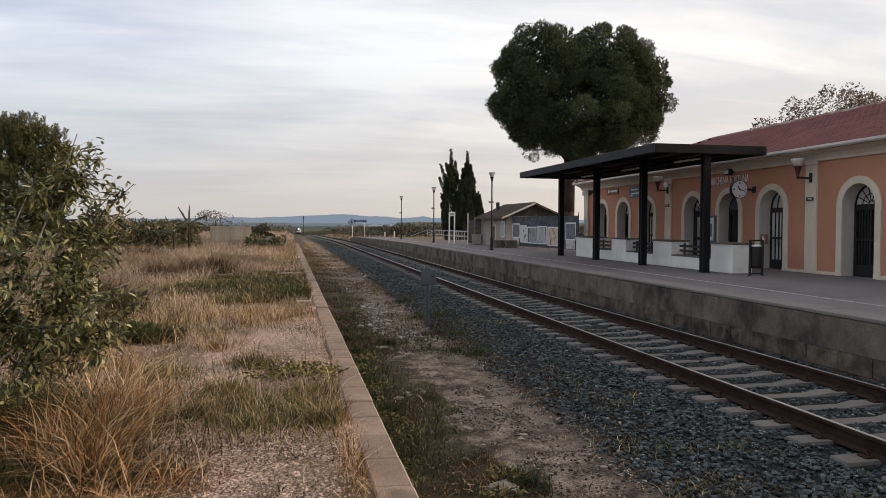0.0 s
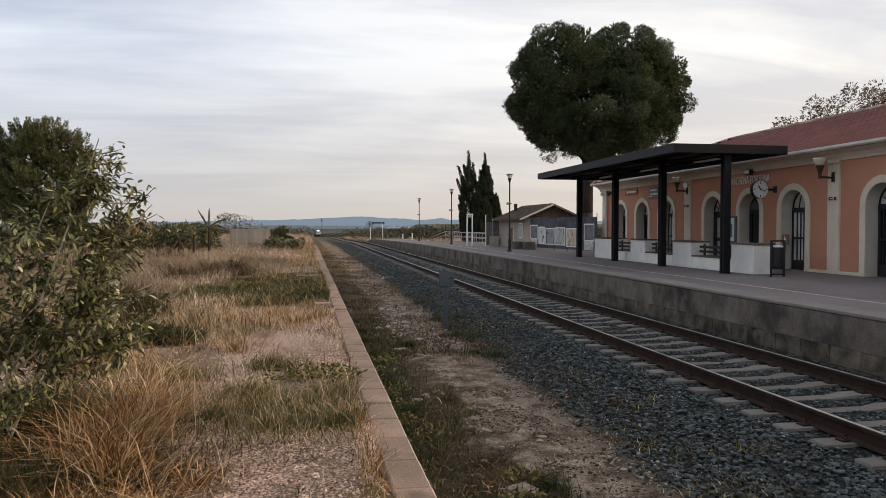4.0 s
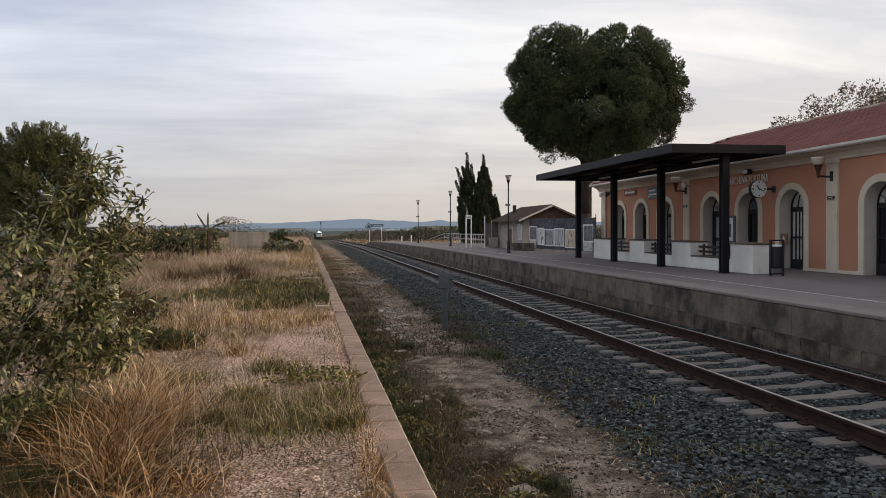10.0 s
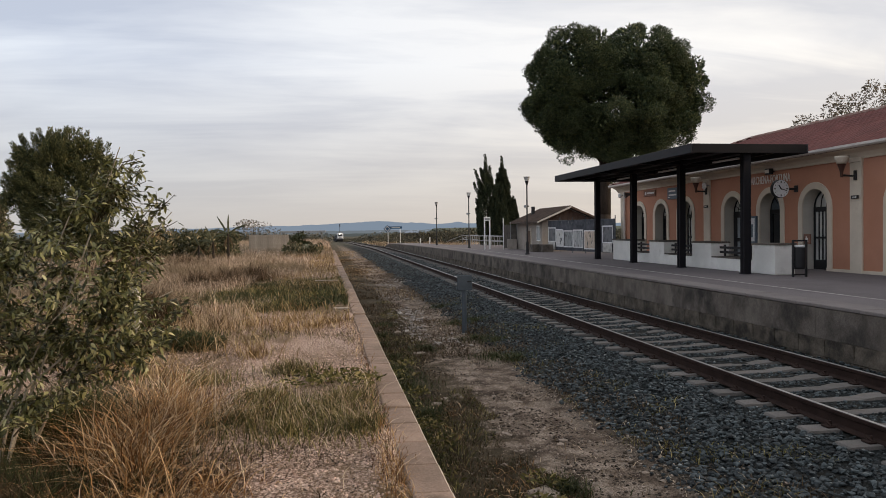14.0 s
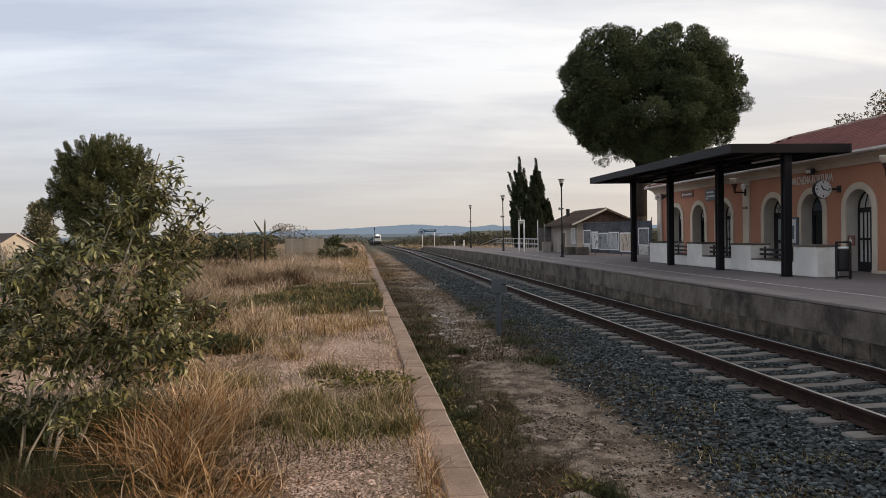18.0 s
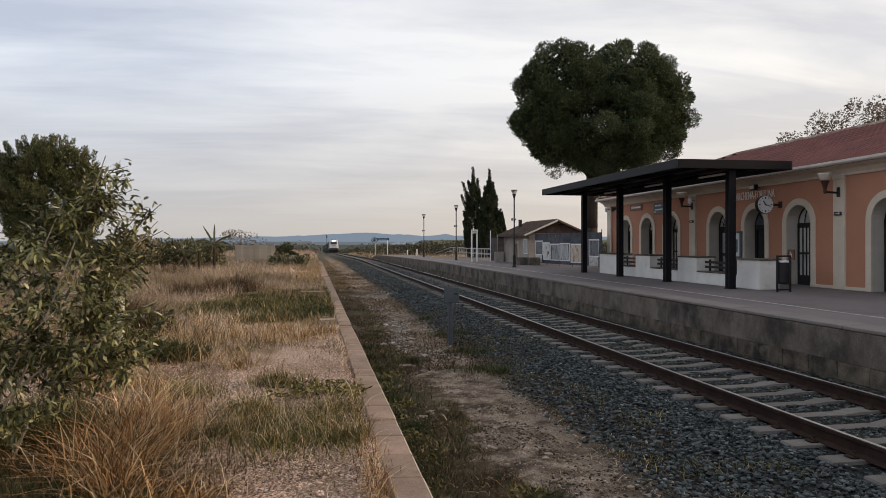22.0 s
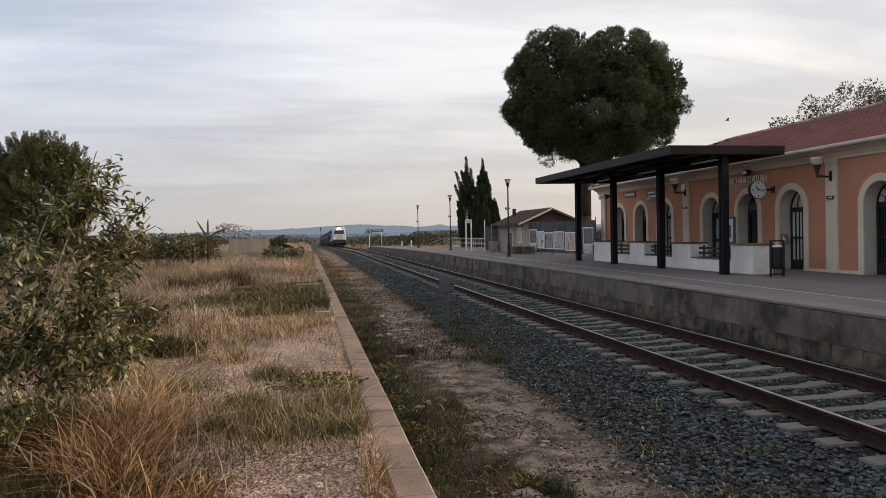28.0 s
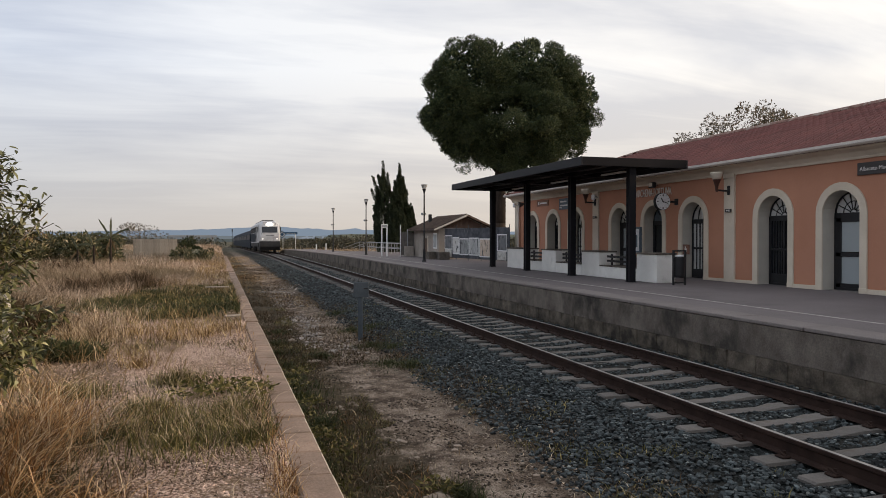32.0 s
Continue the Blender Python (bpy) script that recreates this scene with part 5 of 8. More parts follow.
def crown_clumps(lobes, n, r0, r1, seed):
    """Clumps over the outside of overlapping round lobes (x, y, z, rx, ry, rz)."""
    g = np.random.default_rng(seed)
    out = []
    vol = np.array([l[3] * l[4] for l in lobes])
    while len(out) < n:
        l = lobes[g.choice(len(lobes), p=vol / vol.sum())]
        d = g.normal(size=3)
        d /= np.linalg.norm(d)
        k = g.uniform(0.80, 1.0)
        p = np.array(l[:3]) + d * np.array(l[3:]) * k
        if any(sum(((p[i] - o[i]) / o[3 + i]) ** 2 for i in range(3)) < 0.55 for o in lobes if o is not l):
            continue
        out.append((*p, g.uniform(r0, r1)))
    for l in lobes:                       # a darker filling, so that the crown is not hollow
        for k in range(max(3, n // 14)):
            d = g.normal(size=3)
            d /= np.linalg.norm(d)
            p = np.array(l[:3]) + d * np.array(l[3:]) * g.uniform(0.2, 0.62)
            out.append((*p, r1 * 1.25))
    return out


def inner_clumps(lobes, n, reach, seed):
    """Clumps all through the lobes, for the close inside of a crown."""
    g = np.random.default_rng(seed)
    out = []
    for l in lobes:
        for k in range(n):
            d = g.normal(size=3)
            d *= g.random() ** 0.33 * reach / np.linalg.norm(d)
            out.append((*(np.array(l[:3]) + d * np.array(l[3:])), 0.28 * min(l[3:])))
    return out


def billow_crown(name, lobes, n, radii, per, length, width, material, parent, label, seed):
    """A crown of rounded billows with dark creases between them."""
    g = np.random.default_rng(seed)
    mid = np.mean([l[:3] for l in lobes], axis=0)
    cs, ws = [], []
    for x, y, z, r in crown_clumps(lobes, n, *radii, seed)[:n]:
        out = np.array([x, y, z]) - mid
        out = out / np.linalg.norm(out) + np.array([0, 0, 0.35])
        d = g.normal(size=(int(per * (r / radii[1]) ** 1.6), 3))
        d /= np.linalg.norm(d, axis=1, keepdims=True)
        d = d[d @ out > -0.6]
        rough = 1 + 0.16 * np.sin(d[:, 0] * 7 + x) * np.sin(d[:, 1] * 7 + y) + 0.10 * np.sin(d[:, 2] * 13 + z)
        rad = r * g.uniform(0.72, 1.0, (len(d), 1)) * rough[:, None]
        cs.append(np.array([x, y, z]) + d * rad * np.array([1, 1, 0.82]))
        w = d * 0.8 + np.array([0, 0, 0.35]) + g.normal(0, 0.5, (len(d), 3))
        ws.append(w / np.linalg.norm(w, axis=1, keepdims=True))
    c, w = np.concatenate(cs), np.concatenate(ws)
    k = len(c)
    me = leaves_mesh(name, c, w, length * rng.uniform(0.6, 1.25, k), width * rng.uniform(0.7, 1.2, k), material)
    return part(name, me, None, parent, label)


def brush_crown(name, lobes, n, material, parent, label, seed):
    """A crown of many upright brushes, each a short twig set round with needles."""
    g = np.random.default_rng(seed)
    mid = np.mean([l[:3] for l in lobes], axis=0)
    cs, ws = [], []
    for x, y, z, r in crown_clumps(lobes, n, 0.16, 0.34, seed)[:n]:
        axis = np.array([x, y, z]) - mid
        axis = axis / np.linalg.norm(axis) * 0.8 + np.array([0, 0, 1.0]) + g.normal(0, 0.2, 3)
        axis /= np.linalg.norm(axis)
        k = int(900 * r)
        u = g.random((k, 1))
        off = g.normal(size=(k, 3))
        off -= (off @ axis)[:, None] * axis
        off /= np.linalg.norm(off, axis=1, keepdims=True)
        cs.append(np.array([x, y, z]) + axis * (u - 0.5) * r * 3.0 + off * r * 0.75 * np.sqrt(g.random((k, 1))) * (1.05 - 0.75 * u))
        w = off * 0.6 + axis * 0.9 + g.normal(0, 0.25, (k, 3))
        ws.append(w / np.linalg.norm(w, axis=1, keepdims=True))
    c, w = np.concatenate(cs), np.concatenate(ws)
    k = len(c)
    return part(name, leaves_mesh(name, c, w, rng.uniform(0.09, 0.18, k), rng.uniform(0.022, 0.038, k), material), None, parent, label)


def build_big_pine():
    bx, by = 19.0, 47.5
    t = tagged(empty("stone_pine", (bx, by, PLAT_Z)), "big stone pine with a dense dark rounded crown behind the fence", "tree")
    bm = bmesh.new()
    limb(bm, [(0, 0, -0.2), (0.05, 0, 2.2), (0.15, 0.1, 4.6), (0.2, 0.2, 6.6)], 0.50, 0.36, 12)
    for dx, dy, dz in ((-2.6, 0.3, 9.2), (2.6, -0.5, 9.0), (0.5, 2.0, 10.5), (-0.6, -2.0, 9.6), (3.6, 1.0, 8.4), (-3.6, -0.6, 9.4)):
        limb(bm, [(0.18, 0.15, 5.6), (dx * 0.45, dy * 0.45, 5.6 + (dz - 5.6) * 0.55), (dx, dy, dz)], 0.20, 0.06, 7)
    part("trunk", bm, M_BARK, t, "forked brown trunk", smooth=True)
    lobes = [(-2.05, 0, 12.05, 2.8, 3.1, 2.7), (2.65, 0.2, 12.3, 2.95, 3.2, 2.8), (5.3, 0, 11.0, 2.1, 2.5, 2.2), (0.95, 0, 9.4, 4.6, 4.2, 2.5), (-3.4, 0, 10.2, 2.0, 2.6, 2.5),
             (-1.8, 0, 8.1, 2.4, 2.6, 1.35), (4.4, 0, 8.7, 2.2, 2.4, 1.5), (-3.1, -0.3, 7.8, 1.2, 1.5, 0.9), (2.0, -0.5, 7.5, 2.4, 2.2, 1.2), (0.6, -0.6, 6.8, 1.9, 1.8, 0.9)]
    billow_crown("crown", lobes, 290, (0.40, 0.85), 2700, 0.14, 0.038, M_PINE, t, "dense dark green needle crown", 3)
    tuft_crown("inner_crown", inner_clumps(lobes, 85, 0.90, 31), 130, 0.28, 0.11, M_PINE, t, "dark inner needles")
    low = [(0.35, -1.0, 5.0, 0.30), (0.55, -1.0, 4.7, 0.35), (0.75, -1.0, 4.3, 0.35), (0.45, -1.0, 4.3, 0.25), (1.5, -1.0, 4.6, 0.6), (1.7, -0.9, 4.0, 0.5), (1.4, -0.9, 5.4, 0.6), (-2.4, -1.5, 6.4, 0.6), (-1.7, -1.2, 6.2, 0.5), (-3.1, -1, 6.1, 0.5), (-1.1, -1.2, 6.3, 0.5), (-3.5, -1.2, 6.6, 0.45), (-2.9, -1.2, 5.8, 0.32), (0.6, -1.0, 6.0, 0.6), (1.2, -0.8, 5.0, 0.45), (1.3, -0.6, 4.2, 0.4), (-3.3, -1.5, 7.2, 0.5)]
    tuft_crown("low_sprays", low, 200, 0.18, 0.045, M_PINE, t, "thin low sprays of needles")


build_big_pine()


def build_left_pine():
    t = tagged(empty("pine_tree", (-13.2, 40, 0.4)), "rounded green pine tree beyond the dry field", "tree")
    bm = bmesh.new()
    limb(bm, [(0, 0, -0.3), (-0.2, 0, 1.6), (0.1, 0, 3.4)], 0.28, 0.16, 10)
    part("trunk", bm, M_BARK, t, smooth=True)
    lobes = [(-1.65, 0, 5.0, 1.0, 1.2, 1.45), (-0.5, 0, 5.55, 1.25, 1.4, 1.3), (0.55, 0, 5.5, 1.35, 1.5, 1.35), (1.75, 0, 4.9, 0.72, 0.9, 1.15), (-1.9, 0, 3.6, 1.2, 1.3, 1.0), (0.05, 0, 3.8, 2.0, 1.8, 1.55), (1.35, 0, 3.4, 1.0, 1.2, 1.2), (-0.6, 0, 2.3, 1.5, 1.4, 0.9), (0.8, 0, 2.0, 1.2, 1.3, 0.9)]
    brush_crown("crown", lobes, 330, M_PINEL, t, "upright brushes of needles", 5)
    tuft_crown("inner_crown", inner_clumps(lobes, 26, 0.70, 33), 90, 0.26, 0.08, M_PINEL, t, "dark inner needles")


build_left_pine()


def build_cypress(x, y, h, w, seed, lean=0.0, spires=()):
    t = tagged(empty("cypress", (x, y, 0.4)), "tall dark pointed cypress beside the platform fence", "tree", group="cypresses")
    part("trunk", rod((0, 0, -0.2), (lean * 0.6, 0, h * 0.72), 0.16, 0.03), M_BARK, t)
    g = np.random.default_rng(seed)
    cl = []
    # a pointed core, clad in slim upward flames that part from it at their tips
    for k in range(150):
        u = g.random() ** 1.2
        r = w * 0.50 * (1 - u) ** 0.85 * min(1.0, 0.55 + 2.0 * u)
        a, rr = g.uniform(0, 6.28), r * math.sqrt(g.random()) * 0.9
        cl.append((lean * u + rr * math.cos(a), rr * math.sin(a), u * h * 0.97, 0.05 + 0.22 * (1 - u)))
    for k in range(95):
        u = g.random() ** 1.1 * 0.84
        r = w * 0.52 * (1 - u) ** 0.85 * min(1.0, 0.55 + 2.0 * u)
        a = g.uniform(0, 6.28)
        ln, out = g.uniform(0.7, 1.5) * (1.1 - 0.5 * u), g.uniform(0.10, 0.32)
        for i in range(11):
            v = i / 10
            q = r * 0.9 + out * v * (1.2 - 0.5 * v)
            cl.append((lean * u + q * math.cos(a) - 0.10 * v, q * math.sin(a), h * u + ln * v, 0.02 + 0.15 * (1 - v) ** 0.8))
    # side spires that stand free at their tips
    for dx, top, ln in spires:
        for i in range(22):
            v = i / 21
            cl.append((dx * (0.45 + 0.55 * v if abs(dx) > 0.3 else 1.0) + g.normal(0, 0.03), g.normal(0, 0.05), top - ln * (1 - v), 0.02 + 0.22 * (1 - v) ** 0.8))
    tuft_crown("crown", cl, 44, 0.15, 0.042, M_CYPRESS, t, "dark upright scale foliage", up=1.3)


build_cypress(14.15, 62.0, 7.65, 2.15, 11, -0.22, ((-0.22, 8.05, 2.4), (-1.15, 6.75, 2.2), (0.18, 7.05, 1.8), (-1.28, 5.6, 1.7), (0.75, 5.5, 1.8), (-1.12, 4.2, 1.3)))
build_cypress(15.75, 62.4, 7.55, 1.75, 12, -0.25, ((-0.25, 7.95, 2.4), (-0.62, 5.9, 1.5), (0.42, 5.6, 1.6), (0.75, 4.4, 1.6)))
build_cypress(15.0, 61.2, 5.6, 2.0, 13)
build_cypress(16.3, 61.8, 4.1, 1.35, 14)


def build_broad_tree(name, x, y, z0, lobes, n, leaf, material, label, trunk=2.0, seed=1, r=(0.4, 0.7), per=60):
    t = tagged(empty(name, (x, y, z0)), label, "tree")
    bm = bmesh.new()
    limb(bm, [(0, 0, -0.2), (0.1, 0.05, trunk * 0.6), (0, 0.1, trunk)], 0.16, 0.10, 8)
    for l in lobes:
        limb(bm, [(0, 0.1, trunk * 0.85), tuple(v * 0.6 + (trunk * 0.35 if i == 2 else 0) for i, v in enumerate(l[:3])), tuple(l[:3])], 0.08, 0.03, 6)
    part("trunk", bm, M_BARK, t)
    tuft_crown("crown", crown_clumps(lobes, n, *r, seed), per, leaf, leaf * 0.45, material, t, up=-0.1, label="")
    return t


# tree behind the station roof: open, brownish
build_broad_tree("street_tree", 25.8, 30.5, 0.5, [(0, 0, 7.0, 1.6, 1.6, 1.1), (0.0, 1.9, 7.2, 1.0, 1.0, 0.7), (1.8, 0, 6.9, 1.3, 1.3, 0.8), (-1.2, 2.4, 6.6, 0.9, 1.2, 0.6), (-0.3, -1.6, 7.2, 0.8, 0.9, 0.6)],
                 44, 0.14, M_BROADLEAF, "thin brownish tree behind the station roof", 4.5, 4, (0.3, 0.5), 105)
build_broad_tree("small_tree", -25.0, 60, 0.3, [(0, 0, 3.3, 0.7, 0.8, 1.1), (0.1, 0, 2.3, 1.0, 1.0, 1.0), (-0.1, 0, 4.0, 0.35, 0.5, 0.5), (0.2, 0, 1.4, 1.1, 1.0, 0.8)], 80, 0.22, M_HEDGE, "dark small tree beside a far house", 1.4, 6, (0.28, 0.5), 90)


# ---------------------------------------------------------------- near shrub


SHRUB_FORM = [(-1.35, 0.25), (-1.25, 0.95), (-0.75, 1.20), (-0.38, 1.38), (0.0, 1.56), (0.26, 1.80), (0.48, 1.86), (0.62, 1.96), (0.80, 2.08), (0.90, 1.96), (1.12, 1.80), (1.08, 1.64),
              (0.86, 1.58), (0.95, 1.42), (1.14, 1.12), (1.12, 0.98), (0.98, 0.76), (0.82, 0.66), (0.58, 0.62), (0.42, 0.44), (0.18, 0.40), (-0.08, 0.40), (-0.40, 0.34), (-0.9, 0.20)]


def inside(x, z, form):
    """Whether (x, z) lies within a closed outline."""
    hit = False
    for (x0, z0), (x1, z1) in zip(form, form[1:] + form[:1]):
        if (z0 > z) != (z1 > z) and x < x0 + (z - z0) / (z1 - z0) * (x1 - x0):
            hit = not hit
    return hit


def build_shrub():
    x0, y0, z0 = -2.05, 5.0, OLD_Z
    s = tagged(empty("shrub", (x0, y0, z0 - 0.03)), "leggy olive-green shrub with many pale stems on the old platform", "shrub")
    g = np.random.default_rng(21)
    # main stems fan out of the stool: root x, middle, top
    mains = [((-0.02, 0.0), (0.28, 0.85), (0.79, 2.10)), ((-0.10, 0.1), (0.10, 0.75), (0.50, 1.80)), ((0.02, -0.1), (0.18, 0.60), (1.05, 1.18)), ((-0.22, 0.0), (-0.10, 0.70), (0.22, 1.62)),
             ((-0.32, -0.1), (-0.45, 0.60), (-0.35, 1.25)), ((-0.25, 0.15), (-0.20, 0.65), (-0.02, 1.40)), ((-0.50, 0.0), (-0.80, 0.55), (-1.0, 1.05)), ((0.05, 0.15), (0.45, 0.80), (1.05, 1.70)),
             ((-0.40, -0.2), (-0.60, 0.40), (-0.75, 0.95)), ((-0.12, -0.2), (0.05, 0.45), (0.62, 1.32)), ((0.0, 0.2), (0.30, 0.50), (0.86, 0.80))]
    spines = []
    for k, ((rx, ry), (mx, mz), (tx, tz)) in enumerate(mains):
        pts = [Vector((rx, ry, 0)), Vector((rx * 0.6 + mx * 0.4, ry, mz * 0.48)), Vector((mx, ry * 0.8 + g.normal(0, 0.05), mz)),
               Vector((mx * 0.45 + tx * 0.55 - 0.03, ry * 0.5 + g.normal(0, 0.08), mz * 0.4 + tz * 0.6 + 0.03)), Vector((tx, g.normal(0, 0.12), tz))]
        bm = bmesh.new()
        limb(bm, pts, 0.012 if k < 3 else 0.009, 0.003, 7)
        part("stem", bm, M_STEM, s, "pale woody stem")
        spines.append(pts)
    tips = []
    for i in range(26):                     # spread evenly over the form, with jitter
        for j in range(21):
            x, z = -1.35 + 0.10 * (i + g.random()), 0.08 + 0.10 * (j + g.random())
            if inside(x, z, SHRUB_FORM) and g.random() < (0.4 if x < -0.5 else 0.50 if z > 1.5 else 0.48 if z < 0.75 and x < 0.25 else 0.66 if x > 0.5 else 0.82):
                tips.append(Vector((x, g.uniform(-0.55, 0.5) * (0.5 if z > 1.5 else 1), z)))
    tips += [Vector((x, g.normal(0, 0.15), z)) for x, z in SHRUB_FORM if x > -0.6]
    sprays = []
    for tip in tips:
        # each branch leaves the nearest main stem below it
        best = min((p for pts in spines for p in (pts[1], pts[2], pts[3], pts[2].lerp(pts[3], 0.5), pts[1].lerp(pts[2], 0.5)) if p.z < tip.z - 0.05 or p.z < 0.35), key=lambda p: (p - tip).length)
        mid = best.lerp(tip, 0.5) + Vector((g.normal(0, 0.03), g.normal(0, 0.03), 0.04))
        bm = bmesh.new()
        limb(bm, [best, mid, tip], 0.006, 0.0022, 5)
        for j in range(9):
            u = g.uniform(0.25, 1.0)
            a = best.lerp(mid, u * 2) if u < 0.5 else mid.lerp(tip, u * 2 - 1)
            d = (tip - best).normalized() * 0.5 + Vector((g.normal(), g.normal(), g.normal() * 0.6))
            b = a + d.normalized() * g.uniform(0.08, 0.18)
            if not inside(b.x, b.z, SHRUB_FORM) and g.random() < 0.8:
                continue
            limb(bm, [a, b], 0.0028, 0.0012, 4)
            sprays.append((a, b))
        sprays.append((mid, tip))
        part("twig", bm, M_TWIG, s, "thin olive-brown branch")
    cs, ws = [], []
    for a, b in sprays:
        n = 15 if (b - a).length > 0.25 else 10
        for i in range(n):
            u = (i + g.uniform(0, 1)) / n
            p = a.lerp(b, u) + Vector(g.normal(0, 0.016, 3))
            w = (b - a).normalized() * 0.7 + Vector(g.normal(0, 0.6, 3)) + Vector((0, 0, -0.25))
            cs.append(p[:])
            ws.append(w.normalized()[:])
    cs, ws = np.array(cs), np.array(ws)
    n = len(cs)
    part("leaves", oval_leaves_mesh("leaves", cs, ws, rng.uniform(0.038, 0.070, n), rng.uniform(0.014, 0.022, n), M_SHRUBLEAF), None, s, "narrow olive-green leaves")


build_shrub()

# ---------------------------------------------------------------- grass and weeds


def scatter(n, x0, x1, y0, y1, keep=None, power=1.0):
    """Roots on the ground, thinning out with the distance."""
    out = []
    while len(out) < n:
        y = y0 + (y1 - y0) * rng.random() ** power
        x = rng.uniform(x0, x1)
        if keep and not keep(x, y):
            continue
        out.append((x, y, ground_z(x, y) - 0.01))
    return np.array(out)


def grass(name, roots, h, w, lean, material, label, jitter=0.35):
    n = len(roots)
    k = np.clip(rng.normal(1, jitter, n), 0.3, 2.0)
    me = blades_mesh(name, roots, h * k, w * rng.uniform(0.6, 1.3, n), lean * rng.uniform(0.3, 1.6, n), material)
    return tagged(new(name, me), label, "grass", kind="stuff")


def patch(x, y, s, k, cut):
    return hum(x, y, s, k) > cut


def clumped(n, spots, spread_, low=None):
    """Roots gathered about the middles of clumps."""
    out = []
    for i in range(n):
        cx, cy, r = spots[int(rng.integers(len(spots)))]
        a, q = rng.uniform(0, 6.283), abs(rng.normal(0, 0.62)) * r * spread_
        x, y = cx + q * math.cos(a), cy + q * math.sin(a)
        if low is None and x > 0.44:
            x = 0.44 - rng.random() * 0.1
        if low is not None and x < low:
            x = low + rng.random() * 0.1
        out.append((x, y, ground_z(x, y) - 0.01))
    return np.array(out)


def bare(x, y):
    """Patches of open gravel on the old platform."""
    if rng.random() < 0.12:
        return False
    wob = 0.25 * hum(x, y, 1.3, 5)
    return ((x + 0.35) / 0.95) ** 2 + ((y - 9.1) / 1.45) ** 2 < 1 + wob or ((x + 0.05) / 0.70) ** 2 + ((y - 4.25) / 0.9) ** 2 < 1 + wob * 2 or ((x + 0.75) / 0.55) ** 2 + ((y - 7.35) / 0.42) ** 2 < 1 + wob


def off_path(x, y):
    return abs(x - 2.50 - 0.14 * max(0, 7.5 - y) - 0.006 * min(y, 24) - 0.35 * hum(x, y, 0.8, 8)) > 0.58 + 0.25 * hum(x, y, 2.0, 3)


def build_grass():
    # tawny tufts in front of the shrub and along the old platform
    spots = [(-1.38, 5.6, 0.35), (-1.2, 5.2, 0.3), (-1.1, 5.9, 0.35), (-1.45, 4.9, 0.3), (-1.35, 6.6, 0.4), (-1.15, 4.6, 0.22), (-1.3, 5.0, 0.25), (-1.5, 5.9, 0.35), (-1.35, 6.1, 0.3)]
    grass("tawny_tufts", clumped(2300, spots, 1.0), 0.29, 0.006, 1.35, M_DRY, "tawny dry grass tufts beside the shrub", 0.45)
    grass("tuft_foot_green", clumped(5200, spots + [(-1.75, 5.2, 0.4), (-1.7, 4.6, 0.3)], 1.2), 0.10, 0.007, 1.0, M_GREENDARK, "dark green undergrowth among the tufts", 0.5)
    grass("tuft_foot_dusky", clumped(5200, spots + [(-1.5, 4.2, 0.4), (-1.1, 4.6, 0.3), (-0.8, 4.7, 0.3)], 1.2), 0.07, 0.007, 1.3, M_DUSKY, "dusky litter among the tufts", 0.5)
    grass("shrub_foot_weeds", clumped(8000, [(-1.75, 4.5, 0.3), (-2.0, 4.4, 0.35), (-2.3, 4.7, 0.5), (-1.9, 4.55, 0.4), (-2.6, 4.3, 0.5), (-1.80, 4.9, 0.4), (-1.62, 5.4, 0.35), (-2.9, 4.6, 0.5), (-1.75, 5.9, 0.4), (-1.65, 4.4, 0.25), (-1.55, 6.3, 0.3), (-1.9, 6.6, 0.4), (-1.75, 10.6, 0.3), (-2.7, 13.4, 0.4)], 1.0), 0.15, 0.007, 0.8, M_GREENDARK, "dark green weeds about the foot of the shrub", 0.45)
    # dark blades that stand in for the shade behind the shrub's stems
    grass("shrub_shade_blades", clumped(5200, [(-2.4, 5.7, 0.5), (-2.0, 5.8, 0.4), (-1.75, 5.6, 0.3), (-2.8, 5.5, 0.5), (-2.2, 5.4, 0.4)], 1.0), 0.30, 0.009, 0.7, M_GREENDARK, "dark blades added as shade behind the shrub", 0.4)
    grass("shrub_foot_dusky", clumped(9000, [(-2.3, 5.4, 0.6), (-2.6, 5.0, 0.6), (-2.0, 5.8, 0.5), (-1.75, 4.3, 0.35), (-2.1, 4.2, 0.4), (-2.4, 4.6, 0.5), (-1.8, 4.9, 0.4), (-1.6, 5.4, 0.35), (-2.8, 4.4, 0.5)], 1.0), 0.15, 0.007, 1.0, M_DUSKY, "dusky dead weeds about the foot of the shrub", 0.45)
    grass("fallen_straws", clumped(1500, [(-1.65, 4.15, 0.35), (-1.25, 4.1, 0.3), (-0.95, 4.2, 0.3), (-1.9, 4.0, 0.3), (-0.7, 4.5, 0.3), (-1.4, 3.9, 0.3)], 1.1), 0.12, 0.006, 1.7, M_DRY, "fallen rusty straws before the shrub", 0.5)
    grass("pale_seed_stems", clumped(650, spots, 1.15), 0.38, 0.005, 1.35, M_STRAW, "pale bent seed stems among the tufts", 0.3)
    spots = [(rng.uniform(-4.5, -1.2), rng.uniform(7.6, 12.5), rng.uniform(0.3, 0.7)) for k in range(22)] + [(-0.9, 9.2, 0.35), (-0.7, 11.4, 0.5), (-0.2, 11.8, 0.5), (-1.2, 12.2, 0.6), (0.1, 12.4, 0.4), (-0.6, 12.8, 0.6)]
    grass("tawny_grass", clumped(5600, spots, 1.0), 0.20, 0.0085, 1.1, M_AMBER, "tawny dry grass on the old platform", 0.45)
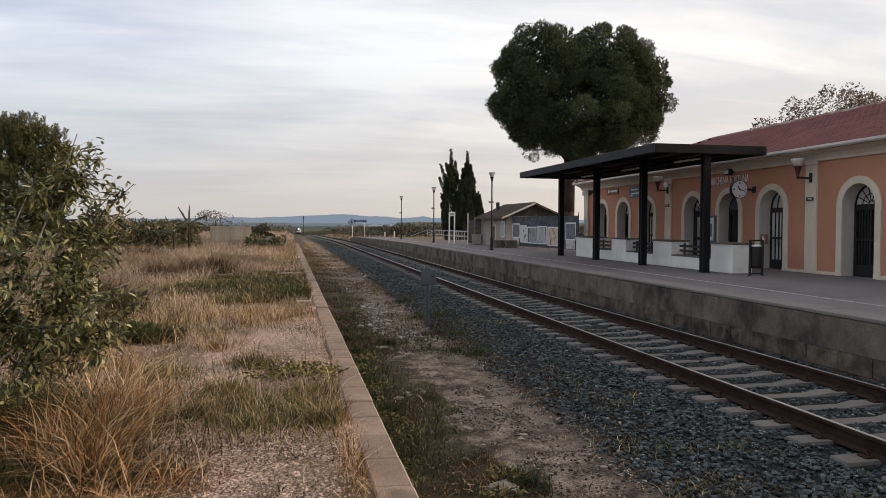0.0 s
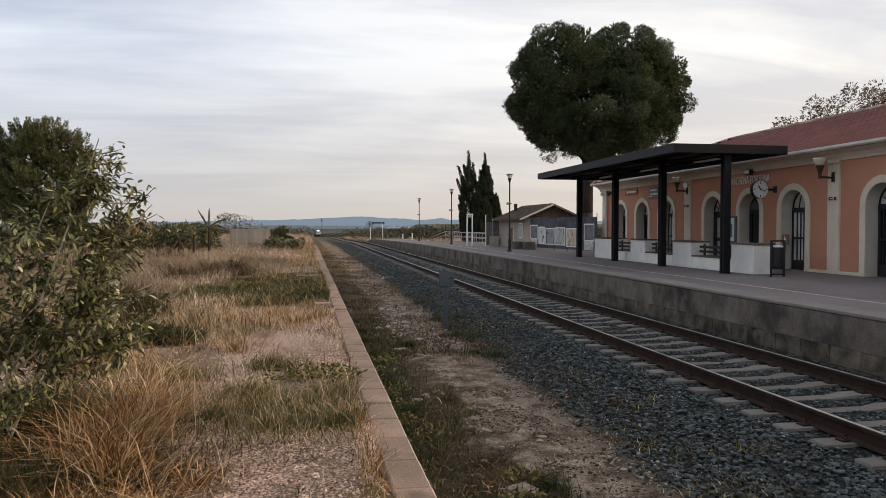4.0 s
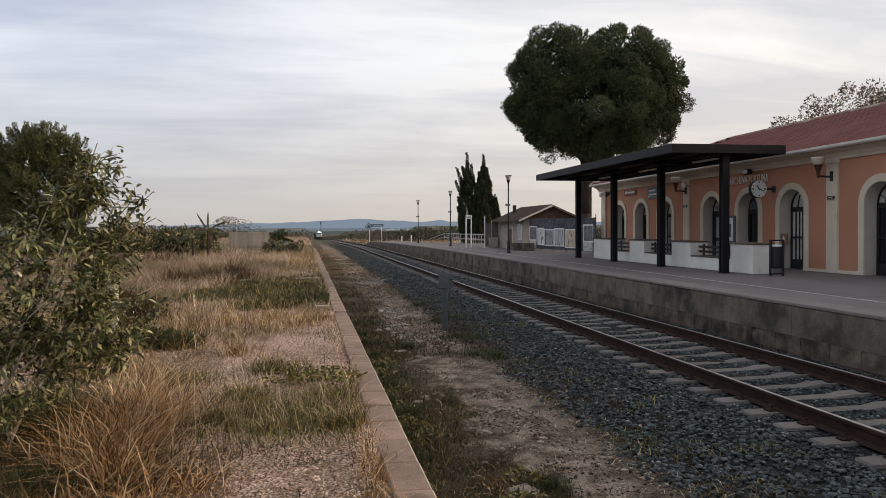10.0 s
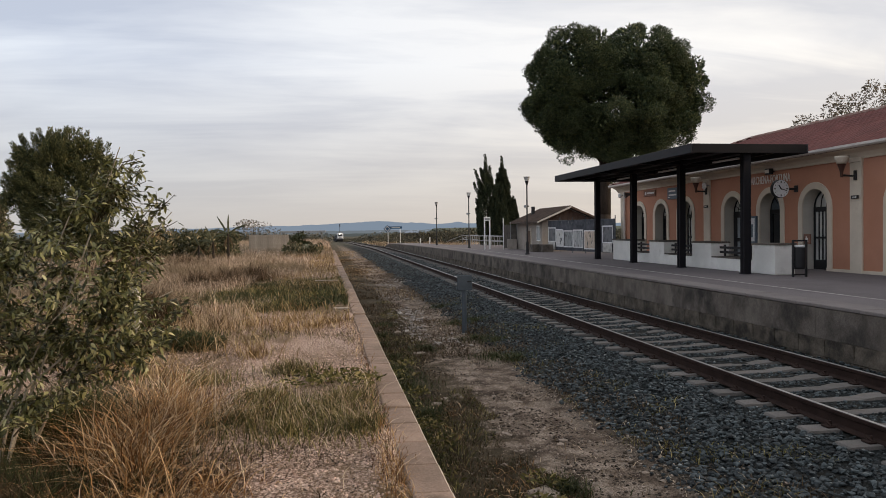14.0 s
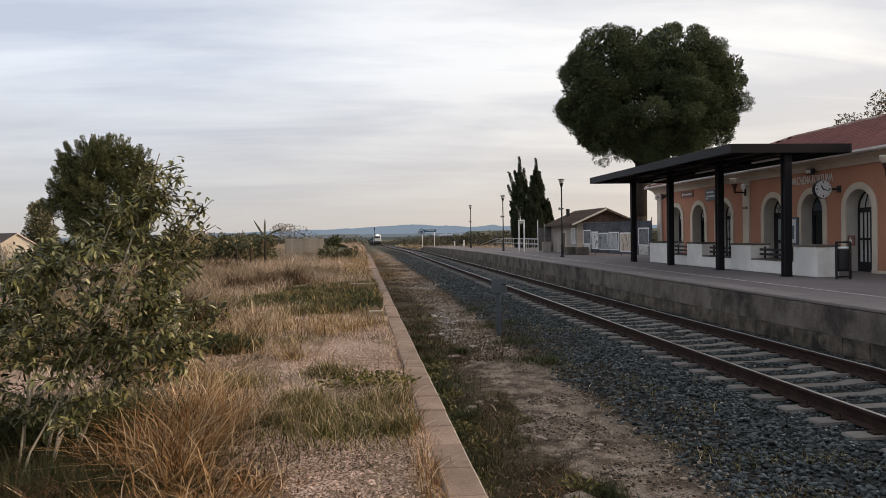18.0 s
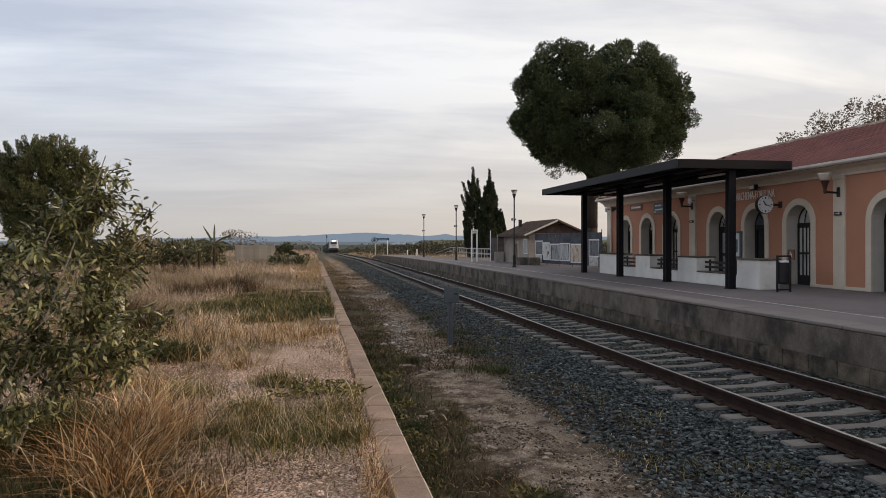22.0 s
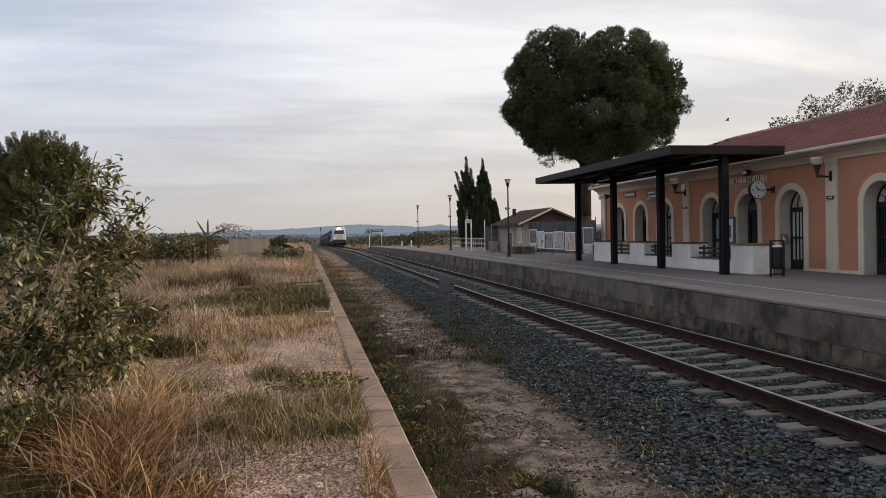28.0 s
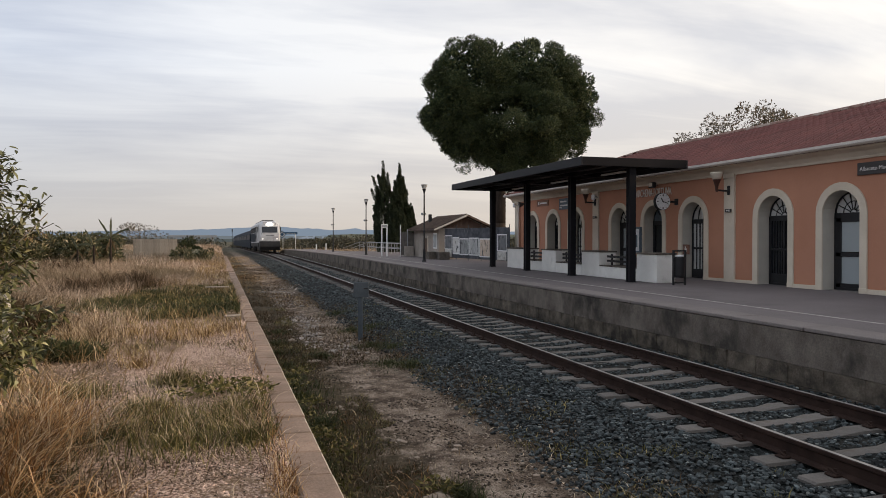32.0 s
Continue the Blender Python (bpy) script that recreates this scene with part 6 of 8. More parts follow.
    grass("pale_dry_tufts", clumped(4200, [(rng.uniform(-5, -1.3), rng.uniform(9.5, 16), rng.uniform(0.3, 0.6)) for k in range(24)], 1.0), 0.31, 0.007, 0.8, M_STRAW, "pale pinkish dry tufts in the field edge", 0.35)
    # green and brown grass patches between the gravel
    spots = [(-0.35, 6.35, 0.55), (0.0, 6.2, 0.45), (-0.7, 6.1, 0.4), (0.2, 5.7, 0.25), (-0.3, 5.7, 0.5), (-1.3, 7.7, 0.4), (-0.4, 8.1, 0.35), (0.15, 6.7, 0.3), (-0.6, 6.9, 0.3)]
    grass("grass_patch_dark", clumped(2200, spots, 1.1), 0.07, 0.007, 1.0, M_GREENDARK, "dark low weeds in the grass patch", 0.5)
    grass("grass_patch", clumped(7500, spots, 1.0), 0.105, 0.006, 0.9, M_GREEN, "greenish grass patch in the gravel", 0.45)
    grass("grass_patch_dry", clumped(1500, spots, 1.05), 0.16, 0.005, 1.0, M_STRAW, "dry stems in the grass patch", 0.5)
    grass("low_weeds", scatter(5000, -3.4, 0.42, 3.2, 14, lambda x, y: patch(x, y, 0.55, 0.3, 0.08) and not bare(x, y), 1.5), 0.08, 0.006, 0.9, M_GREEN, "low greenish weeds in the gravel")
    grass("dry_stubble", scatter(9000, -3.2, 0.46, 3.0, 13, lambda x, y: patch(x, y, 0.9, 4.3, -0.1) and not bare(x, y), 1.5), 0.055, 0.006, 1.5, M_STRAW, "short dry stubble lying on the gravel", 0.5)
    grass("dark_stubble", scatter(6500, -3.2, 0.46, 3.0, 13, lambda x, y: patch(x, y, 0.9, 9.3, -0.05) and not bare(x, y), 1.5), 0.05, 0.006, 1.4, M_DUSKY, "dark dead stubble on the gravel", 0.5)
    grass("gravel_litter", scatter(7000, -1.3, 0.45, 3.2, 5.3, lambda x, y: patch(x, y, 1.8, 3.4, -0.15)), 0.017, 0.008, 2.0, M_DUSKY, "scraps of dead stalks on the gravel", 0.5)
    grass("edging_tufts", np.array([(0.40 + rng.normal(0, 0.06), y, OLD_Z - 0.02) for y in np.concatenate([rng.normal(4.5, 0.35, 380), rng.normal(5.6, 0.3, 120), rng.uniform(6, 12, 260)])]), 0.085, 0.0045, 1.1, M_DRY, "dry tufts over the stone edging", 0.5)
    grass("green_strip_dry", clumped(1100, [(-0.6, 17.5, 2.4), (-1.6, 19.5, 2.4), (0.0, 21.0, 2.0), (-0.8, 14.6, 1.6)], 1.0), 0.15, 0.012, 1.1, M_AMBER, "dry stems in the green strip", 0.5)
    grass("dark_green_strip", clumped(17000, [(-2.8, 18.8, 1.8), (-0.5, 22.5, 1.8), (-0.4, 17.5, 1.6), (-1.3, 18.5, 1.6), (0.0, 20.0, 1.5), (-0.8, 15.6, 1.2), (-1.6, 20.8, 1.5), (-2.2, 16.6, 1.2), (0.1, 16.2, 0.9), (0.0, 18.2, 0.9), (-2.0, 17.8, 1.6), (-3.4, 17.2, 1.4), (-1.0, 14.9, 0.8)], 1.0), 0.11, 0.012, 0.8, M_GREENDARK, "dark green grass strip beside the edging")
    grass("olive_strip", clumped(5200, [(-2.4, 18.4, 1.8), (-0.5, 21.5, 1.6), (-0.4, 17.5, 1.6), (-1.3, 19.0, 1.6), (-3.2, 17.0, 1.4), (-1.0, 15.2, 0.9)], 1.0), 0.13, 0.012, 0.9, M_GREEN, "olive grass in the green strip", 0.4)
    # the field: tall pale dry grass, lower and thicker with the distance
    grass("near_straw_grass", scatter(5200, -7, -0.9, 12.6, 16.5, lambda x, y: x < -2.3 - 1.2 * hum(0, y, 0.15, 2)), 0.27, 0.008, 1.15, M_STRAW, "tawny dry grass at the near edge of the field", 0.4)
    grass("tall_straw_grass", scatter(37000, -9, -0.9, 15.5, 36, lambda x, y: x < -1.3 - 1.2 * hum(0, y, 0.15, 2) - (1.0 if y < 24 else -0.4), 1.1), 0.29, 0.0085, 1.15, M_FIELD, "tall pale dry grass in the field", 0.4)
    grass("far_straw_grass", scatter(36000, -24, 0.4, 28, 88, lambda x, y: x < -0.6 or y > 40, 1.0), 0.33, 0.018, 1.0, M_FIELD, "pale dry grass far along the line", 0.4)
    grass("amber_grass", scatter(9000, -2.2, 0.42, 19.5, 62, lambda x, y: patch(x, y, 0.25, 1.1, -0.2)), 0.16, 0.012, 1.0, M_AMBER, "amber grass along the old platform", 0.4)
    spots = [(-3.4, 20.5, 0.8), (-2.8, 21.3, 0.6), (-7.5, 30, 1.4), (-2.2, 23.5, 0.6), (-7.5, 24, 1.2), (-3.4, 14.2, 0.4), (-6.0, 33, 1.3), (-9.5, 34, 1.5), (-2.6, 12.2, 0.35)]
    grass("dusky_bushes", clumped(6000, spots, 1.0), 0.46, 0.012, 0.9, M_DUSKY, "dusky brown weed clumps in the field", 0.4)
    # weeds in the dirt between the edging and the ballast
    grass("track_weeds", scatter(17000, 0.75, 4.0, 3.0, 26, lambda x, y: off_path(x, y) and patch(x, y, 1.1, 2.2, -0.12), 1.6), 0.06, 0.007, 1.1, M_DUSKY, "low dusky weeds beside the ballast", 0.5)
    grass("track_dry", scatter(3000, 0.75, 3.8, 3.0, 22, lambda x, y: patch(x, y, 0.7, 3.2, -0.1), 1.5), 0.05, 0.006, 1.5, M_STRAW, "scraps of straw in the dirt", 0.6)
    spots = [(1.0, 8.0, 0.3), (0.95, 8.8, 0.3), (1.05, 9.6, 0.35), (1.2, 10.6, 0.4), (1.1, 12.0, 0.4), (0.95, 7.2, 0.2), (1.15, 11.3, 0.35), (1.2, 13.2, 0.4), (1.15, 14.6, 0.4), (1.2, 16.0, 0.4), (1.25, 9.0, 0.3), (3.0, 12.8, 0.5), (3.1, 15.0, 0.5), (1.5, 5.6, 0.3), (2.1, 6.1, 0.25), (3.15, 17.5, 0.5), (3.55, 17.5, 0.45), (3.4, 14.5, 0.45), (3.35, 21.2, 0.6), (3.3, 12.4, 0.35), (1.9, 13.9, 0.35), (1.4, 17.8, 0.4)]
    grass("ballast_weeds", scatter(2600, 3.1, 4.9, 4.0, 24, lambda x, y: patch(x, y, 1.4, 7.7, 0.28), 1.3), 0.06, 0.008, 1.1, M_GREEN, "small green weeds in the ballast edge", 0.5)
    grass("litter_brown", scatter(1600, 0.75, 2.5, 3.2, 9.5, lambda x, y: off_path(x, y) and patch(x, y, 1.3, 1.6, -0.05), 1.2), 0.05, 0.009, 1.5, M_DRY, "rusty dead weeds on the dirt", 0.5)
    near_dirt = lambda x, y: off_path(x, y) and x < 2.6 and patch(x, y, 1.3, 1.6, -0.30)
    grass("dirt_carpet_brown", scatter(17000, 0.75, 2.6, 3.2, 10, near_dirt, 1.2), 0.038, 0.008, 1.4, M_DUSKY, "low dead brown weeds matted on the dirt", 0.5)
    grass("dirt_carpet_green", scatter(8000, 0.75, 2.6, 3.2, 10, near_dirt, 1.2), 0.034, 0.008, 1.3, M_GREENDARK, "low dark green weeds matted on the dirt", 0.5)
    grass("track_green_low", scatter(6000, 0.75, 3.6, 4.0, 24, lambda x, y: off_path(x, y) and patch(x, y, 0.7, 6.6, 0.02) and x < 1.5 + 0.07 * y, 1.4), 0.06, 0.008, 1.0, M_GREEN, "small green weeds in the litter", 0.5)
    grass("track_green", clumped(12500, spots, 1.0, 0.74), 0.085, 0.010, 1.0, M_GREENDARK, "small dark green weeds below the edging", 0.5)
    grass("far_track_dusky", scatter(12000, 0.8, 3.5, 13, 60, lambda x, y: patch(x, y, 0.5, 2.9, -0.12), 1.3), 0.09, 0.013, 1.2, M_DUSKY, "dusky weeds beside the line", 0.5)
    grass("far_track_weeds", scatter(4200, 0.8, 3.2, 24, 85, lambda x, y: patch(x, y, 0.45, 5.2, 0.05), 1.0), 0.08, 0.012, 1.2, M_AMBER, "dry weeds beside the line", 0.5)
    grass("verge_grass", scatter(9000, 11.6, 34, 66.5, 112), 0.26, 0.03, 0.9, M_FIELD, "pale dry grass on the verge past the platform", 0.4)
    grass("right_bank_grass", scatter(5000, 8.6, 26, 100, 180), 0.5, 0.07, 0.4, M_STRAW, "dry grass beyond the platform end")


build_grass()


def build_leafy_weeds():
    """Broad-leaved weeds that lie on the gravel and the edging."""
    spots = [(0.22, 7.3, 0.34), (0.05, 7.5, 0.3), (0.36, 7.1, 0.16), (-0.2, 7.4, 0.3), (0.95, 6.6, 0.25), (1.0, 8.4, 0.35), (0.95, 9.3, 0.3), (1.1, 7.6, 0.3), (1.1, 10.2, 0.35), (1.05, 11.4, 0.35), (1.2, 12.4, 0.35), (1.75, 5.75, 0.2), (1.95, 6.3, 0.2)]
    for k, (x, y, r) in enumerate(spots):
        n = int(420 * r)
        a, q = rng.uniform(0, 6.283, n), r * np.sqrt(rng.random(n))
        c = np.stack([q * np.cos(a), q * np.sin(a), rng.uniform(0.01, 0.10, n)], 1)
        w = unit(n)
        w[:, 2] = np.abs(w[:, 2]) * 0.6
        t = tagged(empty("leafy_weed", (x, y, (ground_z(x, y) if abs(x - 0.4) > 0.25 else OLD_Z))), "low broad-leaved green weed on the gravel", "weed")
        part("leaves", leaves_mesh("leaves", c, w / np.linalg.norm(w, axis=1, keepdims=True), rng.uniform(0.05, 0.09, n), rng.uniform(0.02, 0.032, n), M_GREEN), None, t)


build_leafy_weeds()

# ---------------------------------------------------------------- stones


def build_stones():
    n = 64000
    y = 2.8 + 23 * rng.random(n) ** 1.6
    x = rng.uniform(2.8, 7.95, n)
    edge = np.array([3.22 + 0.40 * hum(0.3, b, 0.5, 6) for b in y]) + rng.normal(0, 0.10, n)
    near = np.abs((y - 1.52 + 0.2975) % 0.595 - 0.2975) < 0.135
    m = (x > edge) & ~((x > 4.90) & (x < 7.60) & near) & ~((np.abs(x - RAIL_X[0]) < 0.09) | (np.abs(x - RAIL_X[1]) < 0.09))
    x, y = x[m], y[m]
    z = np.array([ground_z(a, b) for a, b in zip(x, y)])
    c = np.stack([x, y, z + rng.uniform(-0.02, 0.028, len(x)) - 0.012 * ((x > 4.9) & (x < 7.6))], 1)
    # a few stones made paler, as highlights on the ballast
    pick = rng.random(len(c)) < 0.055
    pc = c[pick] + np.array([0, 0, 0.008])
    tagged(new("pale_ballast", stones_mesh("pale_ballast", pc, rng.uniform(0.010, 0.024, len(pc)), M_FACETSTONE)), "paler stones added as bright facets among the ballast", "ballast", kind="stuff")
    tagged(new("ballast", stones_mesh("ballast", c, rng.uniform(0.014, 0.036, len(x)), M_STONE)), "grey-green broken ballast stones", "ballast", kind="stuff")
    n = 9000
    y = 24 + 46 * rng.random(n) ** 1.3
    x = rng.uniform(3.3, 7.9, n)
    z = np.array([ground_z(a, b) for a, b in zip(x, y)])
    tagged(new("far_ballast", stones_mesh("far_ballast", np.stack([x, y, z + 0.005], 1), rng.uniform(0.03, 0.06, n), M_STONE)), "coarse ballast farther down the line", "ballast", kind="stuff")
    n = 42000
    y = 2.8 + 11 * rng.random(n) ** 1.3
    x = rng.uniform(-3.2, 0.45, n)
    m = np.array([hum(a, b, 0.55, 0.3) < 0.2 for a, b in zip(x, y)])
    x, y = x[m], y[m]
    z = np.array([ground_z(a, b) for a, b in zip(x, y)])
    tagged(new("gravel", stones_mesh("gravel", np.stack([x, y, z + 0.002], 1), rng.uniform(0.003, 0.012, len(x)), M_PEBBLE)), "pale pinkish gravel on the old platform", "gravel", kind="stuff")
    pick = rng.random(len(x)) < np.array([0.5 if hum(a, b, 2.2, 6.1) + 0.5 * hum(a, b, 5.0, 2.0) > 0.10 else (0.22 if b < 5.3 else 0.05) for a, b in zip(x, y)])
    xd = x[pick] + rng.normal(0, 0.02, int(pick.sum()))
    tagged(new("gravel_crumbs", stones_mesh("gravel_crumbs", np.stack([np.minimum(xd, 0.45), y[pick], z[pick] + 0.004], 1), rng.uniform(0.003, 0.010, len(xd)), M_LITTER, 0.35)), "dark crumbs and dead leaves on the gravel", "gravel", kind="stuff")
    n = 30000
    y = 3.0 + 19 * rng.random(n) ** 1.3
    x = rng.uniform(0.8, 4.0, n)
    z = np.array([ground_z(a, b) for a, b in zip(x, y)])
    keep = np.array([not off_path(a, b) or rng.random() < 0.25 for a, b in zip(x, y)])
    x, y, z, n = x[keep], y[keep], z[keep], int(keep.sum())
    tagged(new("dirt_gravel", stones_mesh("dirt_gravel", np.stack([x, y, z + 0.002], 1), 0.0065 * np.exp(np.clip(rng.normal(0, 0.62, n), -1.2, 1.7)), M_ROCK)), "small loose stones in the dirt", "gravel", kind="stuff")
    n = 10000
    y = 3.0 + 13 * rng.random(n) ** 1.3
    x = rng.uniform(0.8, 3.9, n)
    m = np.array([hum(a, b, 0.9, 1.7) > -0.05 for a, b in zip(x, y)])
    x, y = x[m], y[m]
    z = np.array([ground_z(a, b) for a, b in zip(x, y)])
    tagged(new("dirt_litter", stones_mesh("dirt_litter", np.stack([x, y, z + 0.004], 1), rng.uniform(0.006, 0.022, len(x)), M_LITTER, 0.5)), "dark clods and litter on the dirt", "litter", kind="stuff")
    # broken pale rubble heaped along the trodden path
    heaps = [(2.09, 17.2, 0.30, 150), (2.3, 20.5, 0.38, 170), (2.2, 18.8, 0.3, 80), (2.4, 30.6, 0.75, 170), (3.2, 33.0, 0.5, 90), (2.6, 42.0, 0.8, 90), (2.5, 25.5, 0.5, 90), (2.65, 15.2, 0.35, 90), (2.0, 15.8, 0.2, 50)]
    x = np.concatenate([rng.normal(a, r * 0.6, m) for a, b, r, m in heaps])
    y = np.concatenate([rng.normal(b, r * 1.5, m) for a, b, r, m in heaps])
    z = np.array([ground_z(a, b) for a, b in zip(x, y)])
    tagged(new("rubble", stones_mesh("rubble", np.stack([x, y, z + 0.012], 1), 0.028 * np.exp(np.clip(rng.normal(0, 0.55, len(x)), -0.9, 1.3)), M_RUBBLE, 0.4)), "broken pale rubble on the dirt beside the track", "rubble", kind="stuff")
    for k, (x, y, r) in enumerate([(1.75, 5.6, 0.10), (1.62, 5.2, 0.055), (1.95, 5.0, 0.07), (2.1, 5.05, 0.05), (1.45, 9.6, 0.09), (1.6, 9.9, 0.07), (2.3, 4.5, 0.06), (2.55, 7.6, 0.05), (-1.40, 4.62, 0.05), (-1.82, 4.55, 0.035), (1.3, 11.5, 0.10), (1.7, 13.5, 0.12), (1.2, 14.8, 0.1), (1.6, 16.5, 0.13), (2.0, 18.0, 0.12), (1.85, 6.05, 0.13), (2.25, 5.75, 0.05), (2.05, 6.6, 0.045), (1.7, 6.9, 0.04), (2.4, 6.3, 0.04), (2.0, 8.0, 0.06), (2.3, 8.9, 0.05), (2.6, 9.6, 0.06), (2.2, 11.0, 0.08), (2.5, 12.2, 0.08), (2.4, 14.0, 0.1), (2.7, 15.4, 0.1), (2.3, 17.0, 0.11), (2.9, 19.0, 0.13)]):
        c = np.zeros((1, 3))
        me = stones_mesh("rock", c, np.array([r]), M_ROCK, 0.6)
        o = tagged(new("rock", me), "pale limestone rock lying in the dirt", "rock", group="loose rocks")
        o.matrix_basis = pose(x, y, ground_z(x, y) + r * 0.05, 0, 0, k * 47) @ Matrix.Diagonal((1.25, 0.9, 0.62, 1))


build_stones()

# ---------------------------------------------------------------- marker post in the ballast


def build_marker():
    s = tagged(empty("marker_post", (3.05, 15.9, ground_z(3.05, 15.9))), "grey steel post with a square plate beside the track", "marker post")
    part("post", rod((0, 0, -0.1), (0, 0, 1.2), 0.055, 0.055, 12), M_POSTGREY, s)
    part("plate", box(-0.17, 0.17, -0.10, -0.07, 0.98, 1.32, 0.012), M_POSTGREY, s, "blank grey plate")
    part("slot", box(0.05, 0.15, -0.106, -0.10, 1.16, 1.19), M_IRON, s, "dark slot")


build_marker()

# ---------------------------------------------------------------- platform end: fence, hut, totem, railings, signs


def build_hut():
    x0, x1, y0, y1, z0, ze = 12.15, 15.3, 39.6, 45.1, PLAT_Z, 2.45
    h = tagged(empty("hut", (13.7, 39.6, z0)), "small old rendered hut with a low brown tiled gable roof", "hut")
    o = Vector((13.7, 39.6, z0))
    xm = (x0 + x1) / 2

    def put(name, b, m, label="", parent=h):
        bmesh.ops.translate(b, verts=b.verts[:], vec=-o)
        return part(name, b, m, parent, label)
    put("wall", prism_y([(x0, z0), (x1, z0), (x1, ze), (xm, 3.12), (x0, ze)], y0, y1), M_HUT)
    for k in range(14):
        a, b = x0 + 0.05 + k * 0.22, x0 + 0.05 + k * 0.22 + 0.21
        top = lambda x: ze + (3.1 - ze) * (1 - abs(x - xm) / (xm - x0)) - 0.02
        if min(top(a), top(b)) > ze + 0.03:
            put("gable_board", prism_y([(a, ze), (b, ze), (b, top(b)), (a, top(a))], y0 - 0.03, y0 - 0.004), M_WOODDARK, "dark weathered gable board")
    for s in (-1, 1):
        xe = xm + s * 1.98
        put("roof_slope", prism_y([(xm, 3.14), (xm, 3.23), (xe, 2.37), (xe, 2.29)], y0 - 0.45, y1 + 0.4), M_HUTROOF, "weathered brown tiles")
        put("barge_board", prism_y([(xm, 3.13), (xm, 3.24), (xe, 2.38), (xe, 2.28)], y0 - 0.50, y0 - 0.46), M_REVEAL if s < 0 else M_WOODDARK, "weathered barge board")
    tiles = bmesh.new()
    for k in range(16):
        y = y0 - 0.35 + k * 0.38
        rod((xm - 1.97, y, 2.385), (xm, y, 3.235), 0.05, sides=6, bm=tiles)
    tagged(put("tile_ribbing", tiles, M_HUTROOF), kind="stuff")
    put("chimney", box(12.75, 12.93, 43.6, 43.8, 2.5, 3.35, 0.01), M_IRON, "dark stove pipe")
    put("window_frame", box(x0 - 0.03, x0 + 0.01, 39.9, 40.6, 1.25, 2.15, 0.01), M_WHITEPAINT, "white window frame")
    put("pane", box(x0 - 0.04, x0 - 0.03, 39.97, 40.53, 1.32, 2.08), M_GLASSSKY)
    dr = box(x0 - 0.03, x0 + 0.01, 41.9, 42.6, z0, 1.85, 0.01)
    put("door", dr, M_WOODDARK, "dark wooden door")
    put("door_case", box(x0 - 0.02, x0 + 0.005, 41.75, 41.88, z0, 2.0, 0.005), M_CREAM)
    for x, y, w in ((11.55, 38.9, 0.55), (11.95, 38.2, 0.6)):
        bn = tagged(empty("concrete_bench", (x, y, PLAT_Z)), "low grey concrete block bench beside the hut", "bench", group="concrete benches")
        part("block", box(-w / 2, w / 2, -0.35, 0.35, 0, 0.42, 0.02), M_BLOCK, bn)


build_hut()


def build_banner_fence():
    a, b = Vector((12.40, 39.2, PLAT_Z)), Vector((13.45, 32.2, PLAT_Z))
    f = tagged(empty("mesh_fence", tuple(a)), "dark mesh fence hung with faded printed banners", "fence")
    d = (b - a)
    L = d.length
    u = d.normalized()
    f.matrix_basis = pose(*a, 0, 0, math.degrees(math.atan2(u.y, u.x)))
    n = 5
    for k in range(n + 1):
        part("post", rod((L * k / n, 0, 0), (L * k / n, 0, 1.88), 0.022, sides=6), M_POSTGREY, f)
    for k in range(n):
        part("mesh_panel", box(L * k / n + 0.03, L * (k + 1) / n - 0.03, -0.012, 0.012, 0.10, 1.72, 0.0), M_MESH, f, "dark green-grey mesh sheet")
        wires = bmesh.new()
        for q in range(12):
            x = L * (k + q / 12) / n
            rod((x, 0, 0.1), (x, 0, 1.72), 0.004, sides=4, bm=wires)
        for z in (0.1, 0.5, 0.9, 1.3, 1.55, 1.72):
            rod((L * k / n, 0, z), (L * (k + 1) / n, 0, z), 0.005, sides=4, bm=wires)
        tagged(part("mesh_wire", wires, M_POSTGREY, f), kind="stuff")
    dark, pale = ((0.10, 0.105, 0.115), (0.20, 0.20, 0.21)), ((0.50, 0.49, 0.47), (0.62, 0.61, 0.59))
    spans = [(0.05, 0.98, dark, 0.55, 1.35), (1.05, 1.80, pale, 0.30, 1.25), (1.88, 2.92, ((0.16, 0.17, 0.175), (0.36, 0.37, 0.36)), 0.28, 1.18), (2.98, 4.04, ((0.24, 0.25, 0.25), (0.50, 0.50, 0.49)), 0.28, 1.22),
             (4.14, 5.36, ((0.42, 0.33, 0.25), (0.62, 0.52, 0.43)), 0.22, 1.18), (5.42, 5.62, pale, 0.2, 1.3), (5.95, 6.9, dark, 0.55, 1.4)]
    for i, (s0, s1, tone, z0, z1) in enumerate(spans):
        m = surface("banner_print", *tone, 3.2, 0.7, 0.0, stain=(0.075, 0.075, 0.08), stain_scale=2.6, stain_at=(0.54, 0.60), stretch=(1.6, 1, 0.7))
        bn = part("banner", box(s0, s1, -0.035, -0.022, z0, z1, 0.0), m, f, "faded printed banner")
        for h0, h1, k0, k1 in ((s0, s0 + 0.05, z0, z1), (s1 - 0.04, s1, z0, z1), (s0 + 0.05, s1 - 0.04, z0, z0 + 0.05), (s0 + 0.05, s1 - 0.04, z1 - 0.06, z1)):
            part("hem", box(h0, h1, -0.04, -0.036, k0, k1, 0.0), M_WHITEPAINT, bn, "white hem")
        if tone is dark:
            sk = part("pale_sheet", box(s0 + 0.05, s1 - 0.05, -0.05, -0.042, 0.12, 0.56, 0.0), surface("crumpled_sheet", (0.30, 0.29, 0.27), (0.62, 0.60, 0.56), 5.0, 0.7, 0.3), f, "crumpled pale sheet")
    return f


build_banner_fence()


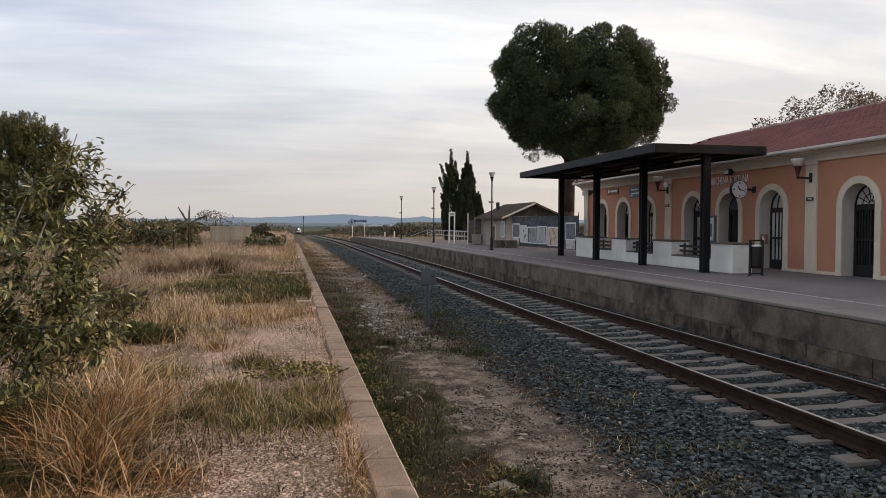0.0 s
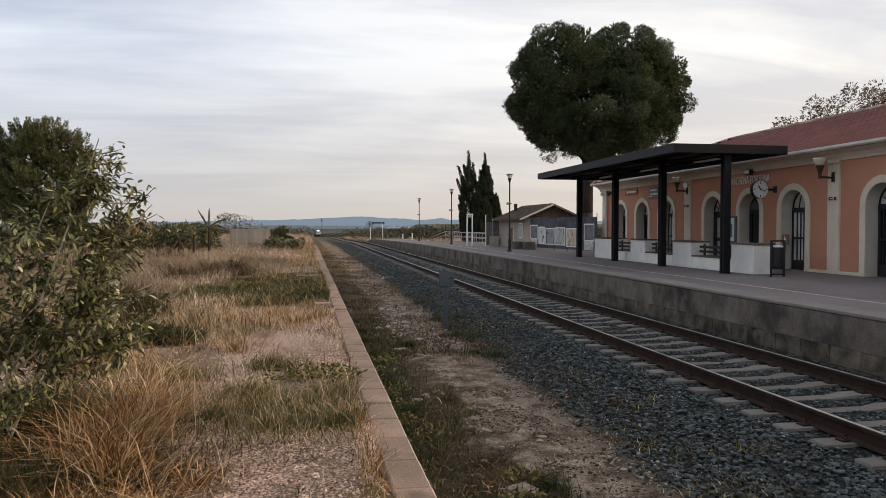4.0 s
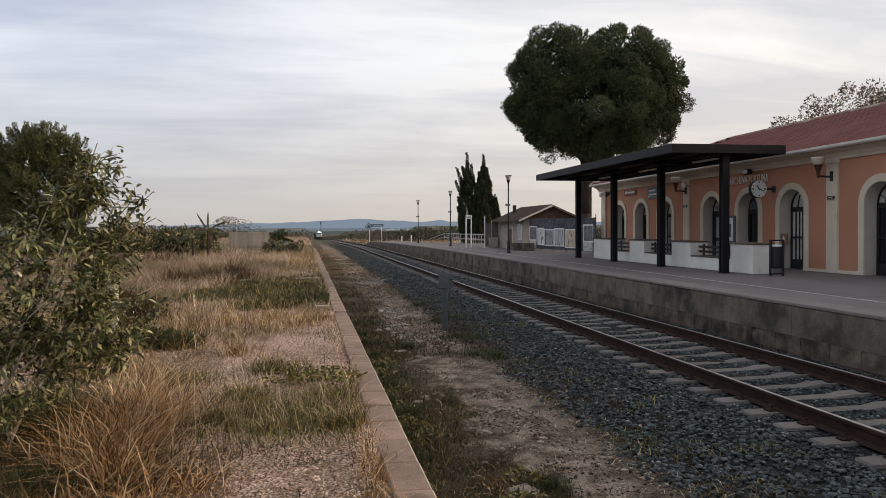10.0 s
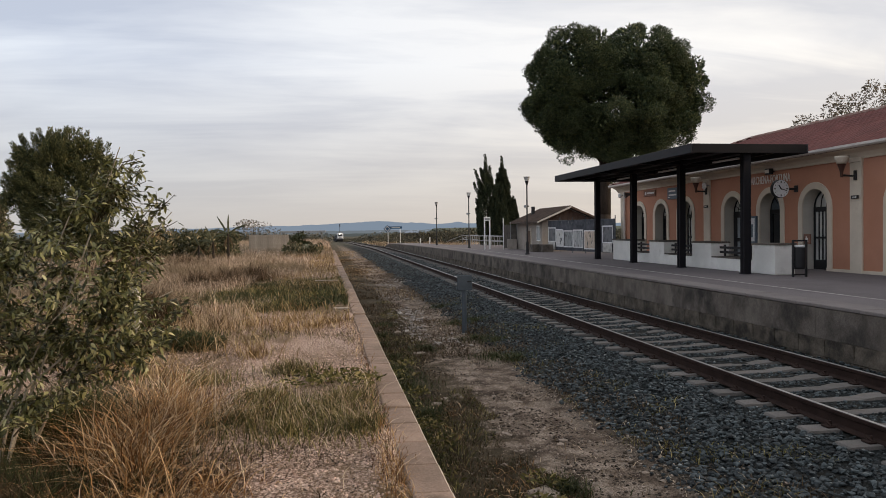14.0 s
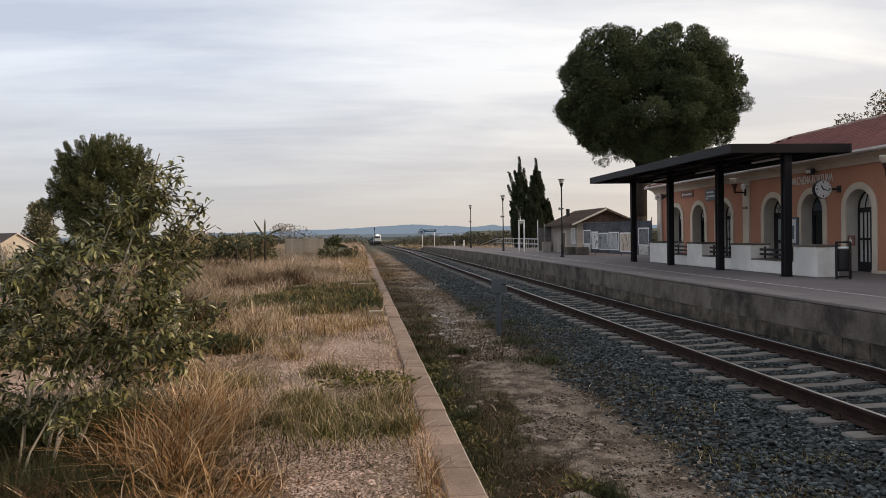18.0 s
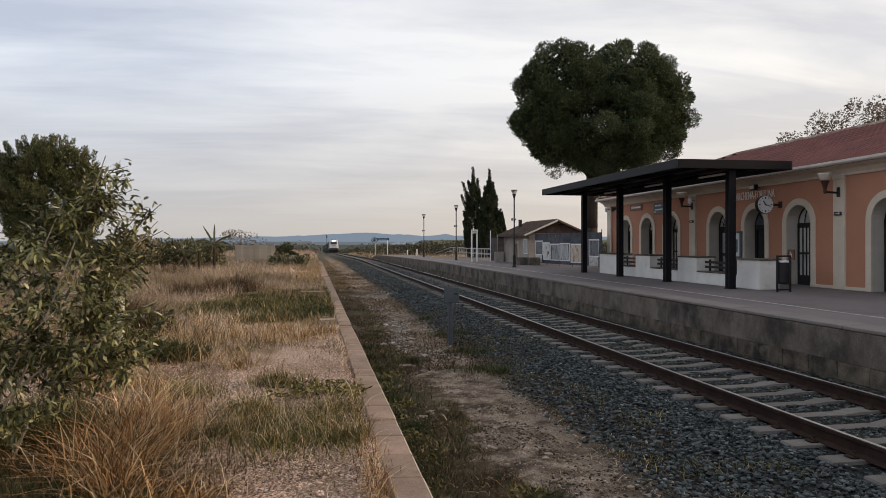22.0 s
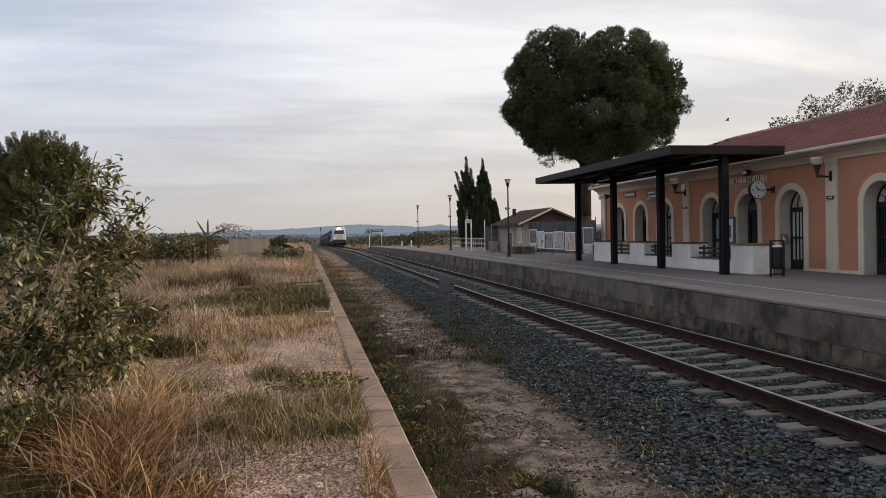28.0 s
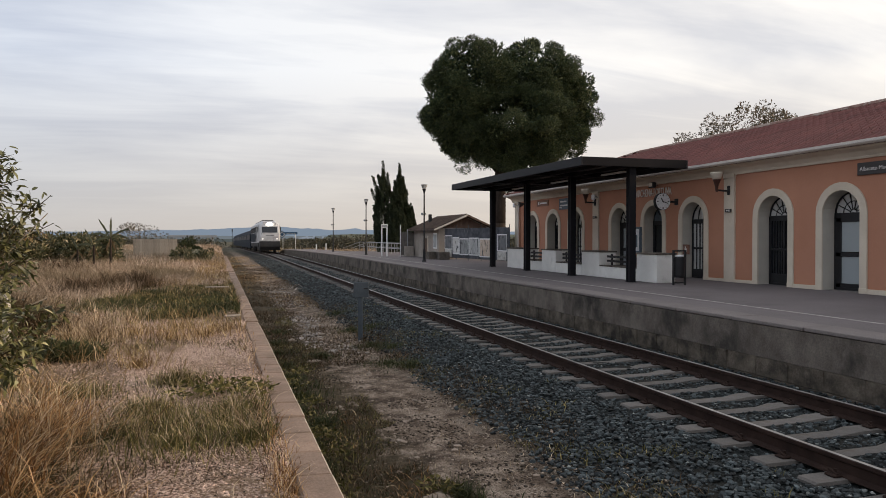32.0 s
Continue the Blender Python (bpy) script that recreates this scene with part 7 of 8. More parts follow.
def build_side_fence():
    f = tagged(empty("wire_fence", (11.25, 45.0, PLAT_Z)), "grey wire mesh fence between the platform and the hut", "fence")
    for x in (0.0, 0.45, 0.9):
        part("post", rod((x, 0, 0), (x, 0, 1.75), 0.025, sides=6), M_GALV, f)
    for k in range(2):
        part("mesh_panel", box(0.03 + 0.45 * k, 0.42 + 0.45 * k, -0.01, 0.01, 0.08, 1.55), M_FENCEGREY, f, "grey mesh panel")
    part("pole", rod((-0.05, -0.15, 0), (-0.05, -0.15, 2.0), 0.03, sides=8), M_WHITEPAINT, f, "white pole")
    part("slab", box(0.2, 0.8, -0.3, -0.1, 0, 0.65, 0.02), M_HUT, f, "grey concrete slab")


build_side_fence()


def build_totem():
    t = tagged(empty("sign_frame", (10.25, 45.3, PLAT_Z)), "white steel sign frame standing on the platform", "sign")
    for s in (-1, 1):
        part("leg", box(-0.035 + s * 0.17, 0.035 + s * 0.17, -0.05, 0.05, 0, 2.05, 0.01), M_WHITEPAINT, t)
    part("header", box(-0.205, 0.205, -0.06, 0.06, 1.84, 2.07, 0.01), M_WHITEPAINT, t)
    part("header_panel", box(-0.16, 0.16, -0.066, -0.06, 1.88, 2.02), M_GALV, t, "grey panel")


build_totem()


def build_ramp_rails():
    for x, y0, y1, n in ((12.6, 47.9, 66.0, 11), (13.5, 50.0, 66.0, 9)):
        r = tagged(empty("handrail", (x, y0, PLAT_Z - 0.05)), "pale steel handrail of a ramp beside the platform", "railing", group="ramp railings")
        L = y1 - y0
        for k in range(n):
            part("post", rod((0, L * k / (n - 1), 0), (0, L * k / (n - 1), 0.80), 0.028, sides=6), M_GALV, r)
        for z in (0.42, 0.80):
            part("rail", rod((0, 0, z), (0, L, z), 0.028, sides=6), M_GALV, r)
        part("rail", rod((0, L, 0.80), (0, L + 9, 0.10), 0.028, sides=6), M_GALV, r)


build_ramp_rails()


def build_name_board():
    y = 100.0
    z = 0.0
    n = tagged(empty("station_nameboard", (9.3, y, z)), "blue station name board with a diamond on white legs", "sign")
    for x in (-0.75, 0.95):
        part("leg", rod((x, 0, 0), (x, 0, 2.5), 0.04), M_WHITEPAINT, n)
    part("board", box(-0.65, 1.2, -0.05, 0.0, 2.20, 2.52, 0.01), M_TEAL, n)
    d = part("diamond", box(-0.38, 0.38, -0.10, -0.05, -0.38, 0.38, 0.01), M_TEAL, n, "blue diamond with a pale rim", at=pose(-0.85, 0, 2.20, 0, 45, 0))
    part("rim", box(-0.28, 0.28, -0.105, -0.10, -0.28, 0.28), M_LETTER, d)
    part("core", box(-0.21, 0.21, -0.11, -0.105, -0.21, 0.21), M_TEAL, d)
    part("lettering", box(-0.25, 0.95, -0.056, -0.05, 2.34, 2.39), M_LETTER, n, "unreadable pale lettering")
    for x, yy in ((12.0, 91.9), (12.0, 83.4)):
        p = tagged(empty("bollard_post", (x, yy, ground_z(x, yy) - 0.02)), "white concrete post beyond the platform end", "post")
        part("post", box(-0.07, 0.07, -0.07, 0.07, 0, 0.95, 0.02), M_WHITEPAINT, p)


build_name_board()

# ---------------------------------------------------------------- far left


def build_left_far():
    f = tagged(empty("board_fence", (-5.55, 55, 0.25)), "pale wooden board fence at the end of the field", "fence")
    plank = mesh_of(box(-0.068, 0.068, -0.015, 0.015, 0, 1.5, 0.005), "board")
    plank.materials.append(M_FENCEWOOD)
    for k in range(20):
        part("board", plank, None, f, at=pose(k * 0.145, 0, random.uniform(-0.02, 0.03)))
    part("rail", box(-0.05, 2.85, 0.016, 0.05, 0.4, 0.48), M_FENCEWOOD, f)
    part("rail", box(-0.05, 2.85, 0.016, 0.05, 1.15, 1.23), M_FENCEWOOD, f)
    # banana plants
    fans = [[(0.0, 0.0, 0.06, 1.12), (3.1, 0.42, 0.18, 1.15), (3.2, 0.70, 1.5, 1.05), (0.1, 0.62, 0.95, 1.05), (0.5, 0.85, 1.6, 0.95), (3.3, 1.2, 1.2, 0.8), (2.4, 2.5, 0.4, 0.7), (0.3, 2.6, 0.3, 0.6), (0.0, 1.7, 1.6, 0.7)],
            [(3.0, 0.35, 0.2, 1.0), (0.2, 0.62, 0.3, 1.0), (3.2, 0.8, 1.6, 0.8), (0.2, 1.0, 1.4, 0.7), (3.3, 1.0, 1.0, 0.8), (0.9, 2.5, 0.4, 0.6), (2.8, 2.4, 0.4, 0.6)], [(2.6, 0.3, 0.6, 0.7), (0.3, 0.6, 0.9, 0.7), (3.4, 2.3, 0.5, 0.6), (0.2, 2.4, 0.4, 0.5)]]
    for (bx, by, hh), fan in zip(((-5.15, 40, 1.55), (-6.0, 40.5, 1.15), (-6.8, 40.8, 0.95)), fans):
        p = tagged(empty("banana_plant", (bx, by, 0.35)), "banana plant with broad arching torn leaves", "plant", group="banana plants")
        part("stem", rod((0, 0, -0.05), (0, 0, hh), 0.075, 0.04), M_BARK, p)
        for a, tilt, bend, L in fan:
            dead = tilt > 2
            bm = bmesh.new()
            prev = None
            c = Vector((0, 0, hh - 0.05))
            for i in range(9):
                u = i / 8
                wd = 0.012 + 0.058 * math.sin(math.pi * max(0, (u - 0.12) / 0.88)) ** 0.8 * (1 if i % 2 else 0.82)
                sd = Vector((0.75 * math.cos(tilt + bend * u), 0.5, -0.75 * math.sin(tilt + bend * u) * math.cos(a))) * wd
                row = [bm.verts.new(c - sd + Vector((0, 0, -0.05 * (u > 0.1)))), bm.verts.new(c), bm.verts.new(c + sd + Vector((0, 0, -0.05 * (u > 0.1))))]
                if prev:
                    for q in range(2):
                        bm.faces.new((prev[q], prev[q + 1], row[q + 1], row[q]))
                prev = row
                th = tilt + bend * u
                c = c + Vector((math.cos(a) * math.sin(th), math.sin(a) * math.sin(th), math.cos(th))) * L / 8
            part("leaf", bm, M_STRAW if dead else M_BANANA, p, "withered pale leaf" if dead else "")
    # hedge of mixed bushes
    g = np.random.default_rng(33)
    for k in range(26):
        x = -15.5 + k * 0.42 + g.uniform(-0.3, 0.3)
        if -6.0 < x:
            x -= 1.2
        y = 43 + g.uniform(-2, 4)
        h = g.uniform(1.1, 1.75)
        hb = tagged(empty("bush", (x, y, 0.3)), "dark green bush in a ragged hedge", "bush", group="hedge bushes")
        cl = [(g.uniform(-0.7, 0.7), g.uniform(-0.4, 0.4), g.uniform(0.15, h), g.uniform(0.25, 0.42)) for i in range(20)]
        tuft_crown("leaves", cl, 60, 0.2, 0.09, M_HEDGE, hb, "")
    for x, y, w, h in ((-1.95, 52, 0.45, 1.35), (-1.5, 53, 0.5, 0.9), (-0.9, 50, 0.5, 0.6), (-1.9, 47, 0.6, 0.65), (-1.2, 46.5, 0.6, 0.5)):
        hb = tagged(empty("bush", (x, y, 0.3)), "green bush beside the board fence", "bush")
        cl = [(g.uniform(-w, w), g.uniform(-0.4, 0.4), g.uniform(0.15, h), g.uniform(0.22, 0.36)) for i in range(16)]
        tuft_crown("leaves", cl, 70, 0.18, 0.08, M_GREENDARK if h > 0.8 else M_HEDGE, hb, "")
    build_broad_tree("bare_tree", -5.9, 62, 0.3, [(0, 0, 1.9, 1.5, 1.2, 0.7), (1.0, 0, 1.5, 1.0, 1, 0.6)], 26, 0.16, M_BROADLEAF, "thin greyish tree behind the board fence", 1.2, 8, (0.25, 0.45), 40)
    for x, y, h in ((-9.4, 43.0, 1.75), (-10.3, 43.2, 2.0)):
        yb = tagged(empty("yellow_bush", (x, y, 0.3)), "yellowing bush in the ragged hedge", "bush")
        cl = [(g.uniform(-0.6, 0.6), g.uniform(-0.4, 0.4), g.uniform(0.2, h), g.uniform(0.22, 0.36)) for i in range(22)]
        tuft_crown("leaves", cl, 70, 0.14, 0.06, M_AMBER, yb, "yellowed leaves")
    # prickly pear at the foot of the fence: flat upright pads with pale rims
    pad = lathe([(0.02, -0.20), (0.10, -0.15), (0.155, -0.02), (0.14, 0.10), (0.08, 0.18), (0.01, 0.205)], 12)
    for v in pad.verts:
        v.co.y *= 0.22
    pad = mesh_of(pad, "pad")
    pad.materials.append(M_CACTUS)
    pad.shade_smooth()
    pp = tagged(empty("prickly_pear", (-1.55, 50.0, ground_z(-1.55, 50))), "sprawling grey-green prickly pear cactus in the dry grass", "cactus")
    for k in range(46):
        u = g.random()
        part("pad", pad, None, pp, at=pose(g.uniform(-0.95, 0.85), g.uniform(-0.4, 0.4), 0.15 + 0.45 * u * u, g.uniform(-25, 25), g.uniform(-60, 60), g.uniform(-60, 60)) @ Matrix.Scale(g.uniform(0.75, 1.15), 4))
    # a dark low bush in the dry grass
    for bx, by, br in ((-1.72, 9.9, 0.26), (-2.05, 10.1, 0.22)):
        lb = tagged(empty("low_bush", (bx, by, ground_z(bx, by))), "dark low bush among the tawny grass", "bush", group="low bushes")
        cl = [(g.normal(0, br * 0.6), g.normal(0, 0.1), g.uniform(0.04, 0.20), g.uniform(0.06, 0.11)) for i in range(26)]
        tuft_crown("leaves", cl, 60, 0.07, 0.018, M_GREENDARK, lb, "")
    # concrete post in the field, seen through the shrub
    p = tagged(empty("concrete_post", (-2.85, 11.5, 0.4)), "short pale concrete post in the dry grass", "post")
    part("post", box(-0.06, 0.06, -0.07, 0.07, -0.1, 0.80, 0.015), M_REVEAL, p)
    for x, y, a, ln in ((0.0, 21.55, 88, 0.33), (0.28, 14.1, 89, 0.15)):
        pk = tagged(empty("plank", (x, y, OLD_Z + (0.08 if y > 20 else 0.035)), a - 90), "weathered flat plank lying in the green grass", "plank", group="loose planks")
        part("board", box(-ln, ln, -0.10, 0.10, -0.012, 0.010, 0.004), M_FENCEWOOD, pk)
    # far house
    h = tagged(empty("house", (-24.98, 56, 0.35), -42), "small cream house with a brown tiled gable roof across the field", "house")
    part("wall", prism([(-1.22, 0), (1.22, 0), (1.22, 1.34), (0.0, 2.10), (-1.22, 1.34)], -9.0, 0), M_HOUSE, h)
    for s in (-1, 1):
        part("roof_slope", prism([(0, 2.11), (0, 2.20), (s * 1.40, 1.33), (s * 1.40, 1.24)], -9.2, 0.16), M_HUTROOF, h, "brown tiled slope")
        part("barge_board", prism([(0, 2.10), (0, 2.18), (s * 1.40, 1.31), (s * 1.40, 1.23)], 0.16, 0.20), M_HOUSE, h, "pale barge board")
    part("shed_roof", prism([(0.25, 0.80), (1.25, 0.62), (1.25, 0.55), (0.25, 0.72)], 0.05, 1.1), M_HUTROOF, h, "small lean-to roof")
    part("shed_wall", prism([(0.3, 0), (1.2, 0), (1.2, 0.56), (0.3, 0.74)], 0.05, 0.9), M_WOODDARK, h, "dark lean-to wall")
    part("lamp_box", box(0.0, 0.08, -0.25, -0.15, 1.35, 1.55, 0.01), M_IRON, h, "small dark wall lamp")
    for x, y, r_ in ((-22.6, 46.5, 1.0), (-21.4, 46.0, 0.8), (-23.6, 47.0, 1.1)):
        db = tagged(empty("dry_bush", (x, y, 0.25)), "leafless grey-brown bush before the far house", "bush", group="dry bushes")
        tw = bmesh.new()
        for i in range(46):
            a, e = g.uniform(0, 6.28), g.uniform(0.5, 1.0)
            end = (r_ * 0.8 * math.cos(a) * g.uniform(0.2, 1), 0.5 * math.sin(a), 1.5 * e)
            limb(tw, [(0.2 * math.cos(a), 0.1 * math.sin(a), 0), (end[0] * 0.4, end[1] * 0.4, end[2] * 0.55), end], 0.022, 0.008, 4)
        part("twigs", tw, M_STEM, db, "pale bare twigs")
        cl = [(g.uniform(-r_, r_) * 0.8, g.uniform(-0.4, 0.4), g.uniform(0.3, 1.5), 0.3) for i in range(16)]
        tuft_crown("leaves", cl, 34, 0.12, 0.04, M_STRAW, db, "thin withered leaves")
    tr = tagged(empty("steel_tripod", (-19.6, 42, 0.3)), "thin pale steel tripod in the field", "tripod")
    for a in (0, 2.1, 4.2):
        part("leg", rod((0.35 * math.cos(a), 0.35 * math.sin(a), 0), (0, 0, 1.5), 0.02, sides=6), M_GALV, tr)


build_left_far()

# ---------------------------------------------------------------- distance


def ridge(name, y, z0, tops, material, label, seed, rough):
    """A far skyline through (x, height) pairs, a little uneven."""
    bm = bmesh.new()
    lo, hi = [], []
    xs = sorted(set([float(v) for v in np.linspace(tops[0][0], tops[-1][0], 160)] + [float(v) for v in np.linspace(-500, 1400, 240)]))
    for x in xs:
        z = float(np.interp(x, [p[0] for p in tops], [p[1] for p in tops]))
        z += rough * (noise.noise((x * 0.008 + seed, 0, 0)) + 0.6 * noise.noise((x * 0.03 + seed, 1, 0)) + 0.3 * noise.noise((x * 0.09, 2, seed)))
        lo.append(bm.verts.new((x, y, z0)))
        hi.append(bm.verts.new((x, y + 60, z)))
    for i in range(len(xs) - 1):
        bm.faces.new((lo[i], lo[i + 1], hi[i + 1], hi[i]))
    tagged(new(name, mesh_of(bm, name)), label, "hills", kind="structure").data.materials.append(material)


# far layers, each glowing evenly in its haze tone
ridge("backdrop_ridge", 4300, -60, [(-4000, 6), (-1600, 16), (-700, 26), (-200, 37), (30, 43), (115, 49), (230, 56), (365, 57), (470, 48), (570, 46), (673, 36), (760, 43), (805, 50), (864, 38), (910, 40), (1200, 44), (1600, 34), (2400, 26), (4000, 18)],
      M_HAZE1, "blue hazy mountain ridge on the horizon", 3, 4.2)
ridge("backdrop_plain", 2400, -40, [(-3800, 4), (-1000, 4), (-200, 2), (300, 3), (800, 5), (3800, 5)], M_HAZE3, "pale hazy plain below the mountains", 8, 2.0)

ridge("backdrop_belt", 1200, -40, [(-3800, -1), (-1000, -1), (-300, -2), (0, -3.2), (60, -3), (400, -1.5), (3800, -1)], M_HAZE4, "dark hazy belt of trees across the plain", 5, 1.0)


def build_distance():
    # low terraced hill past the platform end
    bm = bmesh.new()
    g = []
    for j in range(9):
        row = []
        for i in range(30):
            u, w = i / 29, j / 8
            z = -5 + 7.6 * min(1, u * 14) ** 0.5 * min(1, w * 2.2) * (1 if u < 0.85 else (1 - u) / 0.15)
            z += 0.4 * noise.noise((u * 9, w * 5, 0))
            row.append(bm.verts.new((40 + 116 * u, 260 + 60 * w, z)))
        g.append(row)
    for p, q in zip(g, g[1:]):
        for i in range(29):
            bm.faces.new((p[i], p[i + 1], q[i + 1], q[i]))
    o = tagged(new("hill", mesh_of(bm, "hill")), "low grey-green terraced hill in the distance", "hill", kind="structure")
    o.data.materials.append(surface("scrubby_hill", (0.050, 0.062, 0.038), (0.10, 0.105, 0.068), 0.1, 0.95, 0.2, stain=(0.06, 0.065, 0.045), stain_scale=0.25, space="World"))
    # belts of scrub and orchard
    cs = []
    q = np.random.default_rng(55)
    for k in range(1700):
        y = 105 + 620 * q.random() ** 1.7
        x = q.uniform(9.8, 75) if q.random() < 0.5 else q.uniform(-90, 1.5 - y * 0.01)
        cs.append((x, y, drop(y) + q.uniform(0.3, 1.1), q.uniform(0.7, 1.5)))
    for k in range(420):
        y = 96 + 150 * q.random() ** 1.2
        x = 14 + 60 * q.random() ** 1.3 + 0.06 * (y - 96)
        cs.append((x, y, drop(y) + q.uniform(0.4, 1.5), q.uniform(0.6, 1.3)))
    c = []
    w = []
    for x, y, z, r in cs:
        d = unit(120)
        c.append(np.array([x, y, z]) + d * r * np.array([1.4, 1.4, 0.7]))
        w.append(d)
    c, w = np.concatenate(c), np.concatenate(w)
    me = leaves_mesh("scrub", c, w, rng.uniform(0.2, 0.45, len(c)), rng.uniform(0.13, 0.24, len(c)), M_SCRUB)
    tagged(new("far_scrub", me), "belt of dark scrub and orchard beyond the station", "scrub", kind="stuff")
    # pale town blocks and a signal mast
    for k in range(26):
        x = q.uniform(185, 275) if k < 20 else q.uniform(60, 420)
        h = q.uniform(-3, 1) + (5 * q.random() if k % 4 == 0 else 0)
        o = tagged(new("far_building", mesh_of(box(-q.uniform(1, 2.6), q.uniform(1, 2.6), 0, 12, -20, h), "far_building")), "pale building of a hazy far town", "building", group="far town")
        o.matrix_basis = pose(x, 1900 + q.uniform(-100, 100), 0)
        # town blocks glow in a haze tone as well
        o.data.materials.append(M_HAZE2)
    m = tagged(empty("signal_mast", (3.3, 170, drop(170) - 0.2)), "dark signal mast beside the track", "mast")
    part("mast", rod((0, 0, 0), (0, 0, 4.6), 0.07, 0.05), M_IRON, m)
    part("head", box(-0.12, 0.12, -0.1, 0.1, 3.9, 4.5, 0.03), M_IRON, m)
    br = tagged(empty("road_bridge", (-6, 330, drop(330))), "grey road bridge over the cutting far down the line", "bridge")
    part("deck", box(-14, 6, -3, 3, 4.2, 5.2, 0.05), M_GALV, br)
    for x in (-13, -5, 3.5):
        part("pier", box(x, x + 1.2, -2, 2, -1, 4.2), M_GALV, br)


build_distance()

# ---------------------------------------------------------------- train


def build_loco():
    """Front of the engine at y = 0, its length along +Y; rail level at z = 0."""
    L = 21.0
    t = tagged(empty("locomotive"), "white diesel locomotive with one bright headlight and dark lower front", "locomotive")
    # body by sections along the length: half width at the waist, at the roof, roof height
    secs = [(0.0, 1.05, 0.80, 1.35, 2.05), (0.10, 1.16, 0.95, 1.25, 2.4), (0.50, 1.20, 0.96, 1.25, 3.25), (0.95, 1.26, 1.0, 1.25, 3.84), (2.3, 1.44, 1.08, 1.25, 3.98), (19.0, 1.44, 1.08, 1.25, 3.98), (20.2, 1.36, 1.05, 1.25, 3.84), (21.0, 1.15, 0.9, 1.25, 2.3)]
    bm = bmesh.new()
    rings = []
    for y, hw, rw, zb, zt in secs:
        pts = [(-hw, zb), (-hw, min(zt - 0.1, zb + (zt - zb) * 0.62)), (-hw * 0.95, zt - (zt - zb) * 0.16), (-rw * 0.75, zt), (rw * 0.75, zt), (hw * 0.95, zt - (zt - zb) * 0.16), (hw, min(zt - 0.1, zb + (zt - zb) * 0.62)), (hw, zb)]
        rings.append([bm.verts.new((x, y, z)) for x, z in pts])
    for p, q in zip(rings, rings[1:]):
        for k in range(8):
            bm.faces.new((p[k], p[(k + 1) % 8], q[(k + 1) % 8], q[k]))
    bm.faces.new(rings[0]); bm.faces.new(rings[-1][::-1])
    bmesh.ops.recalc_face_normals(bm, faces=bm.faces[:])
    part("body", bm, M_LOCO, t, "white painted body")
    part("front_skirt", prism([(-0.15, 1.42), (-0.25, 0.75), (0.1, 0.30), (1.6, 0.30), (1.8, 1.30), (0.1, 1.42)], -1.25, 1.25), M_LOCODARK, t, "dark lower front")
    part("underframe", box(-1.35, 1.35, 1.4, 20.4, 0.75, 1.29, 0.02), M_LOCODARK, t)
    part("windscreen", prism([(0.10, 2.50), (0.46, 3.24), (0.58, 3.24), (0.22, 2.50)], -0.92, 0.92), M_GLASSDARK, t, "dark windscreen")
    part("windscreen_frame", prism([(0.15, 2.40), (0.53, 3.32), (0.68, 3.32), (0.30, 2.40)], -1.03, 1.03), M_LOCO, t)
    hd = part("headlight", lathe([(0.25, 0), (0.25, 0.10), (0.2, 0.12)], 20), M_HEAD, t, "bright round headlight", at=Matrix.Translation((0, 0.62, 3.56)) @ Matrix.Diagonal((1.5, 1, 0.8, 1)) @ Matrix.Rotation(radians(90), 4, "X"))
    for s in (-1, 1):
        part("lamp", lathe([(0.08, 0), (0.08, 0.06), (0.06, 0.08)], 12), M_MARKER, t, "small lit marker light", at=Matrix.Translation((s * 0.86, 0.04, 1.72)) @ Matrix.Rotation(radians(90), 4, "X"))
        part("buffer", lathe([(0.09, 0), (0.09, 0.5), (0.24, 0.52), (0.24, 0.58)], 14), M_LOCODARK, t, at=Matrix.Translation((s * 0.9, -0.1, 1.05)) @ Matrix.Rotation(radians(90), 4, "X"))
        part("cab_window", box(s * 1.43 - 0.02, s * 1.43 + 0.02, 1.35, 2.25, 2.55, 3.25, 0.01), M_GLASSDARK, t)
        part("cab_door", box(s * 1.44 - 0.02, s * 1.44 + 0.02, 2.6, 3.3, 1.35, 3.3, 0.01), M_SIGNGREY, t)
        for k in range(9):
            part("grille", box(s * 1.44 - 0.02, s * 1.44 + 0.02, 4.2 + k * 1.6, 5.3 + k * 1.6, 2.55, 3.25, 0.01), M_LOCODARK, t, "dark side grille")
        part("stripe", box(s * 1.445 - 0.02, s * 1.445 + 0.02, 3.6, 4.9, 1.9, 2.15), M_COACH, t, "slate side stripe")
    part("emblem", box(-0.52, 0.52, 0.02, 0.10, 1.98, 2.22, 0.02), M_LOCODARK, t, "plain dark mark on the nose")
    for s in (-1, 1):
        part("handrail", rod((s * 1.0, 0.02, 1.7), (s * 1.02, 0.16, 2.45), 0.03, sides=6), M_LOCODARK, t)
        part("wiper", rod((s * 0.35, 0.12, 2.50), (s * 0.55, 0.38, 3.10), 0.02, sides=4), M_IRON, t)
        part("nose_grille", box(s * 0.82 - 0.22, s * 0.82 + 0.22, -0.01, 0.06, 1.85, 2.05, 0.01), M_LOCO, t, "white nose grille")
        part("side_panel", box(s * 1.447 - 0.02, s * 1.447 + 0.02, 5.0, 18.5, 1.35, 2.5, 0.01), M_COACH, t, "slate lower side panel")
    part("roof_panel", box(-0.82, 0.82, 2.2, 19.0, 3.97, 4.01, 0.01), M_SIGNGREY, t, "dark grey roof panel")
    for y in (4.0, 8.5, 13.0, 16.5):
        part("roof_hatch", box(-0.7, 0.7, y, y + 2.6, 4.01, 4.14, 0.03), M_SIGNGREY, t)
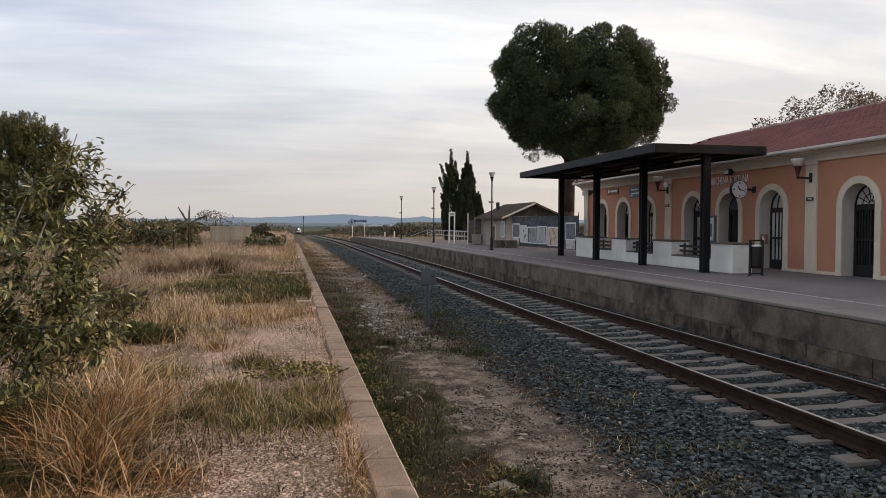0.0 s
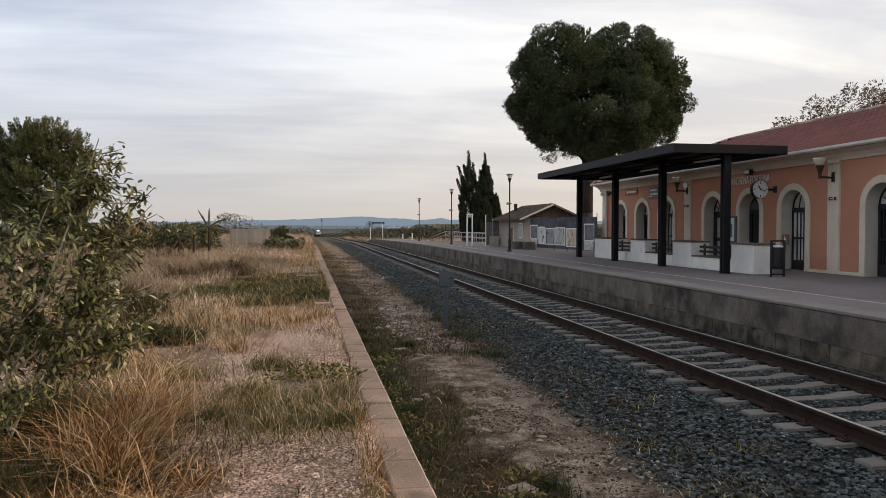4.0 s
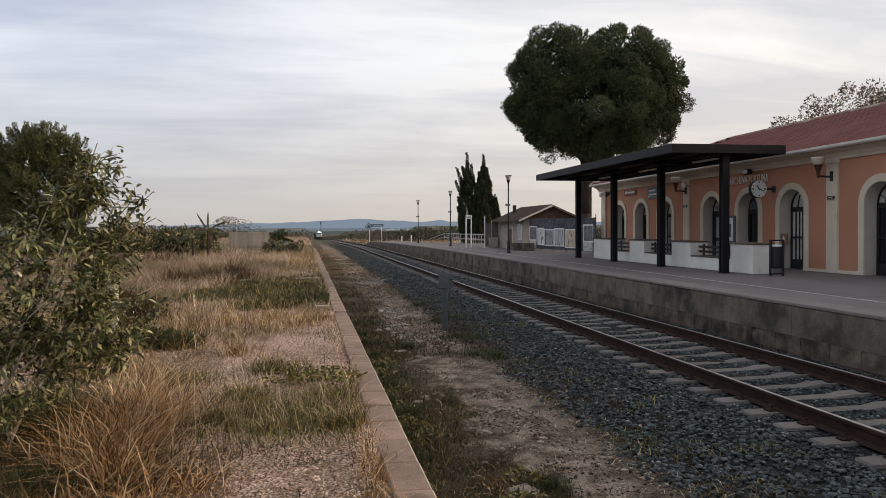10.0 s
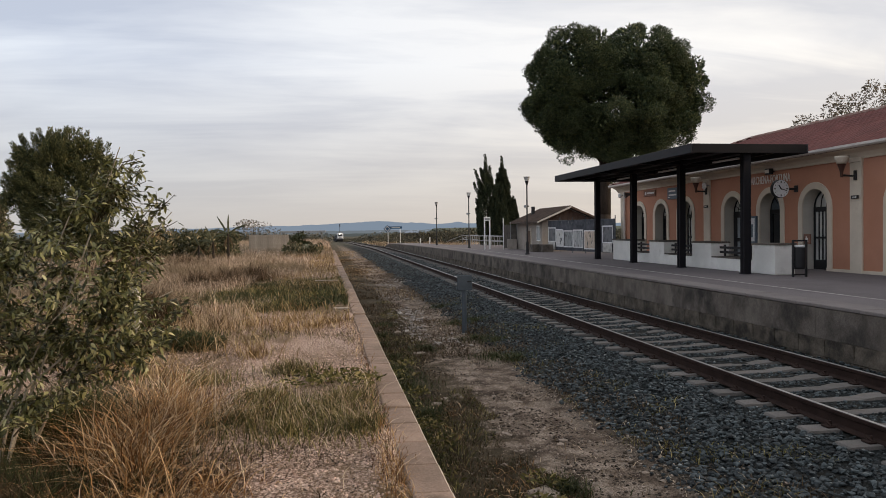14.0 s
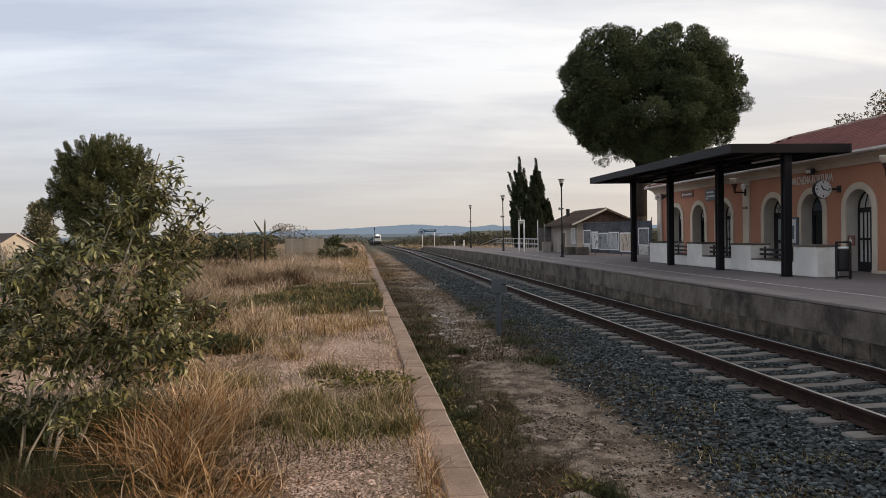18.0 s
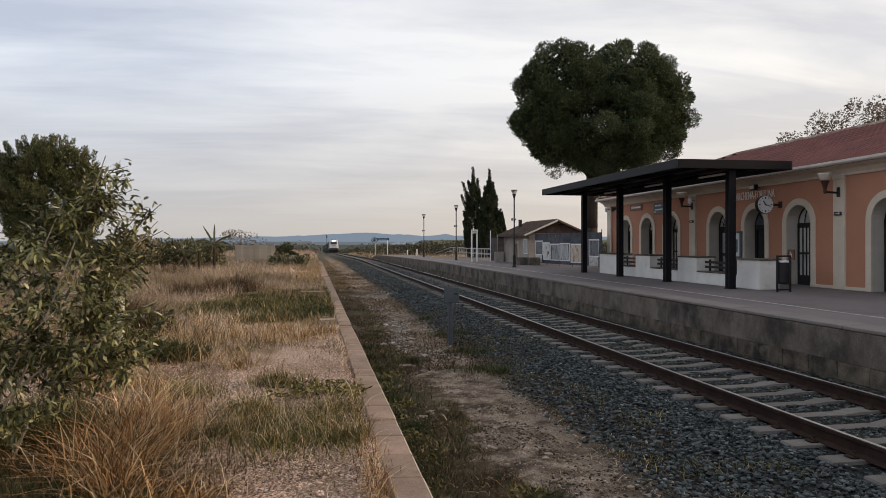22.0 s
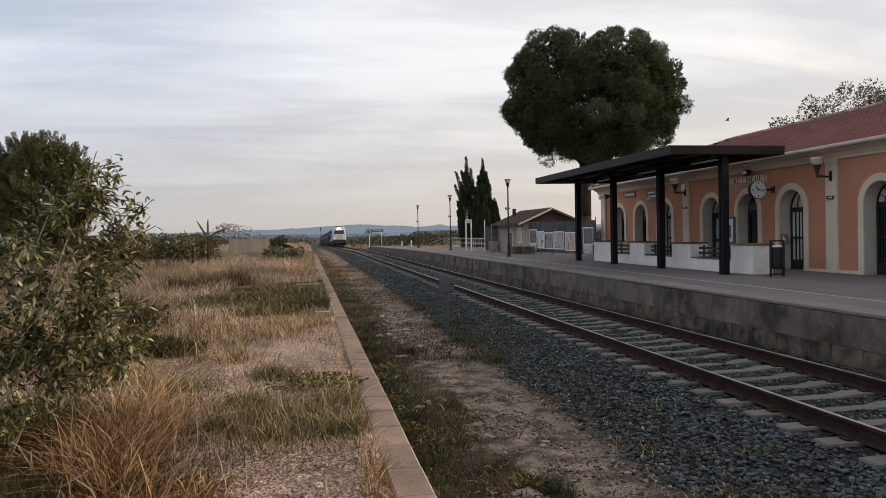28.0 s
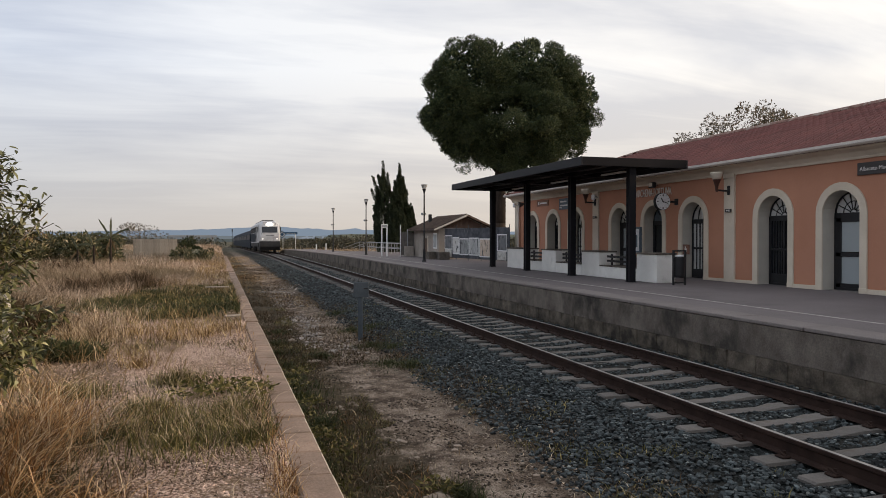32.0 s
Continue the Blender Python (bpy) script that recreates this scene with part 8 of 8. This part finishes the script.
    part("lower_mask", box(-1.2, 1.2, -0.03, 0.05, 1.46, 1.60, 0.02), M_LOCO, t, "white lip under the nose")
    part("number_panel", box(-0.8, 0.8, 0.66, 0.85, 3.33, 3.72, 0.02), M_LOCO, t, "white brow over the windscreen")
    part("exhaust", rod((0, 10.5, 3.98), (0, 10.5, 4.25), 0.2, 0.18), M_LOCODARK, t)
    for yc in (4.2, 16.8):
        b = part("bogie", box(-1.2, 1.2, yc - 2.2, yc + 2.2, 0.45, 0.85, 0.04), M_LOCODARK, t)
        for dy in (-1.7, 0, 1.7):
            for s in (-1, 1):
                part("wheel", lathe([(0.5, -0.06), (0.5, 0.06), (0.46, 0.07)], 20), M_LOCODARK, b, at=Matrix.Translation((s * 0.87, yc + dy, 0.5)) @ Matrix.Rotation(radians(90), 4, "Y"))
    return t


def build_coach(n):
    c = tagged(empty("coach"), "low slate-grey passenger coach with a dark window band", "coach", group="coaches")
    L = 13.0
    out = [(-1.40, 0.45), (1.40, 0.45), (1.46, 1.2), (1.44, 2.6), (1.15, 3.2), (0.6, 3.36), (-0.6, 3.36), (-1.15, 3.2), (-1.44, 2.6), (-1.46, 1.2)]
    part("body", prism_y(out, 0.15, L - 0.15), M_COACH, c)
    part("bellows", prism_y([(x * 0.85, z * 0.94 + 0.1) for x, z in out], -0.15, 0.15), M_LOCODARK, c)
    for s in (-1, 1):
        for k in range(7):
            part("window", box(s * 1.45 - 0.025, s * 1.45 + 0.025, 1.2 + k * 1.6, 2.4 + k * 1.6, 1.75, 2.5, 0.01), M_SIGNGREY, c)
        part("wheel", lathe([(0.45, -0.06), (0.45, 0.06), (0.42, 0.07)], 16), M_LOCODARK, c, at=Matrix.Translation((s * 0.87, 0, 0.45)) @ Matrix.Rotation(radians(90), 4, "Y"))
    return c


LOCO = build_loco()
COACHES = [build_coach(0)]
for _k in range(8):
    COACHES.append(copy_thing(COACHES[0], pose(0, 0, 0)))

# ---------------------------------------------------------------- bird


def build_bird(label, g=1.0):
    b = tagged(empty("bird"), label, "bird")
    part("body", lathe([(r * g, z * g) for r, z in ((0.008, -0.17), (0.03, -0.12), (0.06, -0.02), (0.055, 0.06), (0.03, 0.12), (0.03, 0.15), (0.006, 0.18))], 10), M_SIGNGREY, b, at=Matrix.Rotation(radians(90), 4, "X"), smooth=True)
    part("tail", prism_y([(-0.02 * g, -0.006 * g), (0.02 * g, -0.006 * g), (0.05 * g, 0.006 * g), (-0.05 * g, 0.006 * g)], 0.13 * g, 0.27 * g), M_SIGNGREY, b)
    wings = []
    for s in (-1, 1):
        bm = bmesh.new()
        lo = [bm.verts.new((s * x * g, y * g, 0.0)) for x, y in ((0.02, -0.07), (0.16, -0.10), (0.34, 0.0), (0.18, 0.06), (0.02, 0.08))]
        hi = [bm.verts.new((v.co.x, v.co.y, 0.012 * g)) for v in lo]
        bm.faces.new(lo); bm.faces.new(hi[::-1])
        for k in range(5):
            bm.faces.new((lo[k], lo[(k + 1) % 5], hi[(k + 1) % 5], hi[k]))
        bmesh.ops.recalc_face_normals(bm, faces=bm.faces[:])
        wings.append((s, part("wing", bm, M_SIGNGREY, b)))
    return b, wings


BIRD, WINGS = build_bird("dark pigeon-sized bird flying over the station roof")
FINCHES = [build_bird("small dark bird flying over the track to the cypresses", 0.5) for k in range(2)]

# small edging stones last
build_kerb()


def front_at(t):
    return 91.6 + 12.5 * (32.0 - t)


def motions():
    times = [0.5 * k for k in range(65)]

    def ride(thing, back, length):
        rows = []
        for t in times:
            y0 = front_at(t) + back
            z0, z1 = drop(y0), drop(y0 + length)
            rows.append((t, pose(TRACK_X, y0, z0, math.degrees(math.atan2(z1 - z0, length)), 0, 0)))
        walk(thing, rows)
    ride(LOCO, 0, 21.0)
    for k, c in enumerate(COACHES):
        ride(c, 21.4 + 13.1 * k, 13.0)
    # the bird rises from behind the roof and makes for the pine
    low = ground_z(39, 62) + 0.07
    way = [(0.0, 39, 62, low), (26.2, 39, 62, low), (27.2, 39, 62, 6.2), (27.8, 39.0, 62, 11.0), (28.2, 39.6, 62, 12.8), (28.4, 39.8, 62, 13.7), (28.6, 39.2, 62, 14.5), (28.8, 38.2, 62, 15.5),
           (29.0, 37.1, 62, 16.0), (29.2, 35.5, 62, 16.3), (29.7, 28.0, 58, 14.0), (30.4, 20.0, 49, 10.5), (32.0, 20.0, 49, 10.5)]
    turn = {28.4: 40, 28.6: -20, 28.8: -60}
    walk(BIRD, [(t, pose(x, y, z, 0, 0, turn.get(t, 75 if t < 28.4 else -75))) for t, x, y, z in way])
    for s, w in WINGS:
        beat = [(0.0, pose(0, 0, 0.03)), (27.2, pose(0, 0, 0.03))]
        beat += [(27.3 + 0.1 * k, pose(0, 0, 0.03, 0, s * (-32 if k % 2 else 26), 0)) for k in range(22)]
        walk(w, beat + [(29.6, pose(0, 0, 0.03)), (32.0, pose(0, 0, 0.03))])
    # two small birds leave the field edge one after the other and settle in the cypress
    flights = (
        (-2.0, 22.0, [(22.2, -0.49, 2.43), (22.4, 0.38, 2.71), (22.6, 1.96, 3.71), (22.8, 3.58, 4.07), (23.0, 5.23, 4.11), (23.2, 7.52, 4.45), (23.4, 9.14, 4.59), (23.6, 10.36, 4.89), (23.8, 12.24, 5.03)], 5.2),
        (-2.6, 22.2, [(22.4, -1.34, 2.17), (22.6, -0.02, 3.07), (22.8, 1.38, 3.31), (23.0, 2.8, 3.04), (23.2, 4.81, 3.34), (23.4, 6.19, 3.34), (23.6, 7.08, 3.74), (23.8, 8.72, 3.86), (24.0, 10.31, 4.21), (24.2, 12.07, 4.4)], 4.6))
    for (finch, wings), (x0, t0, air, rest) in zip(FINCHES, flights):
        z0 = ground_z(x0, 66) + 0.035
        end = air[-1][0] + 0.4
        rows = [(0.0, x0, 66, z0), (t0 - 0.6, x0, 66, z0)] + [(t, x, 66, z) for t, x, z in air]
        rows += [(end, 14.3, 63, rest), (32.0, 14.3, 63, rest)]
        walk(finch, [(t, pose(x, y, z, 0, 0, 90)) for t, x, y, z in rows])
        for s, w in wings:
            still = pose(0, 0, 0.015)
            beat = [(t0 - 0.5 + 0.1 * k, pose(0, 0, 0.015, 0, s * (-35 if k % 2 else 30), 0)) for k in range(int((end - t0) * 10) + 4)]
            walk(w, [(0.0, still), (t0 - 0.6, still)] + beat + [(end + 0.1, still), (32.0, still)])


motions()
